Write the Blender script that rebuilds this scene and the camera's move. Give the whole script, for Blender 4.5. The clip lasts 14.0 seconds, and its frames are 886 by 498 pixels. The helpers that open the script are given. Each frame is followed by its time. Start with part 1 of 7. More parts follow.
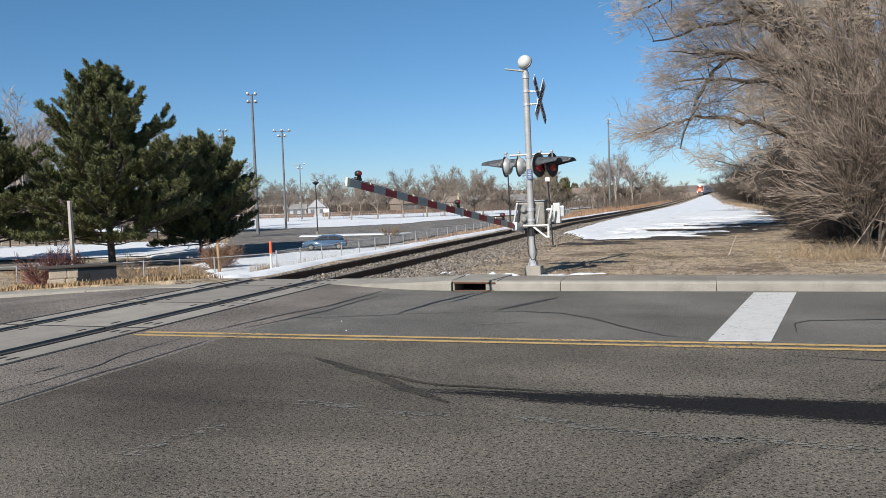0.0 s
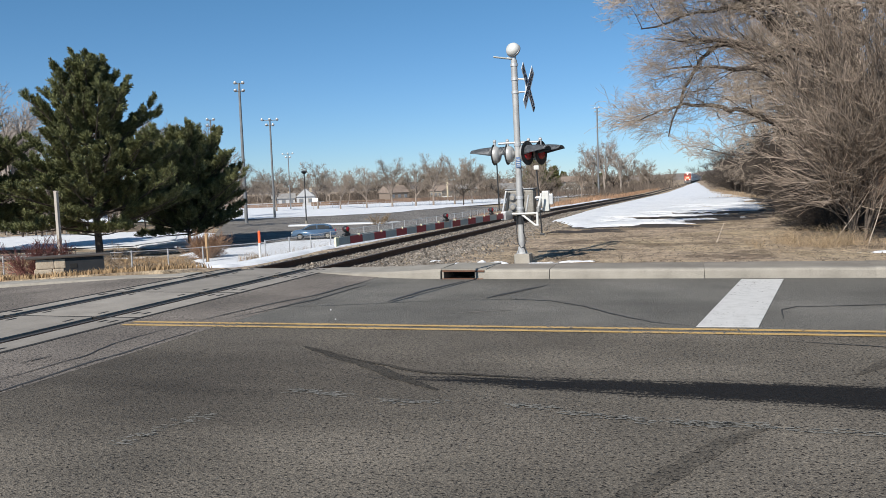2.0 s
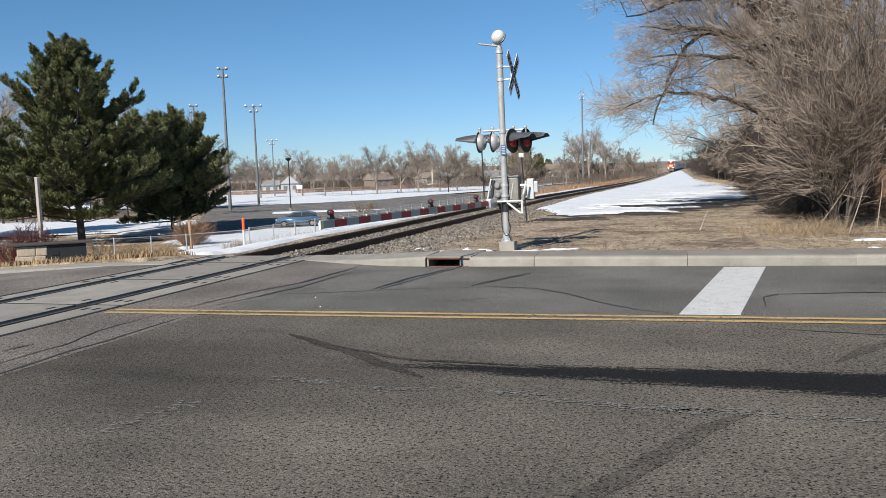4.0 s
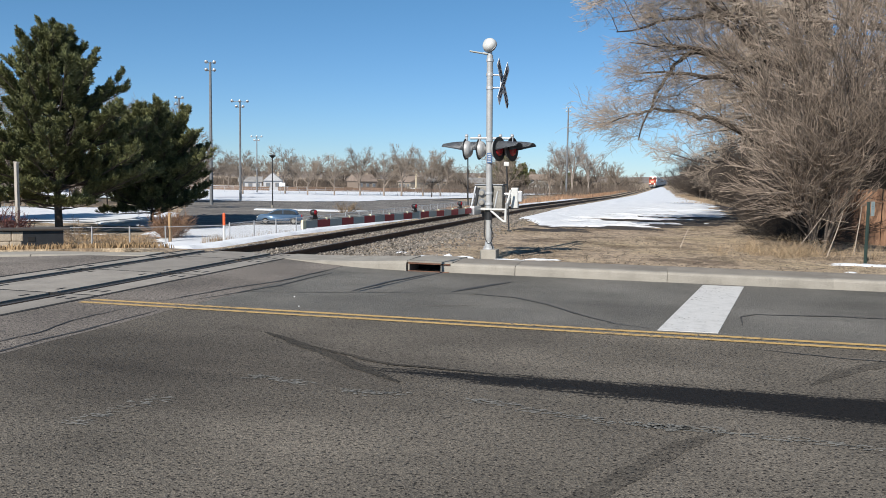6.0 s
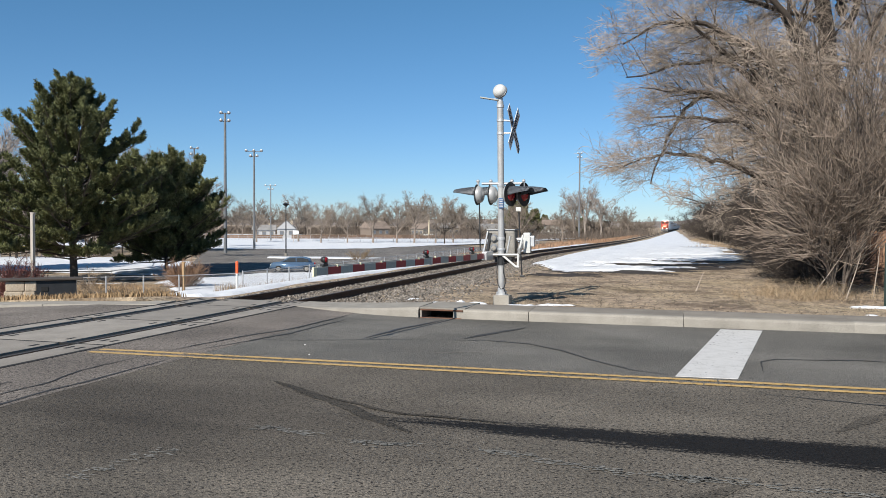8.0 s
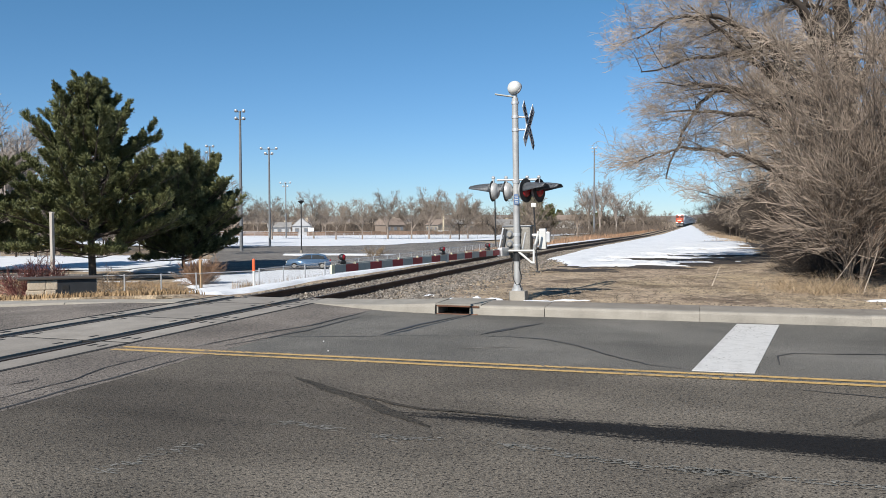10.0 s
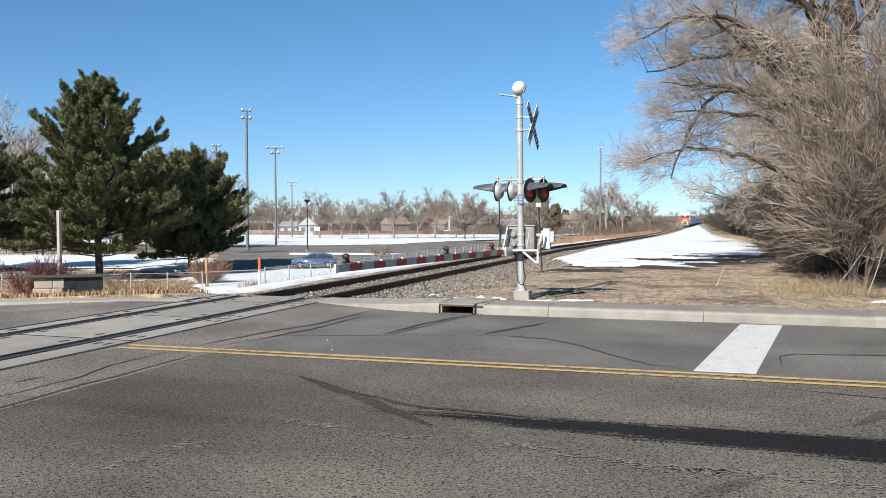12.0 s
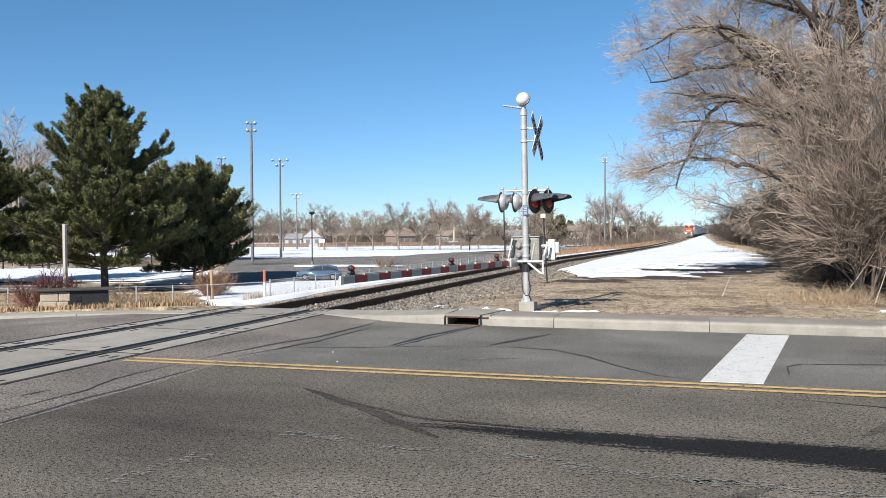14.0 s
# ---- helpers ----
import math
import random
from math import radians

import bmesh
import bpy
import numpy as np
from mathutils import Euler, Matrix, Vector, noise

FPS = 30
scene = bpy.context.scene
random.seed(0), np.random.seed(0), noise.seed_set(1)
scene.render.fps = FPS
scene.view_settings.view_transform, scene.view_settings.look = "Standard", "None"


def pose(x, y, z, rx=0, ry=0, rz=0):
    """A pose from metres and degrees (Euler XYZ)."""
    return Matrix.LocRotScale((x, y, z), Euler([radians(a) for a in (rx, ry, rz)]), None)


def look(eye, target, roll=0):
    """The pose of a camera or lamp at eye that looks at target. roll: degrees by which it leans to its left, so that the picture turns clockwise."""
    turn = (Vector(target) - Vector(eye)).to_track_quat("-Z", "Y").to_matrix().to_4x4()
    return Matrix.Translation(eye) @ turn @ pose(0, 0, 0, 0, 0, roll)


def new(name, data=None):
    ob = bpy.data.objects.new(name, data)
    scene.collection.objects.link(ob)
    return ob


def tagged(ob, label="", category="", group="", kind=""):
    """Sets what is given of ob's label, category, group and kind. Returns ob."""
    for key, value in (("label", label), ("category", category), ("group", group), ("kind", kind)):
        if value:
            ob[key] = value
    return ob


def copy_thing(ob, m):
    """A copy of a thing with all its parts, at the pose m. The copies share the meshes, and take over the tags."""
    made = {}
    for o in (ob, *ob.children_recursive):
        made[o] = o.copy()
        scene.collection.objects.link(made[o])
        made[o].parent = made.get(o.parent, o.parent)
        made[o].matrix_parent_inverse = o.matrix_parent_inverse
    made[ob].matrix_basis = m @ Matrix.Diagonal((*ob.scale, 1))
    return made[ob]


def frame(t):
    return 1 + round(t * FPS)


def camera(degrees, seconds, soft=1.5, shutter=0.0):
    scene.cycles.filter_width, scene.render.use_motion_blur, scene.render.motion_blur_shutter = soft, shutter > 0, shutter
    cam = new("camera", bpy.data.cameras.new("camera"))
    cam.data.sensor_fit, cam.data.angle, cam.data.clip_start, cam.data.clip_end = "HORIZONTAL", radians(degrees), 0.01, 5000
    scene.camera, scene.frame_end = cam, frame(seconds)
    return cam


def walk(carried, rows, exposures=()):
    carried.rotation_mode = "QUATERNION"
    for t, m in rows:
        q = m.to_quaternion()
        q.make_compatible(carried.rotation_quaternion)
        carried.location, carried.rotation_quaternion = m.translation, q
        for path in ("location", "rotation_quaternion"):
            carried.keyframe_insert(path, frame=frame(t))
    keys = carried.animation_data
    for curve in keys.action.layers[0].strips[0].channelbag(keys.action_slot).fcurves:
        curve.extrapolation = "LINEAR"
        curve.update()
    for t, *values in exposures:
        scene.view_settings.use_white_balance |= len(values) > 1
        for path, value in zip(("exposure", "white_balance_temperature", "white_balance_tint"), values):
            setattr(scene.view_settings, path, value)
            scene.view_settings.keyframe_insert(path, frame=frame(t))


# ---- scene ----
cam = camera(57.0, 14.0, 0.5)
PATH = [
    (0, (-0.003, -0.003, 1.603), (-0.644, 1.888, 1.476), -1.9),
    (0.5, (0.001, -0.03, 1.597), (-0.64, 1.86, 1.467), -2.2),
    (1, (0.011, -0.017, 1.599), (-0.631, 1.872, 1.462), -2.3),
    (1.5, (0.0, -0.025, 1.599), (-0.635, 1.866, 1.456), -2.3),
    (2, (0.0, -0.002, 1.594), (-0.616, 1.894, 1.439), -2.1),
    (2.5, (0.017, -0.016, 1.589), (-0.583, 1.884, 1.418), -1.9),
    (3, (0.002, 0.002, 1.599), (-0.583, 1.905, 1.418), -2.1),
    (5.5, (-0.001, -0.022, 1.593), (-0.553, 1.89, 1.396), -0.3),
    (6, (-0.028, 0.007, 1.599), (-0.563, 1.927, 1.424), 0.9),
    (6.5, (-0.015, 0.007, 1.604), (-0.556, 1.929, 1.488), 0.4),
    (7, (-0.036, 0.067, 1.592), (-0.586, 1.988, 1.504), 0.2),
    (7.5, (-0.029, 0.074, 1.588), (-0.595, 1.991, 1.518), 0.7),
    (8, (-0.041, 0.122, 1.585), (-0.61, 2.039, 1.523), 0.3),
    (8.5, (-0.03, 0.028, 1.594), (-0.608, 1.942, 1.534), 0.2),
    (11, (-0.043, 0.035, 1.601), (-0.653, 1.937, 1.522), -0.3),
    (11.5, (-0.018, 0.022, 1.608), (-0.625, 1.925, 1.528), -0.1),
    (12, (0.006, 0.002, 1.601), (-0.611, 1.903, 1.528), -0.0),
    (12.5, (-0.003, 0.016, 1.604), (-0.619, 1.917, 1.534), -0.0),
    (13, (0.002, 0.006, 1.602), (-0.616, 1.907, 1.54), 0.2),
    (13.5, (-0.013, -0.001, 1.611), (-0.635, 1.899, 1.558), 0.0),
    (14, (0.0, 0.002, 1.6), (-0.628, 1.9, 1.555), -0.3),
]
walk(cam, [(t, look(eye, target, roll)) for t, eye, target, roll in PATH], [(0.0, 0.37), (3.0, 0.40), (6.0, 0.41), (8.5, 0.43), (11.0, 0.60), (11.5, 0.69), (14.0, 0.71)])

# ---------------------------------------------------------------- light
SUN_EL = 37.0
SUN_TO = Vector((0.235, 0.972, 0)).normalized()      # the way the shadows fall
world = bpy.data.worlds.new("sky")
scene.world = world
world.use_nodes = True
wn = world.node_tree
wn.nodes.clear()
sky = wn.nodes.new("ShaderNodeTexSky")
sky.sky_type = "NISHITA"
sky.sun_disc = False
sky.sun_elevation = radians(SUN_EL)
sky.sun_rotation = math.atan2(-SUN_TO.x, -SUN_TO.y)
sky.altitude = 1600
sky.air_density = 1.0
sky.dust_density = 0.0
sky.ozone_density = 1.6
bg = wn.nodes.new("ShaderNodeBackground")
bg.inputs["Strength"].default_value = 0.064
wo = wn.nodes.new("ShaderNodeOutputWorld")
cool = wn.nodes.new("ShaderNodeMix")
cool.data_type, cool.blend_type = "RGBA", "MULTIPLY"
cool.inputs[0].default_value = 1.0
up = wn.nodes.new("ShaderNodeTexCoord")
split = wn.nodes.new("ShaderNodeSeparateXYZ")
wn.links.new(up.outputs["Generated"], split.inputs[0])
height = wn.nodes.new("ShaderNodeMapRange")
height.inputs["From Min"].default_value, height.inputs["From Max"].default_value = 0.0, 0.32
wn.links.new(split.outputs[2], height.inputs["Value"])
cast = wn.nodes.new("ShaderNodeMix")
cast.data_type = "RGBA"
cast.inputs[6].default_value = (0.635, 0.84, 1.17, 1)
cast.inputs[7].default_value = (0.60, 1.06, 1.22, 1)
wn.links.new(height.outputs[0], cast.inputs[0])
wn.links.new(cast.outputs[2], cool.inputs[7])
wn.links.new(sky.outputs[0], cool.inputs[6])
wn.links.new(cool.outputs[2], bg.inputs["Color"])
wn.links.new(bg.outputs[0], wo.inputs["Surface"])
sun_data = bpy.data.lights.new("sun", "SUN")
sun_data.energy = 5.0
sun_data.angle = radians(0.53)
sun_data.color = (1.0, 0.95, 0.87)
sun = new("sun", sun_data)
down = Vector((SUN_TO.x * math.cos(radians(SUN_EL)), SUN_TO.y * math.cos(radians(SUN_EL)), -math.sin(radians(SUN_EL))))
sun.rotation_euler = down.to_track_quat("-Z", "Y").to_euler()
sun.location = (-10, -30, 30)


# ---------------------------------------------------------------- materials
def nodes_of(name):
    m = bpy.data.materials.new(name)
    m.use_nodes = True
    nt = m.node_tree
    return m, nt, nt.nodes["Principled BSDF"]


def link(nt, a, b):
    nt.links.new(a, b)


def noise_node(nt, vec, scale, detail=6.0, rough=0.6):
    n = nt.nodes.new("ShaderNodeTexNoise")
    n.inputs["Scale"].default_value = scale
    n.inputs["Detail"].default_value = detail
    n.inputs["Roughness"].default_value = rough
    link(nt, vec, n.inputs["Vector"])
    return n.outputs["Fac"]


def ramp(nt, fac, stops):
    r = nt.nodes.new("ShaderNodeValToRGB")
    el = r.color_ramp.elements
    while len(el) < len(stops):
        el.new(0.5)
    for e, (p, c) in zip(el, stops):
        e.position = p
        e.color = (*c, 1) if len(c) == 3 else c
    link(nt, fac, r.inputs["Fac"])
    return r.outputs["Color"]


def mixc(nt, fac, a, b, mode="MIX"):
    n = nt.nodes.new("ShaderNodeMix")
    n.data_type = "RGBA"
    n.blend_type = mode
    for sock, v in ((n.inputs[0], fac), (n.inputs[6], a), (n.inputs[7], b)):
        if hasattr(v, "links"):
            link(nt, v, sock)
        elif isinstance(v, (int, float)):
            sock.default_value = v
        else:
            sock.default_value = (*v, 1)
    return n.outputs[2]


def maths(nt, op, a, b=None, c=None, clamp=False):
    n = nt.nodes.new("ShaderNodeMath")
    n.operation = op
    n.use_clamp = clamp
    for sock, v in zip(n.inputs, (a, b, c)):
        if v is None:
            continue
        if hasattr(v, "links"):
            link(nt, v, sock)
        else:
            sock.default_value = v
    return n.outputs[0]


def bump(nt, height, strength, distance, bsdf):
    b = nt.nodes.new("ShaderNodeBump")
    b.inputs["Strength"].default_value = strength
    b.inputs["Distance"].default_value = distance
    link(nt, height, b.inputs["Height"])
    link(nt, b.outputs[0], bsdf.inputs["Normal"])


def coords(nt, stretch=(1, 1, 1)):
    tc = nt.nodes.new("ShaderNodeTexCoord")
    mp = nt.nodes.new("ShaderNodeMapping")
    mp.inputs["Scale"].default_value = stretch
    link(nt, tc.outputs["Object"], mp.inputs["Vector"])
    return mp.outputs["Vector"]


def surface(name, dark, mid, light, big=1.5, fine=40.0, rough=0.8, metal=0.0, relief=0.3, depth=0.01, stretch=(1, 1, 1), fine_mix=0.5, vary=0.0, islands=False):
    """Two scales of variation in colour, a varied roughness and a fine relief."""
    m, nt, b = nodes_of(name)
    v = coords(nt, stretch)
    n1 = noise_node(nt, v, big)
    n2 = noise_node(nt, v, fine, 4.0, 0.7)
    c1 = ramp(nt, n1, [(0.3, dark), (0.5, mid), (0.72, light)])
    c2 = ramp(nt, n2, [(0.3, dark), (0.52, mid), (0.75, light)])
    col = mixc(nt, fine_mix, c1, c2)
    if vary:
        if islands:
            g = nt.nodes.new("ShaderNodeNewGeometry")
            rnd = g.outputs["Random Per Island"]
        else:
            oi = nt.nodes.new("ShaderNodeObjectInfo")
            rnd = oi.outputs["Random"]
        k = maths(nt, "MULTIPLY_ADD", rnd, 2 * vary, 1 - vary)
        hsv = nt.nodes.new("ShaderNodeHueSaturation")
        link(nt, k, hsv.inputs["Value"])
        link(nt, col, hsv.inputs["Color"])
        col = hsv.outputs[0]
    link(nt, col, b.inputs["Base Color"])
    r = maths(nt, "MULTIPLY_ADD", n1, 0.25, rough - 0.12, clamp=True)
    link(nt, r, b.inputs["Roughness"])
    b.inputs["Metallic"].default_value = metal
    if relief:
        bump(nt, n2, relief, depth, b)
    return m


def paint(name, colour, rough=0.4, metal=0.0, wear=0.12):
    d = tuple(max(0, c * (1 - wear * 2)) for c in colour)
    l = tuple(min(1, c * (1 + wear) + 0.01) for c in colour)
    return surface(name, d, colour, l, 3.0, 60.0, rough, metal, 0.08, 0.002)


def asphalt(name, base, coarse, dark_marks=False, tint=(1.04, 0.96, 0.83)):
    m, nt, b = nodes_of(name)
    v = coords(nt)
    big = noise_node(nt, v, 0.55, 2.0, 0.5)
    mid = noise_node(nt, coords(nt, (0.35, 1.6, 1)), 1.4, 6.0, 0.6)
    grit = nt.nodes.new("ShaderNodeTexVoronoi")
    grit.inputs["Scale"].default_value = coarse
    link(nt, v, grit.inputs["Vector"])
    fine = noise_node(nt, coords(nt, (0.8, 1, 1)), coarse * 0.5, 2.0, 0.6)
    d = tuple(base * 0.62 * k for k in tint)
    c = tuple(base * k for k in tint)
    l = tuple(base * 1.55 * k for k in tint)
    c1 = ramp(nt, big, [(0.28, d), (0.5, c), (0.75, l)])
    c2 = ramp(nt, mid, [(0.2, d), (0.5, c), (0.9, l)])
    col = mixc(nt, 0.3, c1, c2)
    stones = ramp(nt, grit.outputs["Color"], [(0.1, (0.55, 0.55, 0.56)), (0.5, (0.97, 0.96, 0.94)), (0.93, (1.55, 1.52, 1.46))])
    col = mixc(nt, 0.95, col, mixc(nt, 1.0, col, stones, "MULTIPLY"))
    pits = ramp(nt, fine, [(0.385, (0.05, 0.05, 0.06)), (0.425, (1, 1, 1))])
    col = mixc(nt, 0.9, col, mixc(nt, 1.0, col, pits, "MULTIPLY"))
    rough = maths(nt, "MULTIPLY_ADD", big, 0.2, 0.76, clamp=True)
    if dark_marks:
        # scuffed pale tyre marks and the long dark streak along the lane
        sep = nt.nodes.new("ShaderNodeSeparateXYZ")
        tc = nt.nodes.new("ShaderNodeTexCoord")
        link(nt, tc.outputs["Object"], sep.inputs[0])
        x, y = sep.outputs[0], sep.outputs[1]
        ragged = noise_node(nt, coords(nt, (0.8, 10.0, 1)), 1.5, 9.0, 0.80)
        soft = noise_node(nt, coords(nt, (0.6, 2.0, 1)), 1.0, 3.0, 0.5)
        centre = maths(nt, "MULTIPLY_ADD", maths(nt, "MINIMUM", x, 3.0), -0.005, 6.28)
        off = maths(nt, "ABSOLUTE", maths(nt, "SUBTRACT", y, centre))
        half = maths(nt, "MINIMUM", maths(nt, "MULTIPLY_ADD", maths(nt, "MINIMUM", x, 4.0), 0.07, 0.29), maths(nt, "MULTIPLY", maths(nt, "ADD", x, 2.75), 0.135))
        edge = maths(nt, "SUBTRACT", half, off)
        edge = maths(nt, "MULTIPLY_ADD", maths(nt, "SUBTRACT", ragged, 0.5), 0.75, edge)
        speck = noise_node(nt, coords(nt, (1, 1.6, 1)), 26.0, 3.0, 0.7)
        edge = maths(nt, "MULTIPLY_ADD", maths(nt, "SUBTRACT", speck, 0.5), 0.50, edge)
        streak_mask = maths(nt, "MULTIPLY", edge, 14.0, clamp=True)
        streak_col = mixc(nt, 1.0, col, (0.085, 0.088, 0.105), "MULTIPLY")
        # broad tyre-darkened patch beside it
        px = maths(nt, "MULTIPLY", maths(nt, "ADD", x, 4.1), 0.34)
        py = maths(nt, "MULTIPLY", maths(nt, "SUBTRACT", y, 6.0), 0.55)
        rr = maths(nt, "ADD", maths(nt, "POWER", px, 2.0), maths(nt, "POWER", py, 2.0))
        patch = maths(nt, "MULTIPLY", maths(nt, "SUBTRACT", maths(nt, "MULTIPLY_ADD", soft, 1.2, 0.4), rr), 0.75, clamp=True)
        col = mixc(nt, maths(nt, "MULTIPLY", patch, 0.9), col, mixc(nt, 1.0, col, (0.36, 0.35, 0.35), "MULTIPLY"))
        # pale scuffs
        sc = maths(nt, "MULTIPLY", maths(nt, "SUBTRACT", noise_node(nt, coords(nt, (0.5, 7.0, 1)), 1.3, 7.0, 0.75), 0.665), 9.0, clamp=True)
        near = maths(nt, "SUBTRACT", 1.0, maths(nt, "MULTIPLY", maths(nt, "ABSOLUTE", maths(nt, "SUBTRACT", y, 5.55)), 1.1), clamp=True)
        col = mixc(nt, maths(nt, "MULTIPLY", maths(nt, "MULTIPLY", sc, near), 0.6), col, (0.3, 0.29, 0.27))
        col = mixc(nt, streak_mask, col, streak_col)
    link(nt, col, b.inputs["Base Color"])
    link(nt, rough, b.inputs["Roughness"])
    b.inputs["Specular IOR Level"].default_value = 0.18
    h = maths(nt, "ADD", maths(nt, "MULTIPLY", grit.outputs["Distance"], 0.7), maths(nt, "MULTIPLY", fine, 0.8))
    bump(nt, h, 0.75, 0.010, b)
    return m


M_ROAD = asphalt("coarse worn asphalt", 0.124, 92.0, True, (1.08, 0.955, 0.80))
M_LANE = asphalt("dark newer asphalt", 0.145, 130.0, tint=(1.03, 0.985, 0.90))
M_APRON = asphalt("pale worn asphalt", 0.165, 80.0, tint=(1.08, 0.955, 0.85))
M_LOT = asphalt("parking lot asphalt", 0.165, 30.0, tint=(1.04, 0.97, 0.90))
M_PATCH = asphalt("darker patch asphalt", 0.088, 92.0, tint=(1.08, 0.955, 0.80))
M_STAIN = asphalt("oil-stained asphalt", 0.046, 92.0, tint=(1.08, 0.955, 0.80))
M_SCUFF = surface("pale scuffed asphalt", (0.08, 0.077, 0.069), (0.20, 0.192, 0.173), (0.36, 0.345, 0.31), 9, 90, 0.85, relief=0.2)
# near-black colour for the shadow of the gate arm painted on the lane
M_ARMSHADOW = surface("painted arm shadow", (0.012, 0.012, 0.013), (0.022, 0.022, 0.024), (0.04, 0.04, 0.04), 6, 60, 0.6, relief=0.2)
M_TARFADE = surface("worn painted arm shadow", (0.016, 0.016, 0.016), (0.032, 0.031, 0.031), (0.07, 0.068, 0.065), 9, 60, 0.75, relief=0.2)
M_CONC = surface("kerb concrete", (0.155, 0.14, 0.118), (0.265, 0.243, 0.208), (0.36, 0.334, 0.29), 2.6, 60, 0.88, relief=0.35, depth=0.005, vary=0.10)
M_WALK = surface("grey-brown pavement concrete", (0.115, 0.10, 0.083), (0.20, 0.178, 0.15), (0.28, 0.252, 0.215), 1.8, 70, 0.9, relief=0.35, depth=0.005, vary=0.08)
M_PANEL = surface("crossing panel concrete", (0.16, 0.142, 0.122), (0.245, 0.221, 0.191), (0.33, 0.302, 0.265), 2.2, 45, 0.85, relief=0.25, depth=0.005, vary=0.12)


def chipped(name, dark, mid, light, lost):
    """Road paint worn through to the asphalt in flakes."""
    m = surface(name, dark, mid, light, 7, 80, 0.7, relief=0.3, depth=0.003)
    nt = m.node_tree
    b = nt.nodes["Principled BSDF"]
    col = b.inputs["Base Color"].links[0].from_socket
    flake = noise_node(nt, coords(nt, (1.6, 1, 1)), 14.0, 7.0, 0.72)
    where = noise_node(nt, coords(nt), 1.1, 3.0, 0.6)
    k = maths(nt, "MULTIPLY", maths(nt, "SUBTRACT", maths(nt, "MULTIPLY_ADD", where, 0.35, flake), lost), 22.0, clamp=True)
    link(nt, mixc(nt, k, col, (0.095, 0.09, 0.083)), b.inputs["Base Color"])
    return m


M_WHITE = chipped("worn white road paint", (0.36, 0.355, 0.34), (0.53, 0.52, 0.505), (0.60, 0.59, 0.575), 0.785)
M_YELLOW = chipped("worn yellow paint", (0.26, 0.18, 0.085), (0.48, 0.31, 0.11), (0.56, 0.38, 0.16), 0.74)
M_SNOW = surface("old snow", (0.50, 0.52, 0.56), (0.66, 0.675, 0.70), (0.76, 0.77, 0.79), 0.9, 9, 0.7, relief=0.8, depth=0.06, fine_mix=0.5)
M_BALLAST = surface("ballast stone", (0.055, 0.047, 0.04), (0.155, 0.135, 0.115), (0.35, 0.32, 0.28), 9, 45, 0.9, relief=0.3, depth=0.01, fine_mix=0.4, vary=0.6, islands=True)
M_BALLASTBED = surface("ballast bed", (0.05, 0.045, 0.04), (0.12, 0.11, 0.10), (0.26, 0.24, 0.22), 7, 17, 0.95, relief=1.0, depth=0.05, fine_mix=0.75)
M_RAIL = surface("rusty rail steel", (0.05, 0.032, 0.024), (0.105, 0.066, 0.047), (0.16, 0.108, 0.08), 4, 50, 0.7, 0.35)
M_RAILTOP = surface("worn rail head", (0.045, 0.04, 0.036), (0.08, 0.072, 0.066), (0.14, 0.13, 0.12), 4, 50, 0.6, 0.3, relief=0.05)
M_RUBBER = surface("black flangeway rubber", (0.005, 0.005, 0.005), (0.009, 0.009, 0.009), (0.016, 0.016, 0.016), 5, 50, 0.95)
M_TIE = surface("creosoted tie wood", (0.035, 0.026, 0.02), (0.07, 0.055, 0.045), (0.13, 0.11, 0.09), 3, 30, 0.9, stretch=(0.3, 4, 4), vary=0.25)
M_RUST = surface("rusted iron", (0.06, 0.028, 0.018), (0.13, 0.06, 0.036), (0.2, 0.105, 0.065), 5, 40, 0.85, 0.2)
M_DARK = paint("dark interior", (0.012, 0.012, 0.012), 0.9)
M_GALV = surface("weathered aluminium", (0.42, 0.42, 0.42), (0.58, 0.58, 0.58), (0.70, 0.70, 0.70), 3, 50, 0.42, 0.55, relief=0.06, depth=0.002)
M_SILVER = surface("silver paint", (0.26, 0.26, 0.26), (0.39, 0.39, 0.385), (0.48, 0.48, 0.47), 4, 50, 0.5, 0.25, relief=0.06, depth=0.002)
M_BLACKMET = paint("black enamel", (0.02, 0.021, 0.023), 0.45, 0.0, 0.2)
M_GREYHOOD = paint("grey enamel hood", (0.135, 0.145, 0.16), 0.4, 0.0, 0.2)
M_REDLENS = paint("red signal lens", (0.28, 0.012, 0.018), 0.15)
M_REDREF = paint("red reflective sheeting", (0.36, 0.028, 0.04), 0.4)
M_GREYREF = paint("dirty white reflective sheeting", (0.38, 0.39, 0.36), 0.45)
M_CREAM = paint("cream end plate", (0.82, 0.76, 0.52), 0.5)
M_WHITEP = paint("white enamel", (0.52, 0.52, 0.50), 0.4)
M_SIGNGREY = paint("white sign sheet", (0.78, 0.79, 0.80), 0.45, 0.2)
M_SIGNBLUE = paint("blue sign sheet", (0.05, 0.11, 0.24), 0.45)
M_LETTER = paint("black lettering", (0.03, 0.035, 0.05), 0.5)
M_ORANGE = paint("orange plastic", (0.75, 0.11, 0.03), 0.45)
M_WOODPOST = surface("grey weathered post", (0.20, 0.18, 0.15), (0.36, 0.33, 0.29), (0.5, 0.47, 0.42), 2, 30, 0.85, stretch=(6, 6, 0.6))
M_BROWNPOST = surface("brown wooden post", (0.20, 0.12, 0.06), (0.36, 0.23, 0.12), (0.46, 0.32, 0.18), 2, 30, 0.85, stretch=(6, 6, 0.6))
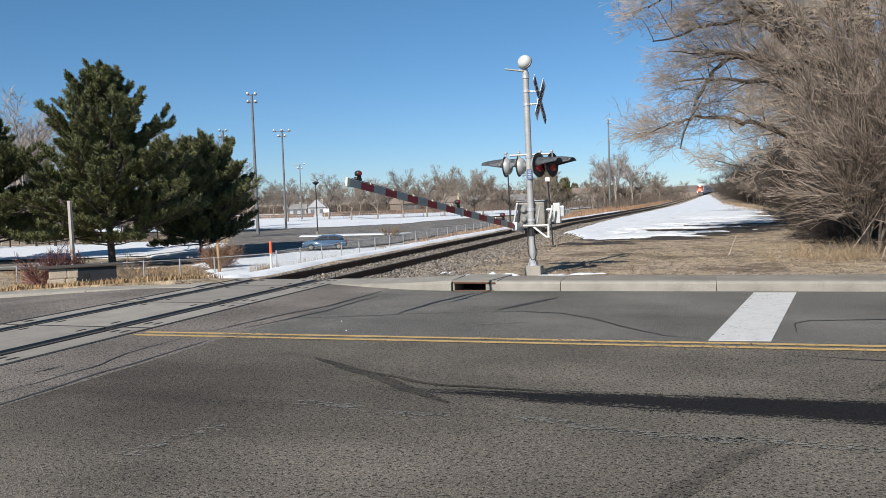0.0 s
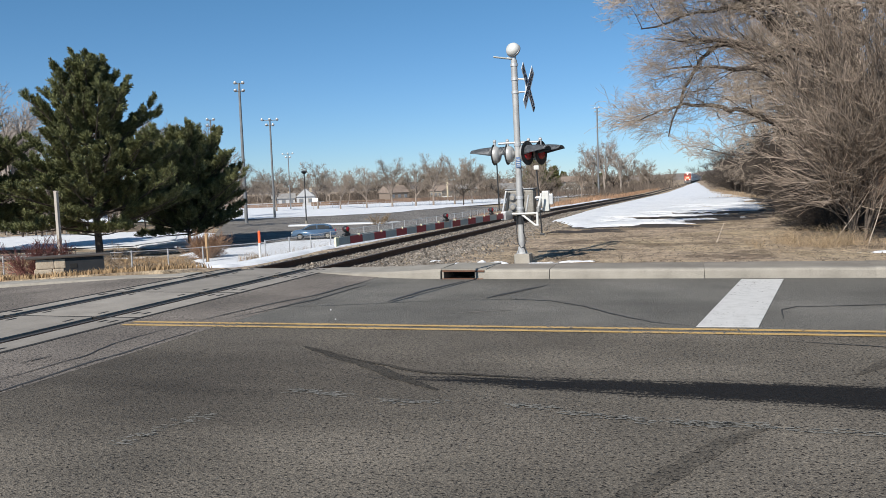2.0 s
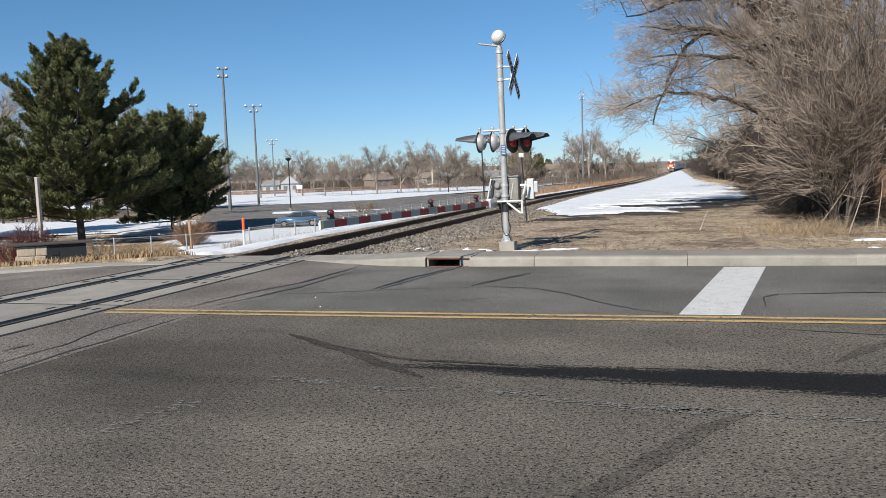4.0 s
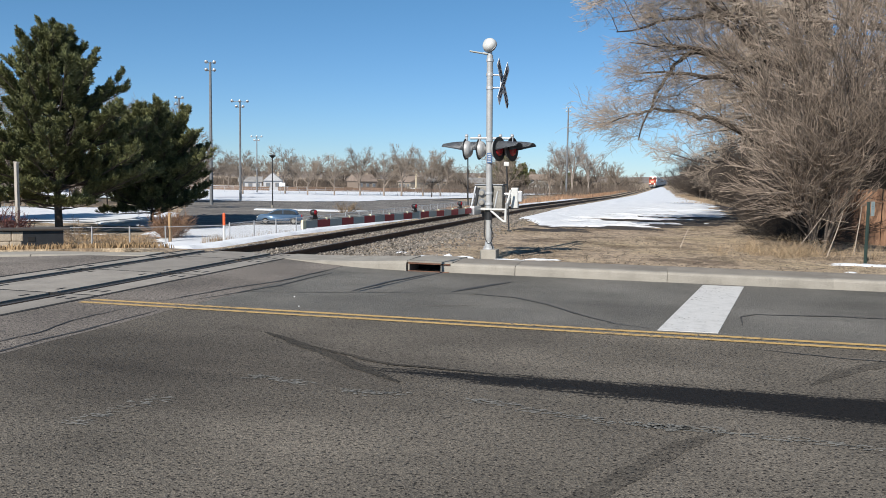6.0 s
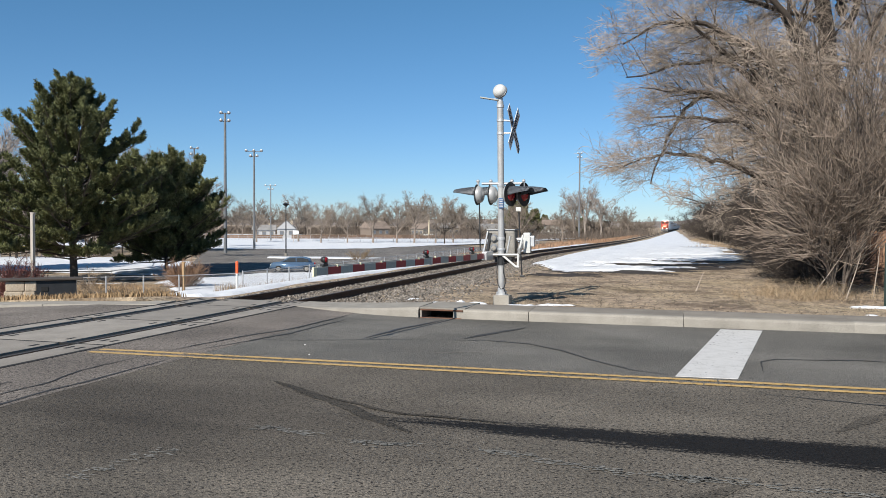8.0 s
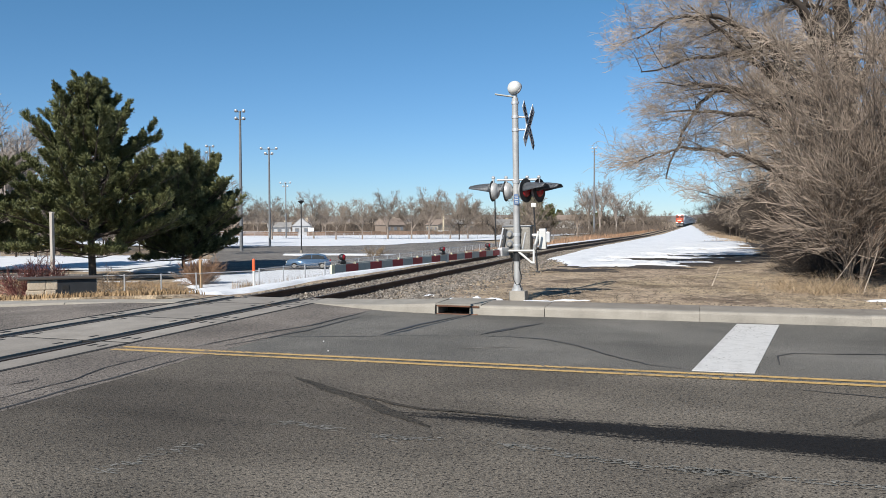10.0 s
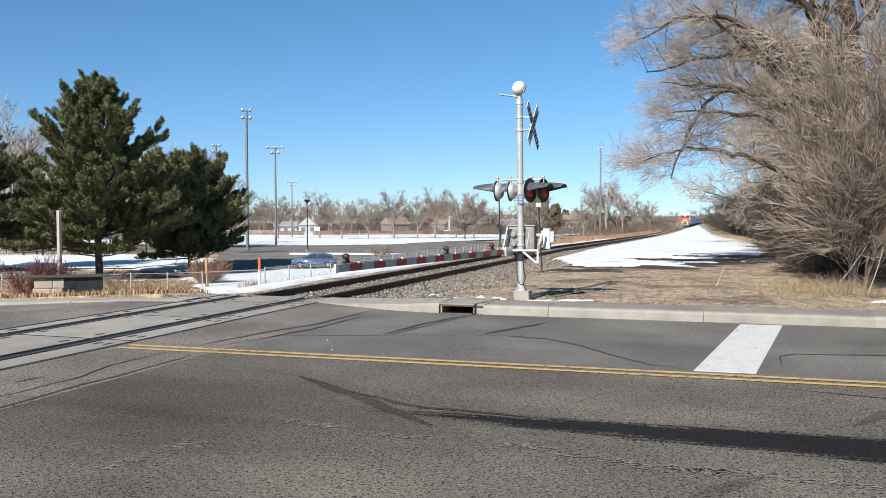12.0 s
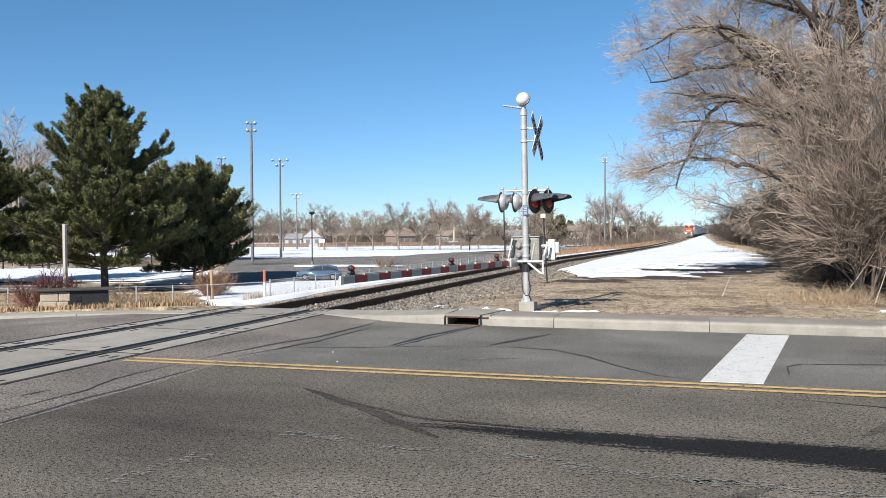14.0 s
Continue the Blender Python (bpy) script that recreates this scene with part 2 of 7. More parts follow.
M_FENCEWOOD = surface("red-brown fence boards", (0.12, 0.068, 0.042), (0.275, 0.150, 0.088), (0.40, 0.24, 0.15), 1.5, 25, 0.85, stretch=(5, 5, 0.5), vary=0.3)
M_OLDFENCE = surface("old brown fence boards", (0.075, 0.05, 0.036), (0.15, 0.096, 0.066), (0.22, 0.15, 0.105), 1.5, 25, 0.85, stretch=(5, 5, 0.5), vary=0.3)
M_STONE = surface("pale stone block", (0.26, 0.20, 0.14), (0.46, 0.38, 0.285), (0.6, 0.52, 0.41), 9, 30, 0.9, relief=0.5, depth=0.02)
M_NEEDLE = surface("pine needles", (0.036, 0.044, 0.016), (0.102, 0.112, 0.039), (0.175, 0.175, 0.066), 0.9, 5, 0.65, relief=0, fine_mix=0.4, vary=0.4, islands=True)
M_NEEDLE2 = surface("darker pine needles", (0.040, 0.047, 0.018), (0.115, 0.122, 0.045), (0.195, 0.192, 0.075), 0.9, 5, 0.65, relief=0, fine_mix=0.4, vary=0.4, islands=True)
M_PINEBARK = surface("pine bark", (0.03, 0.023, 0.018), (0.07, 0.054, 0.042), (0.13, 0.10, 0.08), 3, 20, 0.95, relief=0.6, depth=0.03, stretch=(3, 3, 0.7))
M_BARK = surface("grey-brown bark", (0.022, 0.017, 0.014), (0.052, 0.040, 0.032), (0.11, 0.087, 0.07), 2, 20, 0.95, relief=0.5, depth=0.02, stretch=(3, 3, 0.7))
M_TWIG = surface("bare tan twigs", (0.13, 0.104, 0.081), (0.295, 0.24, 0.19), (0.47, 0.39, 0.315), 0.5, 4, 0.85, relief=0, vary=0.3, islands=True)
M_TWIGDARK = surface("grey brush stems", (0.068, 0.052, 0.040), (0.20, 0.156, 0.122), (0.42, 0.34, 0.275), 0.6, 5, 0.88, relief=0, vary=0.5, islands=True)
M_SHRUBBARK = surface("dull grey shrub bark", (0.05, 0.04, 0.032), (0.125, 0.10, 0.08), (0.22, 0.18, 0.148), 2, 20, 0.92, relief=0.3, depth=0.01, stretch=(3, 3, 0.7))
M_CASE = surface("grimy cast iron case", (0.11, 0.10, 0.088), (0.22, 0.205, 0.18), (0.34, 0.32, 0.285), 5, 40, 0.6, 0.1, relief=0.2)
M_POLEGREY = surface("dull grey steel", (0.095, 0.10, 0.105), (0.155, 0.165, 0.175), (0.22, 0.23, 0.24), 2, 30, 0.7, 0.2, relief=0)
M_MUDSHADE = surface("damp soil and brush shade", (0.013, 0.010, 0.008), (0.034, 0.025, 0.019), (0.12, 0.092, 0.068), 4, 14, 0.85, fine_mix=0.65, depth=0.05, relief=1.0)
M_LITTER = surface("leaf litter and clods", (0.07, 0.054, 0.039), (0.19, 0.15, 0.11), (0.42, 0.345, 0.26), 6, 40, 0.9, relief=0, vary=0.5, islands=True)
# stem colour taken down to stand for the shade inside the thicket
M_SHADEBRUSH = surface("brush stems darkened for shade", (0.016, 0.012, 0.010), (0.046, 0.035, 0.027), (0.115, 0.09, 0.07), 0.6, 5, 0.9, relief=0, vary=0.35, islands=True)
M_FARBARK = surface("far pale bark", (0.13, 0.105, 0.085), (0.24, 0.195, 0.16), (0.36, 0.30, 0.25), 0.6, 4, 0.9, relief=0)
M_FARTWIG = surface("far bare twigs", (0.11, 0.088, 0.07), (0.21, 0.172, 0.137), (0.33, 0.28, 0.225), 0.2, 1.5, 0.9, relief=0, vary=0.3, islands=True)
M_SCRUB = surface("dull brown scrub", (0.055, 0.043, 0.034), (0.12, 0.094, 0.074), (0.20, 0.16, 0.128), 0.2, 1.5, 0.9, relief=0, vary=0.45, islands=True)
M_DRYGRASS = surface("dry straw grass", (0.16, 0.115, 0.075), (0.29, 0.215, 0.14), (0.42, 0.32, 0.215), 0.8, 6, 0.85, relief=0, vary=0.3, islands=True)
M_BANKGRASS = surface("orange-brown dead grass", (0.16, 0.105, 0.055), (0.30, 0.20, 0.105), (0.42, 0.30, 0.17), 0.8, 6, 0.85, relief=0, vary=0.3, islands=True)
M_CLUMP = surface("pale tangled straw", (0.17, 0.115, 0.065), (0.37, 0.27, 0.165), (0.55, 0.43, 0.29), 3, 14, 0.85, relief=0, vary=0.35, islands=True)
M_WEED = surface("rust-brown weeds", (0.16, 0.092, 0.055), (0.30, 0.18, 0.108), (0.42, 0.28, 0.18), 0.8, 6, 0.85, relief=0, vary=0.3, islands=True)
M_REDTWIG = surface("red dogwood stems", (0.11, 0.04, 0.035), (0.2, 0.08, 0.065), (0.28, 0.13, 0.1), 0.8, 6, 0.8, relief=0, vary=0.3, islands=True)
M_CHAIN = surface("galvanised wire", (0.3, 0.3, 0.3), (0.42, 0.42, 0.42), (0.55, 0.55, 0.55), 3, 30, 0.5, 0.5, relief=0)


def ground_material():
    m, nt, b = nodes_of("dirt and dead grass")
    v = coords(nt)
    n1 = noise_node(nt, v, 0.35, 6, 0.6)
    n2 = noise_node(nt, v, 3.0, 6, 0.7)
    n3 = noise_node(nt, v, 28.0, 4, 0.7)
    earth = ramp(nt, n2, [(0.28, (0.125, 0.095, 0.070)), (0.48, (0.335, 0.258, 0.184)), (0.72, (0.49, 0.39, 0.285))])
    straw = ramp(nt, n3, [(0.3, (0.19, 0.145, 0.09)), (0.5, (0.36, 0.28, 0.18)), (0.72, (0.5, 0.41, 0.28))])
    k = maths(nt, "MULTIPLY", maths(nt, "SUBTRACT", n1, 0.44), 5.0, clamp=True)
    col = mixc(nt, k, earth, straw)
    damp = noise_node(nt, coords(nt, (0.8, 0.7, 1)), 0.7, 7, 0.7)
    dark_marks = maths(nt, "MULTIPLY", maths(nt, "SUBTRACT", damp, 0.485), 8.0, clamp=True)
    col = mixc(nt, maths(nt, "MULTIPLY", dark_marks, 0.85), col, mixc(nt, 1.0, col, (0.34, 0.30, 0.27), "MULTIPLY"))
    clod = noise_node(nt, coords(nt, (1.3, 0.7, 1)), 6.0, 8, 0.75)
    col = mixc(nt, 0.85, col, mixc(nt, 1.0, col, ramp(nt, clod, [(0.38, (0.30, 0.28, 0.26)), (0.5, (1, 1, 1)), (0.62, (1.4, 1.37, 1.32))]), "MULTIPLY"))
    grit = ramp(nt, n3, [(0.25, (0.5, 0.5, 0.5)), (0.5, (1, 1, 1)), (0.75, (1.3, 1.28, 1.25))])
    col = mixc(nt, 0.8, col, mixc(nt, 1.0, col, grit, "MULTIPLY"))
    link(nt, col, b.inputs["Base Color"])
    b.inputs["Roughness"].default_value = 0.95
    bump(nt, maths(nt, "ADD", n2, n3), 0.8, 0.04, b)
    return m


M_GROUND = ground_material()


# ---------------------------------------------------------------- builders
def link_mesh(name, me, mat, parent=None, label="", smooth=False):
    me.materials.append(mat)
    if smooth:
        me.polygons.foreach_set("use_smooth", [True] * len(me.polygons))
    ob = new(name, me)
    if parent is not None:
        ob.parent = parent
    if label:
        tagged(ob, label)
    return ob


def part(name, bm, mat, parent=None, label="", smooth=False):
    me = bpy.data.meshes.new(name)
    bm.to_mesh(me)
    bm.free()
    return link_mesh(name, me, mat, parent, label, smooth)


def sheet(name, verts, faces, mat, parent=None, label="", smooth=False):
    me = bpy.data.meshes.new(name)
    me.from_pydata([tuple(v) for v in verts], [], [tuple(f) for f in faces])
    me.update()
    return link_mesh(name, me, mat, parent, label, smooth)


def thing(name, m, label, category, group="", kind=""):
    ob = new(name)
    ob.empty_display_size = 0.2
    ob.matrix_basis = m
    return tagged(ob, label, category, group, kind)


def box(bm, c, s, bevel=0.0, rz=0.0, rx=0.0, ry=0.0):
    r = bmesh.ops.create_cube(bm, size=1.0, matrix=pose(*c, rx, ry, rz) @ Matrix.Diagonal((*s, 1)))
    if bevel:
        es = list({e for v in r["verts"] for e in v.link_edges})
        bmesh.ops.bevel(bm, geom=es, offset=bevel, segments=2, affect="EDGES", profile=0.6)
    return bm


def rod(bm, a, b, r0, r1=None, seg=12, caps=True):
    a, b = Vector(a), Vector(b)
    d = b - a
    m = Matrix.Translation((a + b) / 2) @ d.to_track_quat("Z", "Y").to_matrix().to_4x4()
    bmesh.ops.create_cone(bm, cap_ends=caps, segments=seg, radius1=r0, radius2=r0 if r1 is None else r1, depth=d.length, matrix=m)
    return bm


def ball(bm, c, s, seg=16, rings=10):
    bmesh.ops.create_uvsphere(bm, u_segments=seg, v_segments=rings, radius=1.0, matrix=Matrix.Translation(c) @ Matrix.Diagonal((*s, 1)))
    return bm


def lathe(bm, profile, m, seg=24):
    """Turns (radius, height) round z."""
    rings = []
    for r, z in profile:
        rings.append([bm.verts.new(m @ Vector((max(r, 1e-4) * math.cos(2 * math.pi * i / seg), max(r, 1e-4) * math.sin(2 * math.pi * i / seg), z))) for i in range(seg)])
    for a, b in zip(rings, rings[1:]):
        for i in range(seg):
            bm.faces.new((a[i], a[(i + 1) % seg], b[(i + 1) % seg], b[i]))
    return bm


def prism(bm, outline, z0, z1, m=None):
    m = m or Matrix()
    lo = [bm.verts.new(m @ Vector((x, y, z0))) for x, y in outline]
    hi = [bm.verts.new(m @ Vector((x, y, z1))) for x, y in outline]
    bm.faces.new(lo[::-1])
    bm.faces.new(hi)
    n = len(outline)
    for i in range(n):
        bm.faces.new((lo[i], lo[(i + 1) % n], hi[(i + 1) % n], hi[i]))
    return bm


def B():
    return bmesh.new()


def fbm(x, y, s, o=0.0):
    v = Vector((x * s + o, y * s - o, o * 0.37))
    return noise.noise(v) + 0.5 * noise.noise(v * 2.1) + 0.25 * noise.noise(v * 4.3)


# ---------------------------------------------------------------- the lie of the land
ROAD_FAR = 13.2          # kerb line beyond the road
WALK_BACK = 14.08        # back edge of the pavement
SKEW = 0.03             # the road runs a little aslant
TRACK_X = -8.48
LOW = -2.6               # the park beyond the bank


def aslant(x):
    return SKEW * (x + 3.5)


def road_z(x):
    return -0.06 * max(0.0, -10.6 - x) if x > -34 else -0.06 * 23.4


def grade(y):
    """The line falls gently away beyond the crossing."""
    return float(np.interp(y, (0, 45, 85, 134, 220, 315, 800, 2500), (0, -0.04, -0.42, -0.86, -1.15, -1.35, -2.6, -8.0)))


def land_z(x, y):
    if y < ROAD_FAR + 0.4:
        return road_z(x) - 0.12
    if y < WALK_BACK:
        return road_z(x) - 0.02
    if x > -6.4:
        z = 0.11 + (0.03 * fbm(x, y, 0.5))
        z -= 0.035 * max(0.0, min(y - 19, 12)) * min(max((x - 3.2) / 3, 0), 1)
        if x < -5.2:
            z -= 0.22 * (-5.2 - x)
        return z + grade(y)
    if x > -10.6:
        return -0.16 + grade(y)
    crest = 0.1 + road_z(x) - 0.085 * (y - WALK_BACK) - 0.02
    bank = -0.16 + grade(y) - 0.15 * (-10.6 - x)
    z = max(LOW, crest, bank)
    return z + 0.04 * fbm(x, y, 0.3)


def spaced(lo, hi, fine_lo, fine_hi, step, grow=1.22):
    out = []
    v = fine_lo
    while v <= fine_hi:
        out.append(v)
        v += step
    s, v = step, out[-1]
    while v < hi:
        s *= grow
        v += s
        out.append(min(v, hi))
    s, v = step, fine_lo
    while v > lo:
        s *= grow
        v -= s
        out.insert(0, max(v, lo))
    return out


def build_ground():
    xs = spaced(-3000, 3000, -34, 14, 0.8)
    ys = spaced(-600, 4000, 12, 60, 0.8)
    ys = sorted(set(ys + [ROAD_FAR + 0.39, ROAD_FAR + 0.41, WALK_BACK - 0.01, WALK_BACK + 0.01]))
    xs = sorted(set(xs + [-6.4, -10.6]))
    vs = [(x, y, land_z(x, y)) for y in ys for x in xs]
    n = len(xs)
    fs = [(j * n + i, j * n + i + 1, (j + 1) * n + i + 1, (j + 1) * n + i) for j in range(len(ys) - 1) for i in range(n - 1)]
    g = sheet("ground", vs, fs, M_GROUND, smooth=True)
    tagged(g, "bare tan earth with dead grass beside the railway", "ground", kind="structure")


build_ground()


# ---------------------------------------------------------------- snow
def smooth(a, b, v):
    t = min(max((v - a) / (b - a), 0.0), 1.0)
    return t * t * (3 - 2 * t)


def snow_cover(x, y):
    """Above 0: snow lies here, in metres of thickness after a cap."""
    n = fbm(x, y, 0.16, 3.1)
    n2 = fbm(x * 0.45, y, 0.8, 9.7)
    if x > -6.9:
        # the open strip beside the track, broken into melted streaks towards the trees
        front = np.interp(x, (-5.2, -3.0, -1.4, 1.3, 3.0), (23.9, 24.8, 26.4, 30.0, 34.0))
        right = np.interp(y, (24, 32, 46, 67, 94, 126, 200, 400), (1.2, 2.3, 2.8, 3.0, 2.4, 1.2, 0.0, -4.0))
        left = x - max(-6.4, -4.0 - 0.3 * (y - 25.75))
        fine = fbm(x * 0.35, y, 1.5, 2.7) + 0.6 * fbm(x * 0.5, y, 3.6, 8.1)
        k = min(0.55 * (y - front), 0.6 * (right - x), 1.3 * left, 0.9) + 0.30 * n2 + 0.20 * fine
        streak = 0.65 * fbm(x * 0.16, y * (30.0 / max(y, 30.0)) ** 0.5, 0.62, 5.5) + 1.1 * fbm(x * 0.22, y * (30.0 / max(y, 30.0)) ** 0.5, 2.0, 2.5)
        melt = smooth(-4.4, -1.0, x + 0.8 * n) * (2.6 * smooth(42, 34, y) + 1.15 * smooth(110, 48, y))
        return k - 0.5 * smooth(75, 95, y) * smooth(-3.0, 0.5, x) * (0.6 + 1.2 * fbm(x * 0.5, y * 0.3, 0.6, 7.7)) - melt * max(0.0, streak + 0.42 * smooth(40, 31, y) + 0.06) - 0.12
    if x > -10.5:
        return -1.0
    if x > -27:
        # the bank between track and fence
        k = 0.7 + 0.35 * n + 0.15 * n2 - smooth(-10.88, -10.52, x + 0.10 * n2) * 1.3
        k -= smooth(WALK_BACK + 2.2, WALK_BACK + 0.9, y + 0.6 * n2) * 1.3
        k -= smooth(0.665, 0.715, -x / y + 0.03 * n2) * 2
        k -= smooth(90, 110, y + 8 * n) * 0.9
        return k
    if -x / y + 0.03 * n2 < 0.70 and 40 < y < 64 and x > -37:
        return 0.7 + 0.45 * n2
    # under the pines and round the parking lot
    if y < 51 + 2 * n or x < -60 and y < 66:
        return -0.5 + 0.9 * n2 if y > 46 else -1
    if y < 75:
        d = 0.55 + 0.6 * n
        return d if y > 56 + n * 3 and x < -40 else -0.35 + 0.9 * n
    return -1


def build_snow(name, xs, ys, thick, label):
    vs, n = [], len(xs)
    keep = []
    for y in ys:
        for x in xs:
            k = snow_cover(x, y)
            vs.append((x, y, land_z(x, y) + max(-0.10, min(k * 0.25, thick)) + 0.02 * fbm(x, y, 1.3)))
            keep.append(k > -0.5)
    fs = []
    for j in range(len(ys) - 1):
        for i in range(n - 1):
            q = (j * n + i, j * n + i + 1, (j + 1) * n + i + 1, (j + 1) * n + i)
            if any(keep[v] for v in q):
                fs.append(q)
    used = sorted({v for f in fs for v in f})
    at = {v: i for i, v in enumerate(used)}
    s = sheet(name, [vs[v] for v in used], [tuple(at[v] for v in f) for f in fs], M_SNOW, smooth=True)
    tagged(s, label, "snow", kind="stuff")


def build_mud_and_shade(xs, ys):
    """Dark thawed soil in streaks along the melting snow front, plus painted brush shade."""
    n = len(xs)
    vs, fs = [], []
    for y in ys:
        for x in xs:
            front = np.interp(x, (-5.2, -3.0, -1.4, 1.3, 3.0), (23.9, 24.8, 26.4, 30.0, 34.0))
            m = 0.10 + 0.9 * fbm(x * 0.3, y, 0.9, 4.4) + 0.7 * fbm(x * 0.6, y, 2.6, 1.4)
            # second window, x above 1.2: dark colour painted as shade under the brush
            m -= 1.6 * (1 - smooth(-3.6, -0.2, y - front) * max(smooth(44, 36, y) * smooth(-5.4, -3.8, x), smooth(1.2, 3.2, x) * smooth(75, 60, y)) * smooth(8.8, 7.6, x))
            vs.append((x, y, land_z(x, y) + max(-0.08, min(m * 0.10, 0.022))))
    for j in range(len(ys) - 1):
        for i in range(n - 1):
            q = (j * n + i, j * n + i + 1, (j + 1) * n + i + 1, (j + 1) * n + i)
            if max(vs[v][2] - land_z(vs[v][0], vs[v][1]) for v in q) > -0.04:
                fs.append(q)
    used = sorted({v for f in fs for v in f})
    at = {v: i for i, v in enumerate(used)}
    s = sheet("mud", [vs[v] for v in used], [tuple(at[v] for v in f) for f in fs], M_MUDSHADE, smooth=True)
    tagged(s, "streaks of dark damp soil by melting snow, with painted shade under the brush", "mud", kind="stuff")


def steps(a, b, first, grow):
    out, s = [a], first
    while out[-1] < b:
        out.append(min(out[-1] + s, b))
        s *= grow
    return out


build_mud_and_shade(list(np.arange(-5.6, 9.0, 0.13)), steps(19.5, 76, 0.13, 1.006))
build_snow("snow", list(np.arange(-6.9, 4.6, 0.11)), steps(22.0, 420, 0.10, 1.010), 0.07, "melting white snow beside the railway track")
build_snow("snow", list(np.arange(-27.0, -10.4, 0.22)), steps(15.0, 150, 0.18, 1.010), 0.10, "white snow on the railway bank")
build_snow("snow", list(np.arange(-95.0, -26.5, 0.6)), steps(40.0, 78, 0.4, 1.0), 0.10, "patchy snow under the pine trees")


def flat_patch(name, outline, z, mat, label, category, kind, wob=0.0, thick=0.03):
    """A sheet with an uneven outline and a little thickness."""
    pts = []
    for (x0, y0), (x1, y1) in zip(outline, outline[1:] + outline[:1]):
        k = max(1, int(math.hypot(x1 - x0, y1 - y0) / 2.0)) if wob else 1
        for i in range(k):
            x, y = x0 + (x1 - x0) * i / k, y0 + (y1 - y0) * i / k
            pts.append((x + wob * fbm(x, y, 0.2, 1.7), y + wob * fbm(x, y, 0.2, 7.1)))
    o = part(name, prism(B(), pts, z - thick, z), mat)
    return tagged(o, label, category, kind=kind)


# the park's car lot, its drive, and the snowfield behind
flat_patch("parking_lot", [(-44, 66), (-40, 60), (-33.2, 59.4), (-29.6, 62), (-28.6, 72), (-30, 128), (-40, 146), (-104, 160), (-70, 106)], LOW + 0.14, M_LOT, "grey asphalt parking lot below the railway bank", "parking lot", "structure", 0.8)
flat_patch("drive", [(-80, 33.5), (-41, 46.6), (-36.8, 49), (-34.2, 54), (-33.2, 59.2), (-39.8, 59.8), (-38.6, 54.4), (-43.8, 51.2), (-80, 40.5)], LOW + 0.14, M_LOT, "narrow asphalt drive behind the fence", "road", "structure", 0.3)
flat_patch("snowfield", [(-300, 114), (-120, 108), (-65, 110), (-55, 114.5), (-48, 121.5), (-44.5, 142), (-38, 165), (-30, 235), (-60, 260), (-330, 230)], LOW + 0.2, M_SNOW, "level white snow over the playing field", "snow", "stuff", 1.5)
flat_patch("snowfield", [(-120, 40), (-75, 46), (-46, 57), (-46, 63), (-57, 82), (-66, 78), (-80, 73), (-130, 52)], LOW + 0.16, M_SNOW, "level white snow behind the pine trees", "snow", "stuff", 1.2)
flat_patch("snow_island", [(-46, 84), (-36, 86), (-34, 88), (-40, 88.6), (-47, 86)], LOW + 0.24, M_SNOW, "strip of snow on a parking lot island", "snow", "stuff", 1.2, 0.12)


# ---------------------------------------------------------------- road
def strip(name, x0, x1, y0, y1, z, mat, label, nx=30):
    xs = np.linspace(x0, x1, nx + 1)
    vs = [(x, y + aslant(x), road_z(x) + z - d) for d in (0.0, 0.08) for x in xs for y in (y0, y1)]
    m = 2 * (nx + 1)
    fs = []
    for i in range(nx):
        a = 2 * i
        fs += [(a, a + 2, a + 3, a + 1), (m + a, m + a + 1, m + a + 3, m + a + 2), (a, m + a, m + a + 2, a + 2), (a + 1, a + 3, m + a + 3, m + a + 1)]
    fs += [(0, 1, m + 1, m), (2 * nx, m + 2 * nx, m + 2 * nx + 1, 2 * nx + 1)]
    return tagged(sheet(name, vs, fs, mat), label, "road", kind="structure")


strip("road", -5.62, 58, -3.0, 8.55, 0.0, M_ROAD, "coarse worn grey asphalt lane with a long dark streak", 20)
strip("road_lane", -5.62, 60, 8.55, ROAD_FAR, 0.0, M_LANE, "dark grey smoother asphalt lane with crack seals", 20)
strip("road_lane", -5.615, -4.40, ROAD_FAR + 0.004, ROAD_FAR + 0.6, -0.002, M_LANE, "dark asphalt gutter below the sweeping kerb", 3)
strip("road_apron", -7.084, -5.62, -3.0, ROAD_FAR + 1.2, 0.002, M_APRON, "pale worn asphalt beside the crossing panels", 2)
strip("road_apron", -60, -9.756, -3.0, ROAD_FAR + 0.45, 0.002, M_APRON, "worn asphalt sloping down beyond the crossing", 40)


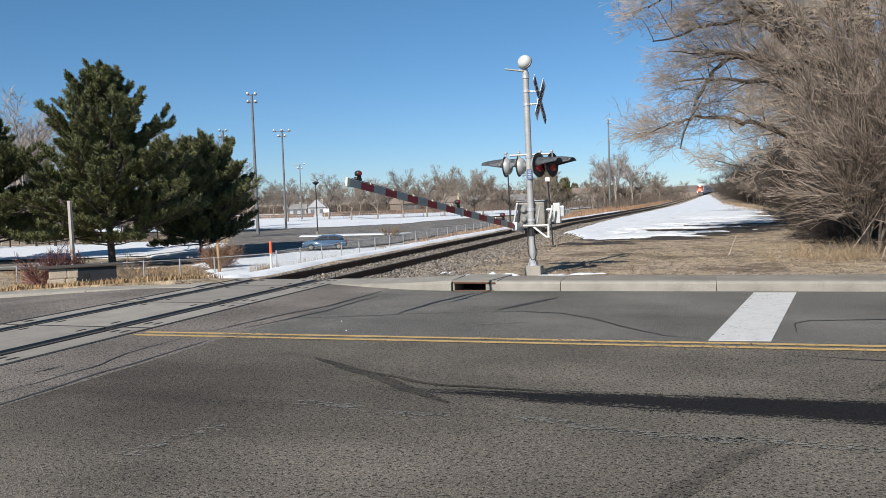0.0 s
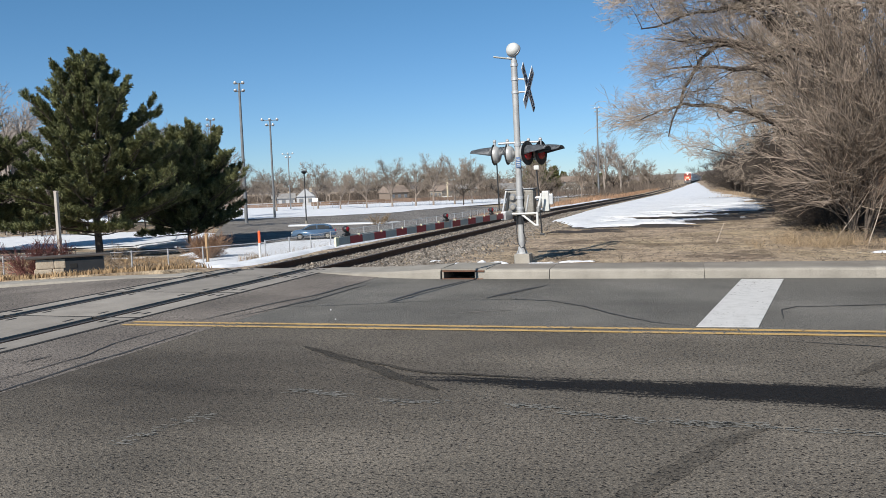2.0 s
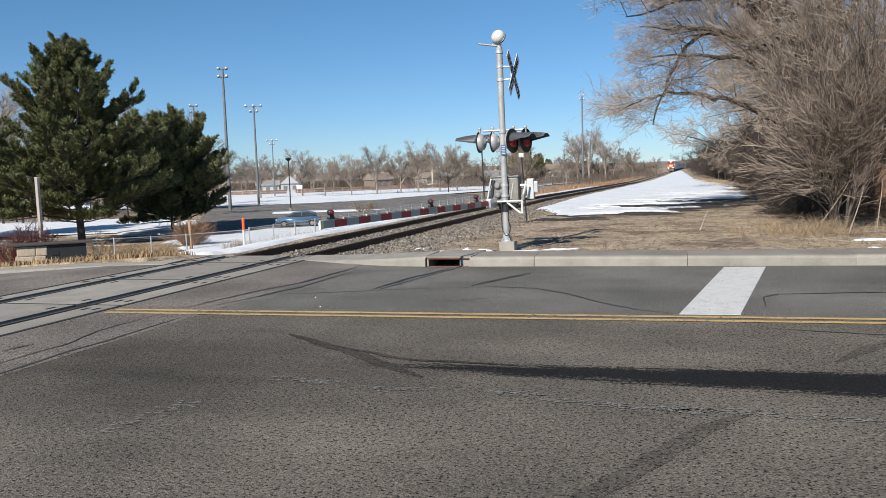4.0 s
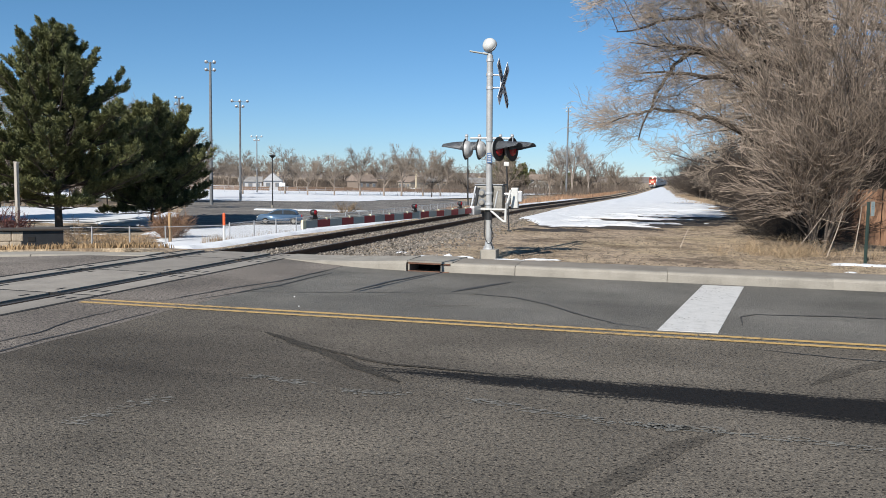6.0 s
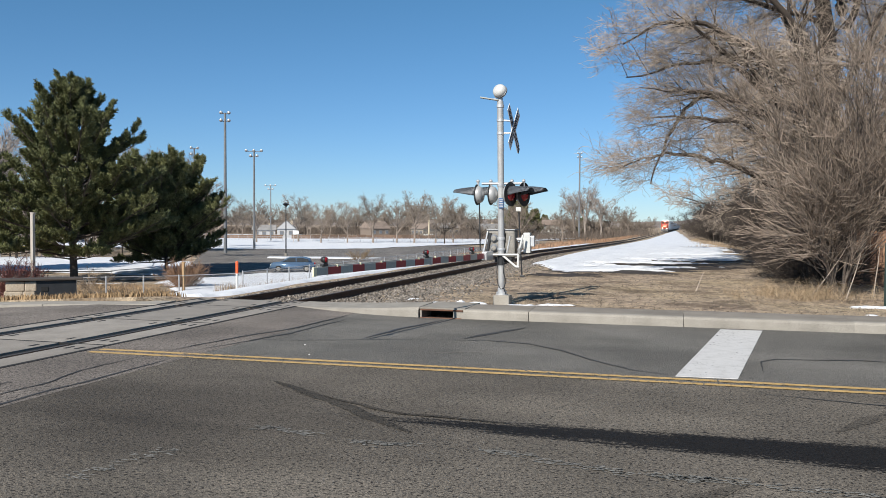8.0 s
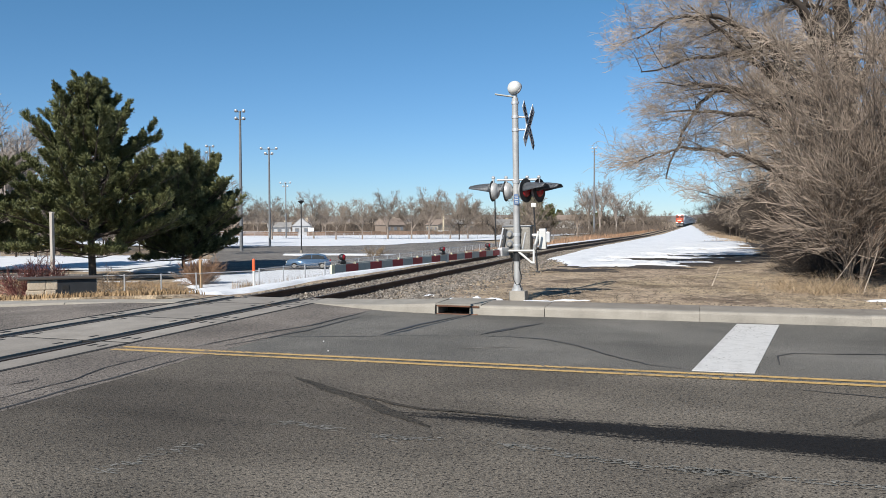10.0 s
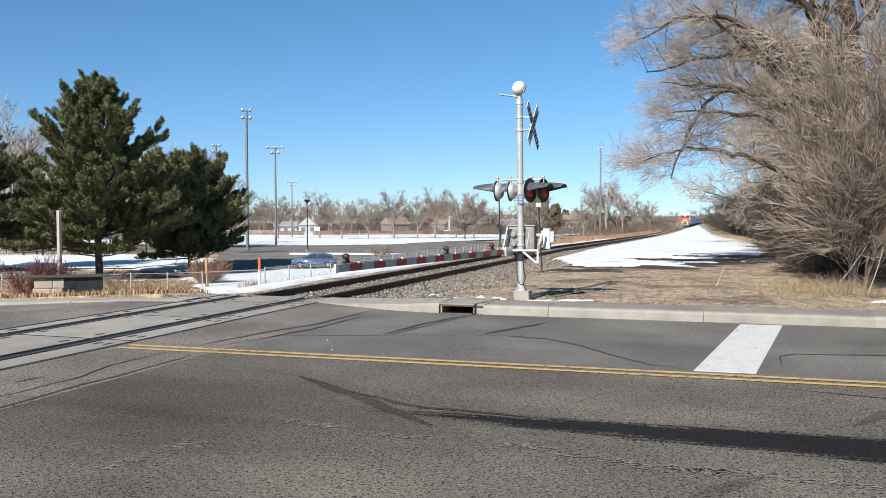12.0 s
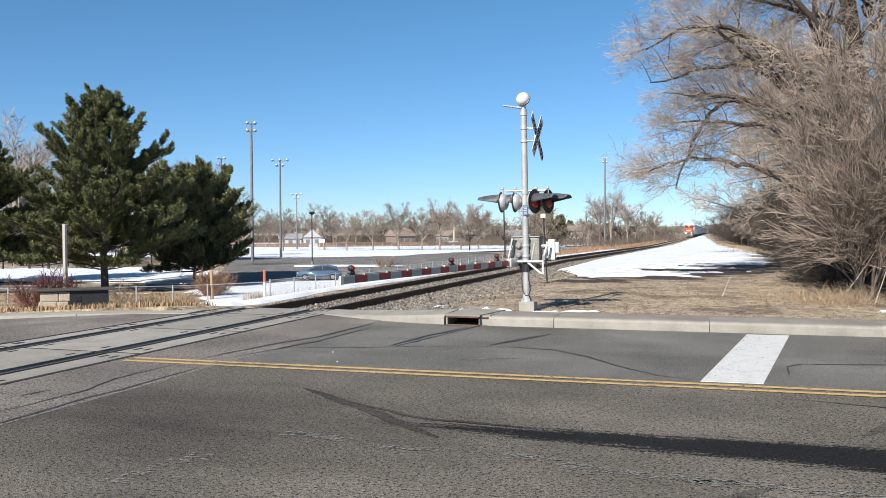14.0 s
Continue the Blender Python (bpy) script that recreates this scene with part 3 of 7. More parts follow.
def ribbon(bm, pts, w, z, taper=True):
    """A narrow strip along points on the road, with a wandering width."""
    fine = []
    for (x0, y0), (x1, y1) in zip(pts, pts[1:]):
        k = max(2, int(math.hypot(x1 - x0, y1 - y0) / 0.12))
        fine += [(x0 + (x1 - x0) * i / k, y0 + (y1 - y0) * i / k) for i in range(k)]
    fine.append(pts[-1])
    prev = None
    for i, (x, y) in enumerate(fine):
        x2, y2 = fine[min(i + 1, len(fine) - 1)]
        x1, y1 = fine[max(i - 1, 0)]
        d = Vector((x2 - x1, y2 - y1, 0)).normalized()
        nrm = Vector((-d.y, d.x, 0))
        c = Vector((x, y, road_z(x) + z)) + nrm * 0.03 * fbm(x, y, 2.5, 4.4)
        ww = w * (0.75 + 0.5 * abs(fbm(x, y, 3.1, 2.2)))
        if taper:
            ww *= min(1, 0.25 + 3 * min(i, len(fine) - 1 - i) / len(fine))
        a, b = bm.verts.new(c - nrm * ww / 2), bm.verts.new(c + nrm * ww / 2)
        if prev:
            bm.faces.new((prev[0], a, b, prev[1]))
        prev = (a, b)
    return bm


def painted(name, bm, mat, label):
    tagged(part(name, bm, mat), label, "road marking", kind="structure")


for yy in (8.49, 8.70):
    bm = B()
    prev = None
    for i in range(281):
        x = -6.98 + i * 0.12
        a = bm.verts.new((x, aslant(x) + yy - 0.05 + 0.006 * fbm(x, yy, 5), 0.006))
        b = bm.verts.new((x, aslant(x) + yy + 0.05 + 0.006 * fbm(x, yy, 5, 3), 0.006))
        if prev:
            bm.faces.new((prev[0], a, b, prev[1]))
        prev = (a, b)
    painted("centre_line", bm, M_YELLOW, "worn solid yellow centre line on asphalt")
bm = B()
prism(bm, [(-0.12, 8.96), (0.50, 9.0), (1.09, 13.18), (0.49, 13.15)], -0.01, 0.006)
painted("stop_line", bm, M_WHITE, "broad chipped white stop line on the far lane")
bm = B()
ribbon(bm, [(-6.15, 8.38), (-6.2, 7.3), (-6.02, 6.6), (-6.03, 5.89), (-6.08, 5.4)], 0.026, 0.008)
ribbon(bm, [(-5.73, 8.16), (-5.71, 7.04), (-5.72, 6.13), (-5.69, 5.5), (-5.66, 4.6)], 0.05, 0.006)
ribbon(bm, [(-5.58, 13.1), (-5.66, 11.02), (-5.93, 10.18), (-6.02, 9.58), (-6.1, 8.85)], 0.055, 0.008)
ribbon(bm, [(-5.37, 12.4), (-5.46, 10.62), (-5.65, 9.69), (-5.82, 9.03)], 0.05, 0.006)
ribbon(bm, [(-6.46, 6.25), (-6.40, 6.6)], 0.04, 0.009)
painted("tar_seam", bm, M_TARFADE, "dark worn tar seam beside the crossing")
# ribbon painted where the lowered gate arm throws its shadow
bm = B()
ribbon(bm, [(-4.26, 10.5), (-4.15, 11.59), (-3.82, 12.9)], 0.06, 0.008)
painted("seal_and_shadow", bm, M_ARMSHADOW, "painted black shadow line of the gate arm, running to the storm drain")
bm = B()
ribbon(bm, [(-2.95, 10.93), (-2.78, 11.39), (-2.36, 12.38)], 0.10, 0.006)
ribbon(bm, [(-3.3, 10.75), (-2.6, 10.85), (-2.01, 10.75), (-1.49, 10.3), (-1.08, 9.71), (-0.59, 9.19), (-0.18, 9.03)], 0.035, 0.007)
ribbon(bm, [(-5.6, 9.95), (-4.86, 10.14), (-4.1, 10.45), (-3.33, 10.7)], 0.03, 0.006)
ribbon(bm, [(0.79, 9.6), (0.82, 10.2), (1.01, 10.45), (1.92, 10.64), (4.5, 10.8)], 0.04, 0.006)
ribbon(bm, [(0.6, 8.3), (1.5, 8.1), (3.2, 8.0)], 0.03, 0.006)
painted("seal_and_shadow", bm, M_TARFADE, "wandering dark crack seal lines in asphalt")
bm = B()
ribbon(bm, [(-3.95, 7.42), (-3.02, 6.75), (-2.5, 6.3), (-2.01, 5.94)], 0.16, 0.004)
ribbon(bm, [(-3.2, 6.95), (-2.61, 6.6), (-2.28, 6.51), (-1.34, 6.43)], 0.07, 0.0075)
painted("tar_streak", bm, M_STAIN, "dark tar smears on the near lane")
bm = B()
ribbon(bm, [(-3.05, 9.56), (-2.6, 9.85), (-2.12, 10.02)], 0.03, 0.005)
painted("scrape", bm, M_PANEL, "pale scrape on the dark lane")

bm = B()
scrape = random.Random(19)
for x0, y0, x1, y1, n in ((-3.17, 5.74, -2.68, 5.66, 70), (-2.3, 5.55, -1.9, 5.60, 50), (-1.4, 5.62, -1.02, 5.58, 45), (-0.95, 5.52, -0.25, 5.38, 70), (-0.2, 5.38, 0.35, 5.42, 130), (0.4, 5.40, 1.3, 5.36, 60), (-3.66, 4.2, -3.47, 5.0, 60)):
    for _ in range(n):
        u = scrape.random()
        x, y = x0 + (x1 - x0) * u + scrape.gauss(0, 0.05), y0 + (y1 - y0) * u + scrape.gauss(0, 0.035)
        l, w = scrape.uniform(0.008, 0.045), scrape.uniform(0.003, 0.008)
        tilt = scrape.uniform(-0.4, 0.4)
        bm.faces.new([bm.verts.new((x + px - tilt * py, y + py + tilt * px, 0.0065)) for px, py in ((-l, -w), (l * 0.7, -w), (l, w * 0.6), (-l * 0.8, w))])
painted("scuff_mark", bm, M_SCUFF, "faint broken pale scuffs on the near lane")
bm = B()
ribbon(bm, [(-0.75, 3.4), (-0.33, 4.16), (0.07, 5.04), (0.42, 5.5)], 0.16, 0.003)
ribbon(bm, [(1.1, 6.95), (1.6, 7.7), (2.15, 8.3)], 0.16, 0.003)
painted("patch_strip", bm, M_PATCH, "slightly darker patched strip across the near lane")

for x, y in ((-4.75, 9.72), (-4.35, 9.02)):
    tagged(part("pebble", ball(B(), (x, y, 0.007), (0.012, 0.010, 0.008), 8, 5), M_WHITE), "small white stone lying on the asphalt", "stone", "white stones on the road")


# ---------------------------------------------------------------- kerbs and pavement
def kerb_run(x0, x1, length, gap_between=()):
    """Kerb and pavement slabs, end to end with open joints."""
    made = None
    x = x0
    while x < x1 - 0.05:
        e = min(x + length, x1)
        if any(a < (x + e) / 2 < b for a, b in gap_between):
            x = e
            continue
        w = e - x - 0.006
        z0 = road_z((x + e) / 2)
        slope = math.degrees(math.atan2(road_z(e) - road_z(x), e - x))
        lip = ROAD_FAR + 0.17
        for name, mat, outline in (("kerb_stone", M_CONC, [(ROAD_FAR, -0.14), (ROAD_FAR + 0.02, 0.115), (ROAD_FAR + 0.035, 0.145), (ROAD_FAR + 0.06, 0.155), (lip, 0.158), (lip, -0.14)]),
                                   ("pavement_slab", M_WALK, [(lip + 0.004, -0.14), (lip + 0.004, 0.156), (WALK_BACK, 0.168), (WALK_BACK, -0.14)])):
            bm = B()
            lo = [bm.verts.new((-w / 2, y, z)) for y, z in outline]
            hi = [bm.verts.new((w / 2, y, z)) for y, z in outline]
            bm.faces.new(lo)
            bm.faces.new(hi[::-1])
            for i in range(len(outline)):
                j = (i + 1) % len(outline)
                bm.faces.new((lo[i], hi[i], hi[j], lo[j]))
            slab = part(name, bm, mat, PAVEMENT)
            slab.matrix_basis = pose((x + e) / 2, aslant((x + e) / 2), z0, 0, -slope, 0) @ Matrix(((1, 0, 0, 0), (SKEW, 1, 0, 0), (0, 0, 1, 0), (0, 0, 0, 1)))
        x = e


PAVEMENT = thing("pavement", Matrix(), "tan concrete kerb and pavement slabs with open joints", "pavement", kind="structure")
kerb_run(-3.55, -2.28, 1.27)
kerb_run(-2.28, 48.75, 2.43)


def kerb_left():
    """Low kerb slabs running down from the crossing, rising slowly out of the road."""
    x = -9.77
    while x > -46:
        w = 2.586
        bm = B()
        ends = []
        for xx in (x, x - w):
            u = min(1.0, max(0.0, -9.77 - xx) / 9.0)
            h = 0.012 + 0.108 * u
            z = road_z(xx)
            ends.append([bm.verts.new((xx, y, z + k)) for y, k in ((ROAD_FAR + 0.35 * (1 - u), -0.15), (ROAD_FAR + 0.02 + 0.35 * (1 - u), h * 0.7), (ROAD_FAR + 0.07 + 0.35 * (1 - u), h), (WALK_BACK + 0.1, h + 0.01), (WALK_BACK + 0.1, -0.15))])
        for k in range(4):
            bm.faces.new((ends[0][k], ends[0][k + 1], ends[1][k + 1], ends[1][k]))
        bm.faces.new(ends[0])
        bm.faces.new(ends[1][::-1])
        part("kerb_slab", bm, M_CONC, PAVEMENT)
        x -= 2.6


kerb_left()


def kerb_return():
    """The kerb that sweeps back and down from the drain to the crossing panels."""
    bm = B()
    n = 14
    rows = []
    for i in range(n + 1):
        u = i / n
        x = -4.36 - 2.86 * u
        yf = ROAD_FAR + 1.0 * u ** 1.7
        yb = WALK_BACK + 0.85 * u ** 1.2
        h = 0.155 * (1 - u) ** 1.3 + 0.012
        rows.append([bm.verts.new((x, y, z)) for y, z in ((yf, -0.15), (yf + 0.02, h * 0.7), (yf + 0.07, h), (yb, h + 0.015), (yb, -0.15))])
    for a, b in zip(rows, rows[1:]):
        for k in range(4):
            bm.faces.new((a[k], a[k + 1], b[k + 1], b[k]))
    bm.faces.new(rows[0])
    bm.faces.new(rows[-1][::-1])
    part("kerb_return", bm, M_CONC, PAVEMENT, "curved kerb falling to the crossing")


kerb_return()


# ---------------------------------------------------------------- storm drain
def storm_drain():
    d = thing("storm_drain", pose(-3.95, ROAD_FAR, 0), "rust-stained kerb inlet of a storm drain", "storm drain")
    bm = B()
    box(bm, (0, 0.585, 0.1555), (0.80, 1.07, 0.027), 0.004)
    part("cover_slab", bm, M_CONC, d)
    for s in (-0.38, 0.38):
        part("cheek", box(B(), (s, 0.57, 0.0), (0.03, 1.0, 0.27), 0.004), M_CONC, d)
    part("back_wall", box(B(), (0, 0.62, -0.02), (0.72, 0.04, 0.30)), M_DARK, d)
    part("throat_plate", box(B(), (0, 0.10, -0.05), (0.72, 0.30, 0.04), 0.004, rx=-18), M_RUST, d, "rust-red steel throat plate")
    part("lintel", box(B(), (0, 0.03, 0.132), (0.74, 0.05, 0.022), 0.004), M_RUST, d, "rusty angle iron lintel")


storm_drain()


# ---------------------------------------------------------------- railway
RAIL_ROWS = (-3.0, 20.0, 45.0, 65.0, 85.0, 110.0, 134.0, 175.0, 220.0, 265.0, 315.0, 400.0, 550.0, 800.0, 1500.0)


def railway():
    gx = (TRACK_X - 0.755, TRACK_X + 0.755)
    bed = B()
    prof = [(-2.3, -0.55), (-1.7, -0.19), (1.75, -0.19), (2.9, -0.50)]
    ys = steps(WALK_BACK - 0.4, 1500, 0.8, 1.06)
    rows = []
    for y in ys:
        rows.append([bed.verts.new((TRACK_X + px + 0.05 * fbm(px, y, 0.7), y, grade(y) + pz + 0.015 * fbm(px, y, 2.0))) for px, pz in prof])
    for a, b in zip(rows, rows[1:]):
        for i in range(3):
            bed.faces.new((a[i], a[i + 1], b[i + 1], b[i]))
    tagged(part("ballast_bed", bed, M_BALLASTBED, smooth=True), "grey crushed-stone ballast bed under the track", "ballast", kind="structure")
    tr = thing("railway_track", Matrix(), "single railway track with rusty rails on wooden ties", "railway track", kind="structure")
    section = [(-0.07, -0.165), (-0.07, -0.15), (-0.012, -0.135), (-0.010, -0.045), (-0.036, -0.035), (-0.036, -0.006), (0.036, -0.006), (0.036, -0.035), (0.010, -0.045), (0.012, -0.135), (0.07, -0.15), (0.07, -0.165)]
    for x in gx:
        bm = B()
        ends = [[bm.verts.new((x + px, y, pz + grade(y))) for px, pz in section] for y in RAIL_ROWS]
        bm.faces.new(ends[0])
        bm.faces.new(ends[-1][::-1])
        for a, b in zip(ends, ends[1:]):
            for i in range(len(section)):
                j = (i + 1) % len(section)
                bm.faces.new((a[j], a[i], b[i], b[j]))
        part("rail", bm, M_RAIL, tr)
        head = B()
        rows = [[head.verts.new((x + px, y, pz + grade(y))) for px, pz in ((-0.025, -0.005), (-0.025, 0.0), (0.025, 0.0), (0.025, -0.005))] for y in RAIL_ROWS]
        for a, b in zip(rows, rows[1:]):
            for i in range(3):
                head.faces.new((a[i], b[i], b[i + 1], a[i + 1]))
        part("rail_head", head, M_RAILTOP, tr, "polished running surface")
    tie = box(B(), (0, 0, -0.24), (2.6, 0.23, 0.17), 0.012)
    first = part("tie", tie, M_TIE, tr)
    first.matrix_basis = pose(TRACK_X, 15.2, 0.0)
    for i in range(1, 240):
        t = new("tie", first.data)
        t.parent = tr
        t.matrix_basis = pose(TRACK_X + random.uniform(-0.03, 0.03), 15.2 + i * 0.53, grade(15.2 + i * 0.53) + random.uniform(-0.008, 0.004), 0, 0, random.uniform(-0.8, 0.8))


railway()


def crossing_panels():
    """Concrete panels between and beside the rails where the road crosses them."""
    c = thing("crossing_surface", Matrix(), "weathered concrete railway crossing panels with rubber flangeways", "crossing panel", kind="structure")
    widths = [(TRACK_X + 0.90, TRACK_X + 1.32), (TRACK_X - 0.61, TRACK_X + 0.61), (TRACK_X - 1.20, TRACK_X - 0.90)]
    y0, length = -3.29, 2.44
    for k in range(8):
        for a, b in widths:
            ya = y0 + k * length + 0.028
            yb = min(ya + length - 0.056, WALK_BACK + 0.95)
            if yb - ya < 0.3:
                continue
            p = part("panel", box(B(), ((a + b) / 2, (ya + yb) / 2, -0.09), (b - a - 0.01, yb - ya, 0.19), 0.012), M_PANEL, c)
            for yy in (ya + 0.3, yb - 0.3):
                for xx in (a + 0.13, b - 0.13):
                    part("lifting_slot", box(B(), (xx, yy, 0.0065), (0.05, 0.16, 0.005), 0.002), M_DARK, p)
    for k in range(1, 8):
        part("joint_filler", box(B(), (TRACK_X + 0.06, y0 + k * length, -0.05), (2.50, 0.05, 0.108)), M_RUBBER, c)
    for x in (TRACK_X - 0.755, TRACK_X + 0.755):
        for dx in (-0.088, 0.088):
            part("flangeway", box(B(), (x + dx, 6.2, -0.05), (0.10, 17.6, 0.06), 0.006), M_RUBBER, c)
    part("panel_bed", box(B(), (TRACK_X + 0.06, 6.0, -0.12), (2.62, 18.0, 0.16)), M_RUBBER, c)
    for x in (TRACK_X + 1.36, TRACK_X - 1.24):
        part("edge_strip", box(B(), (x, 6.2, -0.04), (0.075, 17.6, 0.094), 0.006), M_RUBBER, c)


crossing_panels()


def stones(name, n, place, size, mat, label, category):
    """Loose crushed stones joined into one piece of stuff."""
    V, Fc = [], []
    base = [(-1, -0.6, -0.5), (0.7, -1, -0.4), (1, 0.6, -0.5), (-0.5, 1, -0.4), (-0.7, -0.4, 0.6), (0.6, -0.5, 0.8), (0.5, 0.7, 0.55), (-0.4, 0.6, 0.75)]
    quads = [(0, 3, 2, 1), (4, 5, 6, 7), (0, 1, 5, 4), (1, 2, 6, 5), (2, 3, 7, 6), (3, 0, 4, 7)]
    for _ in range(n):
        x, y, z = place()
        s = random.uniform(*size) / 2
        m = Matrix.Translation((x, y, z)) @ Euler((random.random() * 6, random.random() * 6, random.random() * 6)).to_matrix().to_4x4() @ Matrix.Diagonal((s, s * random.uniform(0.6, 1), s * random.uniform(0.5, 0.8), 1))
        k = len(V)
        V += [tuple(m @ (Vector(v) * random.uniform(0.8, 1.15))) for v in base]
        Fc += [tuple(k + i for i in q) for q in quads]
    return tagged(sheet(name, V, Fc, mat), label, category, kind="stuff")


def ballast_spot():
    while True:
        y = WALK_BACK + 0.15 + 34 * random.random() ** 1.8
        x = TRACK_X + random.uniform(-1.75, 3.1 + 1.2 * random.random() ** 2)
        dx = x - TRACK_X
        if abs(abs(dx) - 0.755) < 0.1:
            continue
        z = -0.185 if abs(dx) < 1.75 else -0.185 - 0.27 * (abs(dx) - 1.75)
        z = max(z + grade(y), land_z(x, y) - 0.01)
        return x, y, z + 0.01


stones("ballast", 24000, ballast_spot, (0.04, 0.095), M_BALLAST, "loose crushed grey and brown ballast stones", "ballast")


def gravel_spot():
    while True:
        y = WALK_BACK + 0.1 + 15 * random.random() ** 1.4
        x = random.uniform(-5.6, 5.5)
        if fbm(x * 0.35, y, 0.9, 6.2) + 0.5 * fbm(x, y, 2.2, 1.1) > random.uniform(-0.7, 0.9):
            return x, y, land_z(x, y) + 0.003


stones("gravel", 8000, gravel_spot, (0.006, 0.040), M_LITTER, "scattered pebbles and clods on bare earth", "gravel")


def snow_lump(x, y, lx, ly, h, seed):
    """A ragged leftover of snow: a fine sheet that dips under the earth at an uneven edge."""
    n = 44
    V, Fc = [], []
    for j in range(n + 1):
        for i in range(n + 1):
            u, v = 2 * i / n - 1, 2 * j / n - 1
            px, py = x + 1.35 * lx * u, y + 1.35 * ly * v
            r = math.hypot(u, v) * 1.35
            k = 1.0 - r + 0.75 * noise.noise(Vector((px * 3.1, py * 7.0, seed))) + 0.45 * noise.noise(Vector((px * 8, py * 15, seed + 4)))
            base = 0.165 + aslant(px) * 0 if ROAD_FAR < py - aslant(px) < WALK_BACK else land_z(px, py)
            V.append((px, py, base + max(-0.05, min(h * k * 1.2, h * (0.75 + 0.5 * noise.noise(Vector((px * 6, py * 9, seed))))))))
    for j in range(n):
        for i in range(n):
            q = j * (n + 1) + i
            Fc.append((q, q + 1, q + n + 2, q + n + 1))
    tagged(sheet("snow_patch", V, Fc, M_SNOW, smooth=True), "small leftover lump of dirty white snow", "snow", "snow patches by the pavement")


for i, (x, y, lx, ly, h) in enumerate([(-6.05, 15.05, 0.62, 0.14, 0.05), (-5.6, 14.85, 0.3, 0.1, 0.04), (-4.35, 14.6, 0.34, 0.12, 0.06), (-4.0, 14.65, 0.16, 0.12, 0.15), (-3.72, 14.75, 0.22, 0.12, 0.08),
                                         (-2.75, 14.75, 0.42, 0.12, 0.05), (-2.45, 15.1, 0.45, 0.09, 0.04), (-1.9, 14.55, 0.10, 0.07, 0.03), (-1.3, 14.5, 0.07, 0.05, 0.03), (0.5, 14.45, 0.16, 0.09, 0.05),
                                         (3.6, 16.5, 0.8, 0.16, 0.05), (4.6, 16.2, 0.7, 0.14, 0.05), (2.9, 15.0, 0.12, 0.07, 0.03), (-5.2, 15.3, 0.3, 0.08, 0.04)]):
    snow_lump(x, y, lx, ly, h * 0.8, i * 3.3)


# ---------------------------------------------------------------- crossing signal
MAST = (-3.30, 14.95)
ARM_YAW = math.degrees(math.atan2(-5.39, -0.94))      # the way the lowered arm points
PIVOT = (-3.52, 14.73, 1.0)


def lamp_unit(parent, c, yaw, disc, tilt=0.0):
    """A flashing light: round background disc, housing, red lens and a long hood, facing local +x."""
    m = pose(*c, 0, tilt, yaw)
    face = m @ Matrix.Rotation(radians(90), 4, "Y")
    bm = B()
    lathe(bm, [(0.0, -0.125), (0.05, -0.122), (0.055, -0.108), (0.11, -0.10), (disc * 0.72, -0.075), (disc * 0.80, -0.04), (disc * 0.82, 0.0)], face, 24)
    house = part("lamp_housing", bm, M_SILVER, parent, "pale grey domed lamp housing", True)
    part("target_disc", lathe(B(), [(0.0, 0.0), (disc - 0.005, 0.0), (disc, 0.006), (disc, 0.012), (0.0, 0.012)], face, 32), M_BLACKMET, parent, "round black target disc")
    part("lens", lathe(B(), [(0.125, 0.014), (0.12, 0.03), (0.09, 0.05), (0.04, 0.06), (0.0, 0.062)], face, 24), M_REDLENS, parent, "dark red lens", True)
    bm = B()
    n, length = 16, 0.43
    for r_in, r_out in ((0.128, 0.145),):
        rows = []
        for k in range(9):
            s = k / 8
            span = radians(98 - 46 * s ** 1.3)
            ring = []
            for i in range(n + 1):
                a = -span + 2 * span * i / n
                r = r_out + 0.012 * s
                z = r * math.cos(a)
                zz = z - 0.05 * s * s
                ring.append(bm.verts.new(m @ Vector((0.012 + length * s, r * math.sin(a), zz))))
            rows.append(ring)
        for a, b in zip(rows, rows[1:]):
            for i in range(n):
                bm.faces.new((a[i], b[i], b[i + 1], a[i + 1]))
    bmesh.ops.solidify(bm, geom=bm.faces[:], thickness=0.004)
    part("hood", bm, M_GREYHOOD, parent, "long curved grey hood", True)


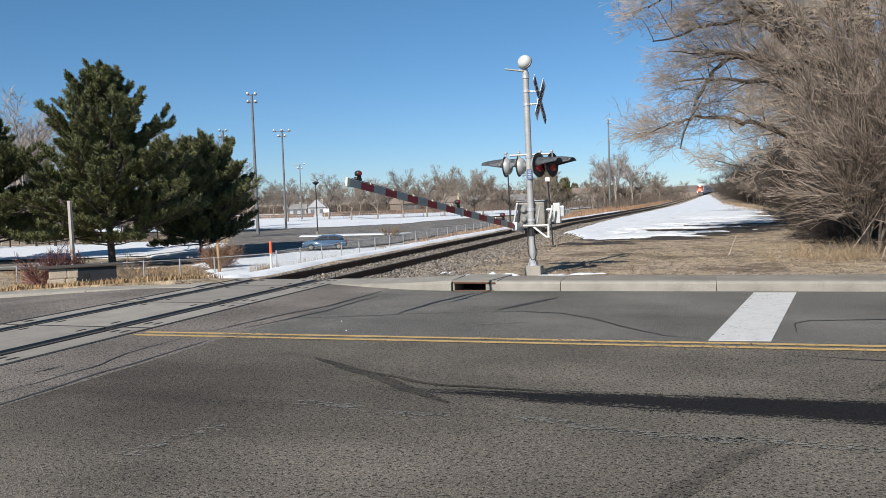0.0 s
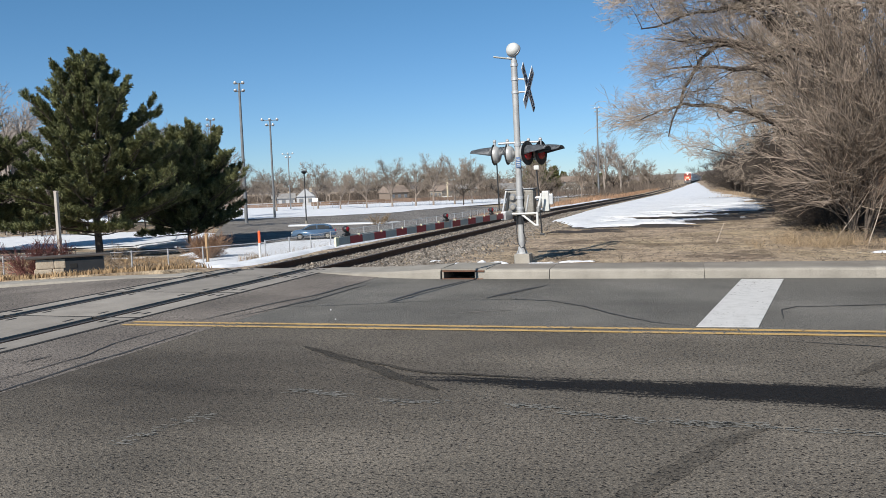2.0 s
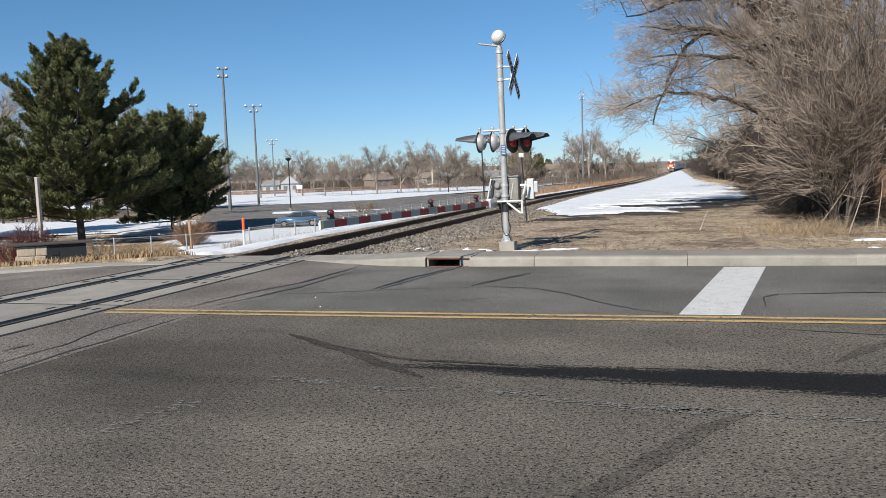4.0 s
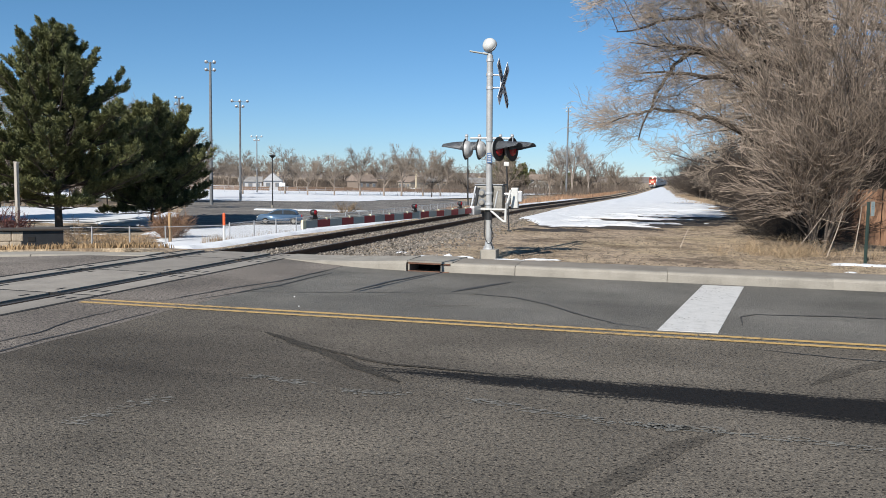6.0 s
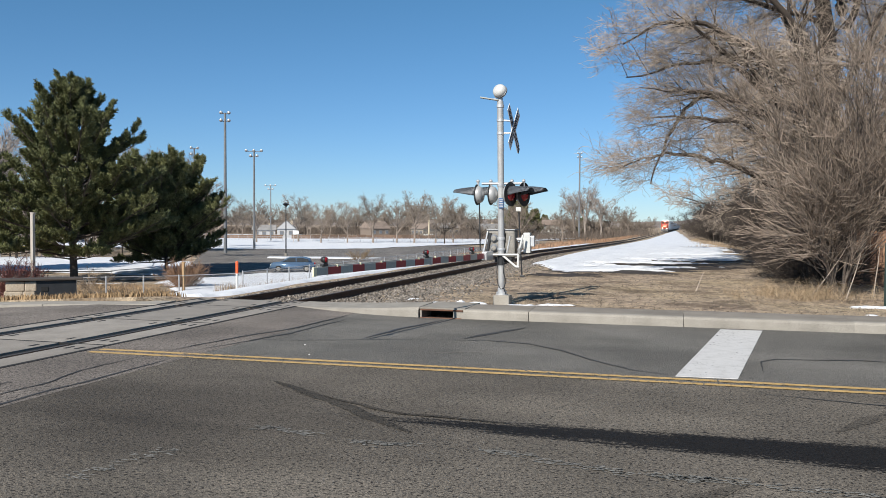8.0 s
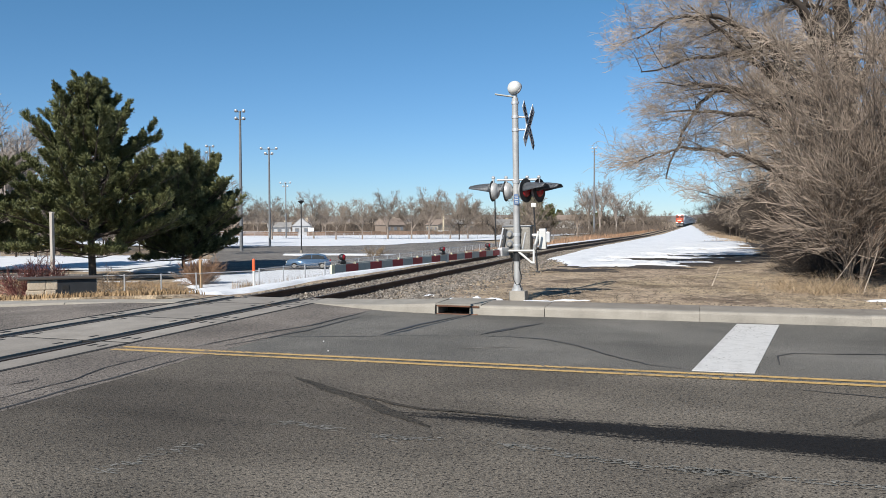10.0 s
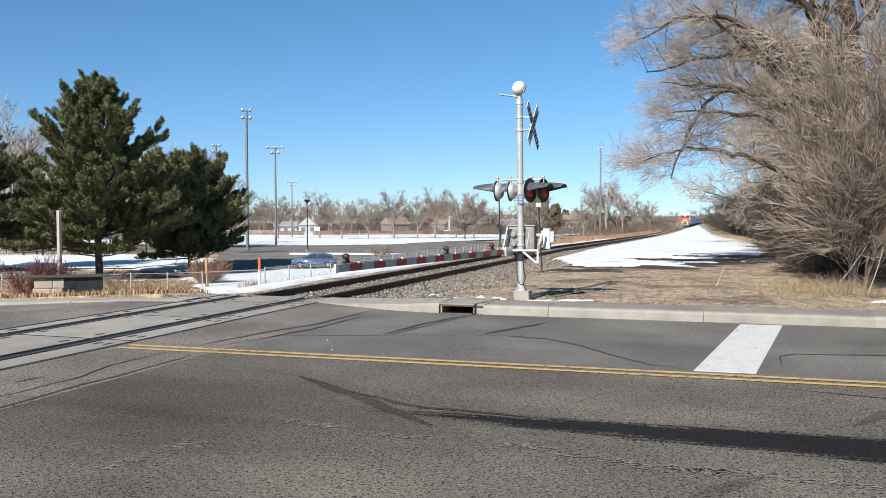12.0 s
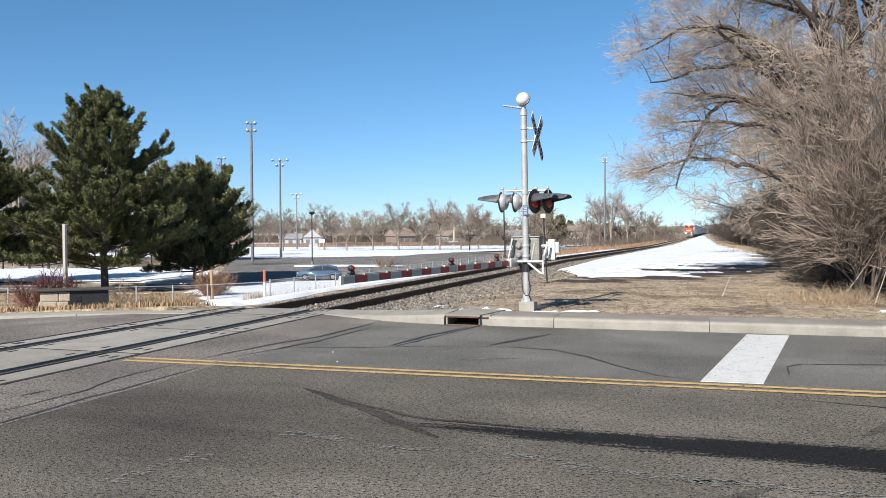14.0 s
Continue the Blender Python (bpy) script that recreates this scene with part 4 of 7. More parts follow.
def signal():
    mx, my = MAST
    s = thing("crossing_signal", pose(mx, my, 0.10, 0, -0.8, 0), "silver railway crossing signal mast with flashing lights and crossbuck", "crossing signal")
    part("foundation", box(B(), (0.02, 0, 0.04), (0.30, 0.30, 0.26), 0.02), M_CONC, s, "square concrete foundation")
    bm = B()
    lathe(bm, [(0.0, 0.17), (0.11, 0.17), (0.11, 0.185), (0.074, 0.19), (0.072, 0.28), (0.060, 0.30)], Matrix(), 20)
    for a in range(4):
        rod(bm, (0.095 * math.cos(a * 1.57 + 0.78), 0.095 * math.sin(a * 1.57 + 0.78), 0.17), (0.095 * math.cos(a * 1.57 + 0.78), 0.095 * math.sin(a * 1.57 + 0.78), 0.23), 0.014, seg=6)
    part("base_casting", bm, M_GALV, s)
    part("mast", rod(B(), (0, 0, 0.2), (0, 0, 3.75), 0.0585, seg=24), M_SILVER, s, "silver painted pipe mast")
    for z in (1.02, 1.22, 2.20, 3.16, 3.40, 3.66):
        bm = B()
        lathe(bm, [(0.0585, z - 0.025), (0.07, z - 0.025), (0.07, z + 0.025), (0.0585, z + 0.025)], Matrix(), 20)
        part("clamp_band", bm, M_GALV, s)
    # bell
    bell = part("bell", lathe(B(), [(0.0, -0.075), (0.10, -0.07), (0.128, -0.03), (0.13, 0.02), (0.12, 0.06), (0.085, 0.10), (0.0, 0.125)], pose(0, -0.02, 3.93, 62, 0, -20), 28), M_WHITEP, s, "round white bell", True)
    part("bell_ring", lathe(B(), [(0.126, -0.035), (0.137, -0.03), (0.137, -0.005), (0.126, 0.0)], pose(0, -0.02, 3.93, 62, 0, -20), 28), M_GREYHOOD, s, "dark rim round the bell")
    part("bell_bracket", rod(rod(B(), (0, 0, 3.72), (0, 0, 3.86), 0.045, seg=14), (0, 0, 3.84), (0, 0.06, 3.95), 0.03), M_GALV, s)
    bm = box(B(), (-0.20, -0.05, 3.80), (0.34, 0.10, 0.02), 0.006, rz=12, ry=10)
    part("small_plate", bm, M_GREYREF, s, "thin tilted grey plate on a bracket")
    part("plate_bracket", rod(B(), (0, 0, 3.77), (-0.12, -0.03, 3.80), 0.014), M_GALV, s)
    # crossbuck, seen nearly edge on
    c = Vector((0.23, 0.02, 3.24))
    cb = part("crossbuck_hub", box(B(), c + Vector((-0.02, 0, 0)), (0.02, 0.10, 0.16), 0.004), M_GALV, s)
    for k, ang in enumerate((45, -45)):
        m = Matrix.Translation(c + Vector((0.012 * (k + 1), 0, 0))) @ pose(0, 0, 0, 0, 0, -3) @ pose(0, 0, 0, ang, 0, 0)
        bm = B()
        prism(bm, [(-0.004, -0.098), (0.004, -0.098), (0.004, 0.098), (-0.004, 0.098)], -0.50, 0.50, m)
        blade = part("crossbuck_blade", bm, M_SIGNGREY, s, "white crossbuck blade with black lettering")
        texts = [("CROSSING", 0.0)] if k else [("RAIL", 0.29), ("ROAD", -0.29)]
        for side in (1, -1):
            for word, off in texts:
                cu = bpy.data.curves.new("word", "FONT")
                cu.body, cu.size, cu.align_x, cu.align_y, cu.extrude = word, 0.185 if len(word) < 5 else 0.165, "CENTER", "CENTER", 0.0015
                cu.offset = 0.006
                tmp = bpy.data.objects.new("word", cu)
                me = bpy.data.meshes.new_from_object(tmp)
                bpy.data.objects.remove(tmp)
                w = link_mesh("lettering", me, M_LETTER, blade)
                w.matrix_basis = m @ Matrix(((0, 0, side, 0.0055 * side), (0, -side, 0, 0), (1, 0, 0, 0), (0, 0, 0, 1))) @ Matrix.Translation((off, 0, 0))
    for z in (3.16, 3.40):
        part("crossbuck_arm", rod(B(), (0.05, 0, z), (0.23, 0.02, z - (0.0 if z < 3.3 else 0.02)), 0.016), M_GALV, s)
    # lamp cross-arm and four lamps: a pair facing each way along the road
    part("cross_arm", rod(rod(B(), (-0.34, -0.10, 2.235), (0.0, -0.02, 2.235), 0.022), (0.0, 0.02, 2.235), (0.40, 0.10, 2.235), 0.022), M_GALV, s)
    for x in (-0.41, -0.18, 0.20, 0.41):
        bm = B()
        rod(bm, (x, x * 0.25, 2.12), (x, x * 0.25, 2.28), 0.024, seg=10)
        ball(bm, (x, x * 0.25, 2.28), (0.034, 0.034, 0.034), 10, 6)
        part("lamp_drop", bm, M_GALV, s)
    for x, y, yaw, disc in ((-0.41, -0.13, 176, 0.195), (-0.18, -0.02, 176, 0.195), (0.20, -0.10, -20, 0.225), (0.41, 0.10, -18, 0.225)):
        unit = part("lamp_bracket", rod(B(), (x, y, 2.06), (x, x * 0.25, 2.14), 0.02), M_GALV, s)
        lamp_unit(unit, (x, y, 2.03), yaw, disc)
    # blue notice
    note = part("notice", box(B(), (0.02, -0.075, 1.87), (0.095, 0.008, 0.19), 0.003, rz=-6), M_SIGNBLUE, s, "small blue emergency notice")
    for k in range(5):
        part("print_bar", box(B(), (0.02, -0.082, 1.93 - 0.032 * k), (0.07 - 0.012 * (k % 2), 0.003, 0.012), rz=-6), M_WHITEP, note)
    # gate mechanism
    bm = box(B(), (-0.01, 0.20, 1.12), (0.52, 0.32, 0.50), 0.04)
    mech = part("gate_machine", bm, M_CASE, s, "grimy grey cast gate machine case")
    for z in (1.22, 1.04):
        part("cover_boss", lathe(B(), [(0.075, 0), (0.075, 0.03), (0.05, 0.045), (0.0, 0.05)], pose(-0.14, 0.05, z, 90, 0, 0), 18), M_GREYHOOD, mech)
        part("boss_cap", lathe(B(), [(0.045, 0), (0.045, 0.03), (0.0, 0.035)], pose(-0.14, 0.01, z, 90, 0, 0), 14), M_CASE, mech)
    part("case_seam", box(B(), (0.06, 0.046, 1.12), (0.018, 0.012, 0.42), 0.002, ry=6), M_BLACKMET, mech)
    part("case_base", box(B(), (0.02, 0.20, 0.83), (0.34, 0.26, 0.12), 0.02), M_BLACKMET, mech, "dark shaft housing under the case")
    part("case_lip", box(B(), (-0.01, 0.20, 1.375), (0.55, 0.35, 0.025), 0.008), M_GREYHOOD, mech)
    part("conduit", rod(B(), (0.16, 0.04, 1.26), (0.10, 0.04, 0.95), 0.016), M_GALV, mech)
    part("hinge_plate", box(B(), (-0.25, 0.03, 1.10), (0.05, 0.05, 0.46), 0.008, ry=10), M_BLACKMET, mech)
    part("side_bar", box(B(), (-0.31, 0.02, 1.10), (0.03, 0.05, 0.50), 0.006, ry=12), M_GALV, mech)
    bm = B()
    rod(bm, (-0.34, -0.10, 0.92), (0.34, -0.10, 0.92), 0.018)
    rod(bm, (-0.34, -0.10, 0.92), (-0.30, 0.16, 0.92), 0.018)
    rod(bm, (0.34, -0.10, 0.92), (0.34, -0.12, 0.72), 0.022)
    rod(bm, (0.05, -0.08, 0.90), (0.30, -0.12, 0.70), 0.020)
    rod(bm, (0.30, -0.12, 0.70), (0.36, -0.12, 0.70), 0.022)
    rod(bm, (0.34, -0.10, 0.92), (0.42, -0.05, 1.28), 0.020)
    part("guard_frame", bm, M_WHITEP, s, "white tubular guard frame")
    part("counterweight_arm", box(B(), (0.36, 0.05, 1.05), (0.05, 0.40, 0.10), 0.01, rx=20), M_SILVER, s)
    box2 = part("junction_box", box(B(), (0.46, 0.18, 1.13), (0.13, 0.14, 0.38), 0.015), M_WHITEP, s, "white upright junction box")
    part("box_clamp", box(B(), (0.555, 0.18, 1.16), (0.08, 0.08, 0.20), 0.01), M_GALV, s)
    part("box_arm", rod(B(), (0.20, 0.18, 1.20), (0.44, 0.18, 1.20), 0.03), M_GALV, s)
    part("hanging_rod", rod(B(), (-0.41, 0.0, 1.90), (-0.41, 0.03, 1.0), 0.012), M_BLACKMET, s)
    # cable loops down the mast
    bm = B()
    pts = [(0.03, -0.07, 0.92), (0.07, -0.085, 0.75), (0.055, -0.08, 0.6), (0.10, -0.06, 0.42), (0.06, -0.08, 0.3), (0.09, -0.05, 0.18)]
    for a, b in zip(pts, pts[1:]):
        rod(bm, a, b, 0.009, seg=6)
    pts = [(-0.05, -0.06, 0.9), (-0.075, -0.055, 0.6), (-0.06, -0.06, 0.38), (0.0, -0.08, 0.28), (0.06, -0.06, 0.3)]
    for a, b in zip(pts, pts[1:]):
        rod(bm, a, b, 0.008, seg=6)
    part("cable", bm, M_BLACKMET, s, "thin black cables")
    part("sleeve", rod(B(), (0, 0, 0.72), (0, 0, 0.92), 0.064, seg=20), M_BLACKMET, s)


signal()


def slanting_post():
    x, y = -4.45, 22.9
    t = thing("leaning_post", pose(x, y, land_z(x, y)), "thin black leaning steel post with a small white box", "post")
    part("shaft", rod(B(), (0, 0, -0.25), (-0.12, 0, 1.86), 0.021, seg=8), M_BLACKMET, t)
    part("cap_box", box(B(), (-0.12, -0.02, 1.91), (0.15, 0.08, 0.12), 0.02), M_WHITEP, t, "small white box")
    part("foot", box(B(), (0.0, 0, 0.0), (0.12, 0.12, 0.10), 0.01), M_BLACKMET, t)


slanting_post()


def gate_arm():
    """The striped arm, its length along local +x from the pivot."""
    g = thing("gate_arm", pose(*PIVOT, 0, 0, ARM_YAW), "red and white striped crossing gate arm with three lamps", "gate arm")
    L = 5.47
    part("arm_bracket", box(B(), (0.0, 0, 0), (0.34, 0.10, 0.16), 0.02), M_GALV, g)
    part("spine", box(B(), (L / 2, -0.02, 0), (L, 0.016, 0.05), 0.003), M_GALV, g)
    x, k = 0.2, 0
    wid = 0.291
    while x < L - 0.12:
        e = min(x + wid, L - 0.075)
        t = 0.5 + 0.5 * (x / L)
        h = 0.098
        part("stripe", box(B(), ((x + e) / 2, 0, 0), (e - x - 0.004, 0.022, h), 0.003), M_REDREF if k % 2 == 0 else M_GREYREF, g, "red reflective stripe" if k % 2 == 0 else "dirty white stripe")
        x = e
        k += 1
    part("end_plate", box(B(), (L - 0.035, 0, 0), (0.07, 0.026, 0.115), 0.004), M_CREAM, g, "cream end plate")
    part("wire", rod(B(), (0.3, 0.0, 0.06), (L - 0.1, 0.0, 0.06), 0.007, seg=6), M_GREYREF, g, "pale cable along the top")
    for i in range(9):
        part("wire_clip", box(B(), (0.45 + i * 0.56, 0, 0.055), (0.02, 0.03, 0.03), 0.003), M_CREAM, g)
    for x in (0.70, 2.44, 5.22):
        lb = part("lamp_base", box(box(B(), (x, 0, 0.075), (0.12, 0.05, 0.035), 0.008), (x - 0.03, 0, 0.11), (0.04, 0.04, 0.05), 0.008), M_BLACKMET, g)
        m = pose(x, 0, 0.165, 0, 90, 90)
        part("lamp_case", lathe(B(), [(0.0, -0.034), (0.032, -0.032), (0.04, -0.015), (0.04, 0.015), (0.032, 0.032), (0.0, 0.034)], pose(x, 0, 0.145, 90, 0, 0), 16), M_BLACKMET, lb, smooth=True)
        part("lamp_lens", lathe(B(), [(0.034, 0.031), (0.028, 0.040), (0.0, 0.044)], pose(x, 0, 0.145, 90, 0, 0), 14), M_REDLENS, lb, "red lens", True)
        part("lamp_lens", lathe(B(), [(0.034, 0.031), (0.028, 0.040), (0.0, 0.044)], pose(x, 0, 0.145, -90, 0, 0), 14), M_REDLENS, lb, "red lens", True)
    part("splice", box(B(), (2.27, 0, 0), (0.05, 0.035, 0.13), 0.004), M_GALV, g)
    return g


GATE = gate_arm()


# ---------------------------------------------------------------- bare trees and brush
class Wood:
    """Collects tapering limbs as tubes."""

    def __init__(self):
        self.V, self.F = [], []

    def limb(self, pts, r0, r1, sides):
        n, k = len(pts), len(self.V)
        for i, p in enumerate(pts):
            a = pts[max(i - 1, 0)]
            b = pts[min(i + 1, n - 1)]
            d = (b - a)
            d = d.normalized() if d.length > 1e-6 else Vector((0, 0, 1))
            u = d.orthogonal().normalized()
            w = d.cross(u)
            r = r0 + (r1 - r0) * i / (n - 1)
            for s in range(sides):
                c = 2 * math.pi * s / sides
                self.V.append(p + (u * math.cos(c) + w * math.sin(c)) * r)
        for i in range(n - 1):
            for s in range(sides):
                a = k + i * sides + s
                b = k + i * sides + (s + 1) % sides
                self.F.append((a, b, b + sides, a + sides))

    def mesh(self, name):
        me = bpy.data.meshes.new(name)
        me.from_pydata([tuple(v) for v in self.V], [], self.F)
        me.update()
        return me


def path(rng, p, d, length, n, wander, lift):
    pts, d = [p.copy()], d.normalized()
    for _ in range(n):
        d = (d + Vector((rng.uniform(-1, 1), rng.uniform(-1, 1), rng.uniform(-1, 1))) * wander + Vector((0, 0, lift))).normalized()
        p = p + d * (length / n)
        pts.append(p.copy())
    return pts


def sprout(rng, wood, twigs, pts, r0, r1, level, spec, thin=0.006):
    """Children along a limb. spec rows: (count, length from, to, angle from, to, wander, lift, radius ratio, segments)."""
    count, l0, l1, a0, a1, wander, lift, ratio, seg, start = spec[level]
    n = len(pts) - 1
    for c in range(count):
        s = start + (1 - start) * (c + rng.random()) / count
        f = min(s * n, n - 1e-3)
        i = int(f)
        p = pts[i].lerp(pts[i + 1], f - i)
        d = (pts[i + 1] - pts[i]).normalized()
        u = d.orthogonal().normalized()
        u = Matrix.Rotation(rng.uniform(0, 2 * math.pi), 3, d) @ u
        ang = radians(rng.uniform(a0, a1))
        nd = d * math.cos(ang) + u * math.sin(ang)
        if nd.z < -0.35:
            nd.z *= 0.3
        length = rng.uniform(l0, l1) * (1.15 - 0.6 * s)
        rr = max((r0 + (r1 - r0) * s) * ratio, thin)
        kid = path(rng, p, nd, length, seg, wander, lift)
        last = level == len(spec) - 1
        (twigs if level >= 1 else wood).limb(kid, rr, max(rr * 0.4, thin * 0.75), 3 if level >= 1 else 5)
        if not last:
            sprout(rng, wood, twigs, kid, rr, rr * 0.35, level + 1, spec, thin)


def bowed(rng, marks, steps=4):
    """A limb that bows smoothly through a few marks, with a little wander."""
    P = [Vector(q) for q in marks]
    P = [P[0] * 2 - P[1]] + P + [P[-1] * 2 - P[-2]]
    out = []
    for i in range(1, len(P) - 2):
        for k in range(steps):
            s = k / steps
            a, b, c, d = P[i - 1:i + 3]
            q = 0.5 * (2 * b + (c - a) * s + (2 * a - 5 * b + 4 * c - d) * s * s + (3 * b - a - 3 * c + d) * s ** 3)
            out.append(q + Vector((rng.uniform(-1, 1), rng.uniform(-1, 1), rng.uniform(-1, 1))) * 0.07)
    return out + [P[-2]]


def bare_tree(name, m, label, limbs, spec, seed, trunk=None, bark=None, twig=None, group="", category="tree", thin=0.006, bows=()):
    """limbs: (start, direction, length, radius, lift) in the tree's space."""
    rng = random.Random(seed)
    wood, twigs = Wood(), Wood()
    if trunk:
        pts = path(rng, Vector(trunk[0]), Vector(trunk[1]), trunk[2], 6, 0.08, 0.02)
        wood.limb(pts, trunk[3], trunk[3] * 0.7, 8)
    for start, d, length, r, lift in limbs:
        pts = path(rng, Vector(start), Vector(d), length, 10, 0.20, lift)
        wood.limb(pts, r, max(r * 0.15, 0.008), 6)
        sprout(rng, wood, twigs, pts, r, r * 0.3, 0, spec, thin)
    for marks, r in bows:
        pts = bowed(rng, marks)
        wood.limb(pts, r * 1.3, 0.02, 7)
        sprout(rng, wood, twigs, pts, r * 0.75, r * 0.25, 0, spec, thin)
    t = thing(name, m, label, category, group)
    link_mesh("trunk", wood.mesh("trunk"), bark or M_BARK, t, smooth=True)
    link_mesh("crown", twigs.mesh("crown"), twig or M_TWIG, t, "crown of fine bare twigs")
    return t


LEFT = Vector((-0.95, -0.31, 0))
TREE_SPEC = [(10, 1.5, 3.4, 25, 70, 0.20, 0.02, 0.5, 6, 0.12), (8, 0.8, 1.8, 25, 65, 0.30, -0.01, 0.5, 6, 0.1), (8, 0.45, 1.1, 18, 60, 0.32, -0.04, 0.6, 5, 0.1), (3, 0.25, 0.6, 20, 55, 0.3, -0.05, 0.8, 3, 0.2)]

BIG_SPEC = [(12, 0.9, 2.5, 25, 65, 0.20, 0.02, 0.45, 6, 0.14), (8, 0.6, 1.4, 25, 60, 0.30, 0.0, 0.5, 6, 0.1), (6, 0.4, 0.95, 18, 55, 0.30, -0.03, 0.6, 5, 0.1), (3, 0.25, 0.55, 20, 50, 0.3, -0.03, 0.8, 3, 0.2)]


def crown_limbs(rg, n, z0, z1, l0, l1, r, toward=None, bias=0.0):
    """Limbs leaving a trunk all round between two heights, the lower ones flatter."""
    out = []
    for i in range(n):
        u = (i + rg.random()) / n
        a = i * 2.4 + rg.uniform(-0.4, 0.4)
        rise = 0.25 + 1.1 * u
        d = Vector((math.cos(a), math.sin(a), rise))
        if toward is not None:
            d += toward * bias * (0.4 + 0.6 * rg.random())
        out.append(((0.1 * math.cos(a), 0.1 * math.sin(a), z0 + (z1 - z0) * u), d, rg.uniform(l0, l1) * (1.1 - 0.35 * u), r * rg.uniform(0.75, 1.2), -0.015 + 0.02 * u))
    return out


# low and middle limbs that arch out over the verge
BOWED = [
    ([(-0.1, 0, 3.4), (-1.8, -0.9, 4.7), (-2.8, -1.5, 5.7), (-4.3, -2.4, 6.1), (-5.5, -3.1, 6.1)], 0.20),
    ([(-0.1, 0, 2.6), (-2.0, -1.0, 3.1), (-3.4, -1.8, 3.8), (-4.2, -2.4, 3.9), (-5.3, -3.1, 4.1), (-6.0, -3.6, 3.95), (-6.9, -4.2, 3.6)], 0.09),
    ([(-3.9, -1.5, 6.1), (-4.6, -2.1, 5.9), (-5.3, -2.7, 5.1), (-5.7, -3.3, 4.2), (-6.0, -3.8, 3.1)], 0.07),
    ([(-0.1, 0, 5.0), (-2.3, -1.0, 6.1), (-3.6, -1.7, 7.1), (-5.0, -2.6, 7.0), (-6.8, -3.5, 6.5)], 0.12),
    ([(-0.1, 0, 5.6), (-2.0, -0.9, 6.7), (-3.4, -1.7, 7.9), (-4.8, -2.5, 8.3), (-6.0, -3.1, 8.1), (-6.9, -3.7, 7.5)], 0.12),
    ([(-0.1, 0, 4.4), (-1.6, -0.8, 5.4), (-2.9, -1.5, 6.8), (-4.3, -2.3, 7.8), (-5.4, -3.0, 8.6)], 0.16),
    ([(-0.1, 0, 3.2), (-1.4, -0.8, 4.3), (-3.2, -1.7, 5.1), (-4.6, -2.5, 5.3), (-6.2, -3.4, 5.2)], 0.11),
]
rg = random.Random(5)
bare_tree("bare_tree", pose(4.9, 30.2, -0.25), "large leafless tree overhanging the railway verge", [
    ((-0.2, 0, 8.2), LEFT * 0.8 + Vector((0, 0.1, 0.8)), 6.2, 0.10, -0.02),
    ((-0.3, -0.1, 5.4), LEFT * 0.7 + Vector((0, 0.1, 1.0)), 7.6, 0.17, -0.03),
    ((-0.2, 0, 6.0), LEFT * 0.65 + Vector((0, -0.1, 0.95)), 8.6, 0.15, -0.03),
] + crown_limbs(rg, 8, 4.0, 10.0, 5.5, 7.2, 0.15), BIG_SPEC, 11, ((0, 0, -0.2), (-0.03, 0, 1), 10.5, 0.33), thin=0.0048, bows=BOWED)
bare_tree("bare_tree", pose(6.6, 41.0, -0.25), "leafless tree behind the verge brush", crown_limbs(rg, 10, 3.0, 8.0, 5.5, 7.5, 0.13, LEFT, 0.35), TREE_SPEC[:3], 12, ((0, 0, -0.2), (0.02, 0, 1), 9.0, 0.28), thin=0.009)
bare_tree("bare_tree", pose(8.8, 24.5, -0.4), "leafless tree beside the board fence", crown_limbs(rg, 9, 2.4, 9.0, 5.0, 7.0, 0.13), BIG_SPEC[:3], 13, ((0, 0, -0.2), (0.06, 0, 1), 10.0, 0.24), M_FARBARK, thin=0.006)
bare_tree("bare_tree", pose(5.6, 56.0, -0.25), "leafless tree farther along the verge", crown_limbs(rg, 12, 2.5, 7.0, 4.5, 6.5, 0.10, LEFT, 0.3), TREE_SPEC[:3], 14, ((0, 0, -0.2), (0.0, 0, 1), 8.0, 0.24), thin=0.012)


def fan(rng, n, l0, l1, r, tilt0, tilt1, base=0.5, toward=None, bias=0.0):
    out = []
    for i in range(n):
        a = rng.uniform(0, 2 * math.pi)
        tl = radians(rng.uniform(tilt0, tilt1))
        d = Vector((math.cos(a) * math.sin(tl), math.sin(a) * math.sin(tl), math.cos(tl)))
        if toward is not None:
            d = (d + toward * bias * rng.random()).normalized()
        out.append(((base * math.cos(a) * rng.random(), base * math.sin(a) * rng.random(), -0.1), d, rng.uniform(l0, l1), r * rng.uniform(0.6, 1.2), rng.uniform(-0.01, 0.05)))
    return out


BRUSH_SPEC = [(10, 0.6, 1.6, 12, 45, 0.11, 0.05, 0.55, 5, 0.10), (6, 0.35, 1.1, 15, 45, 0.14, 0.05, 0.65, 4, 0.08), (3, 0.2, 0.6, 15, 45, 0.16, 0.04, 0.75, 3, 0.15)]
rng = random.Random(4)


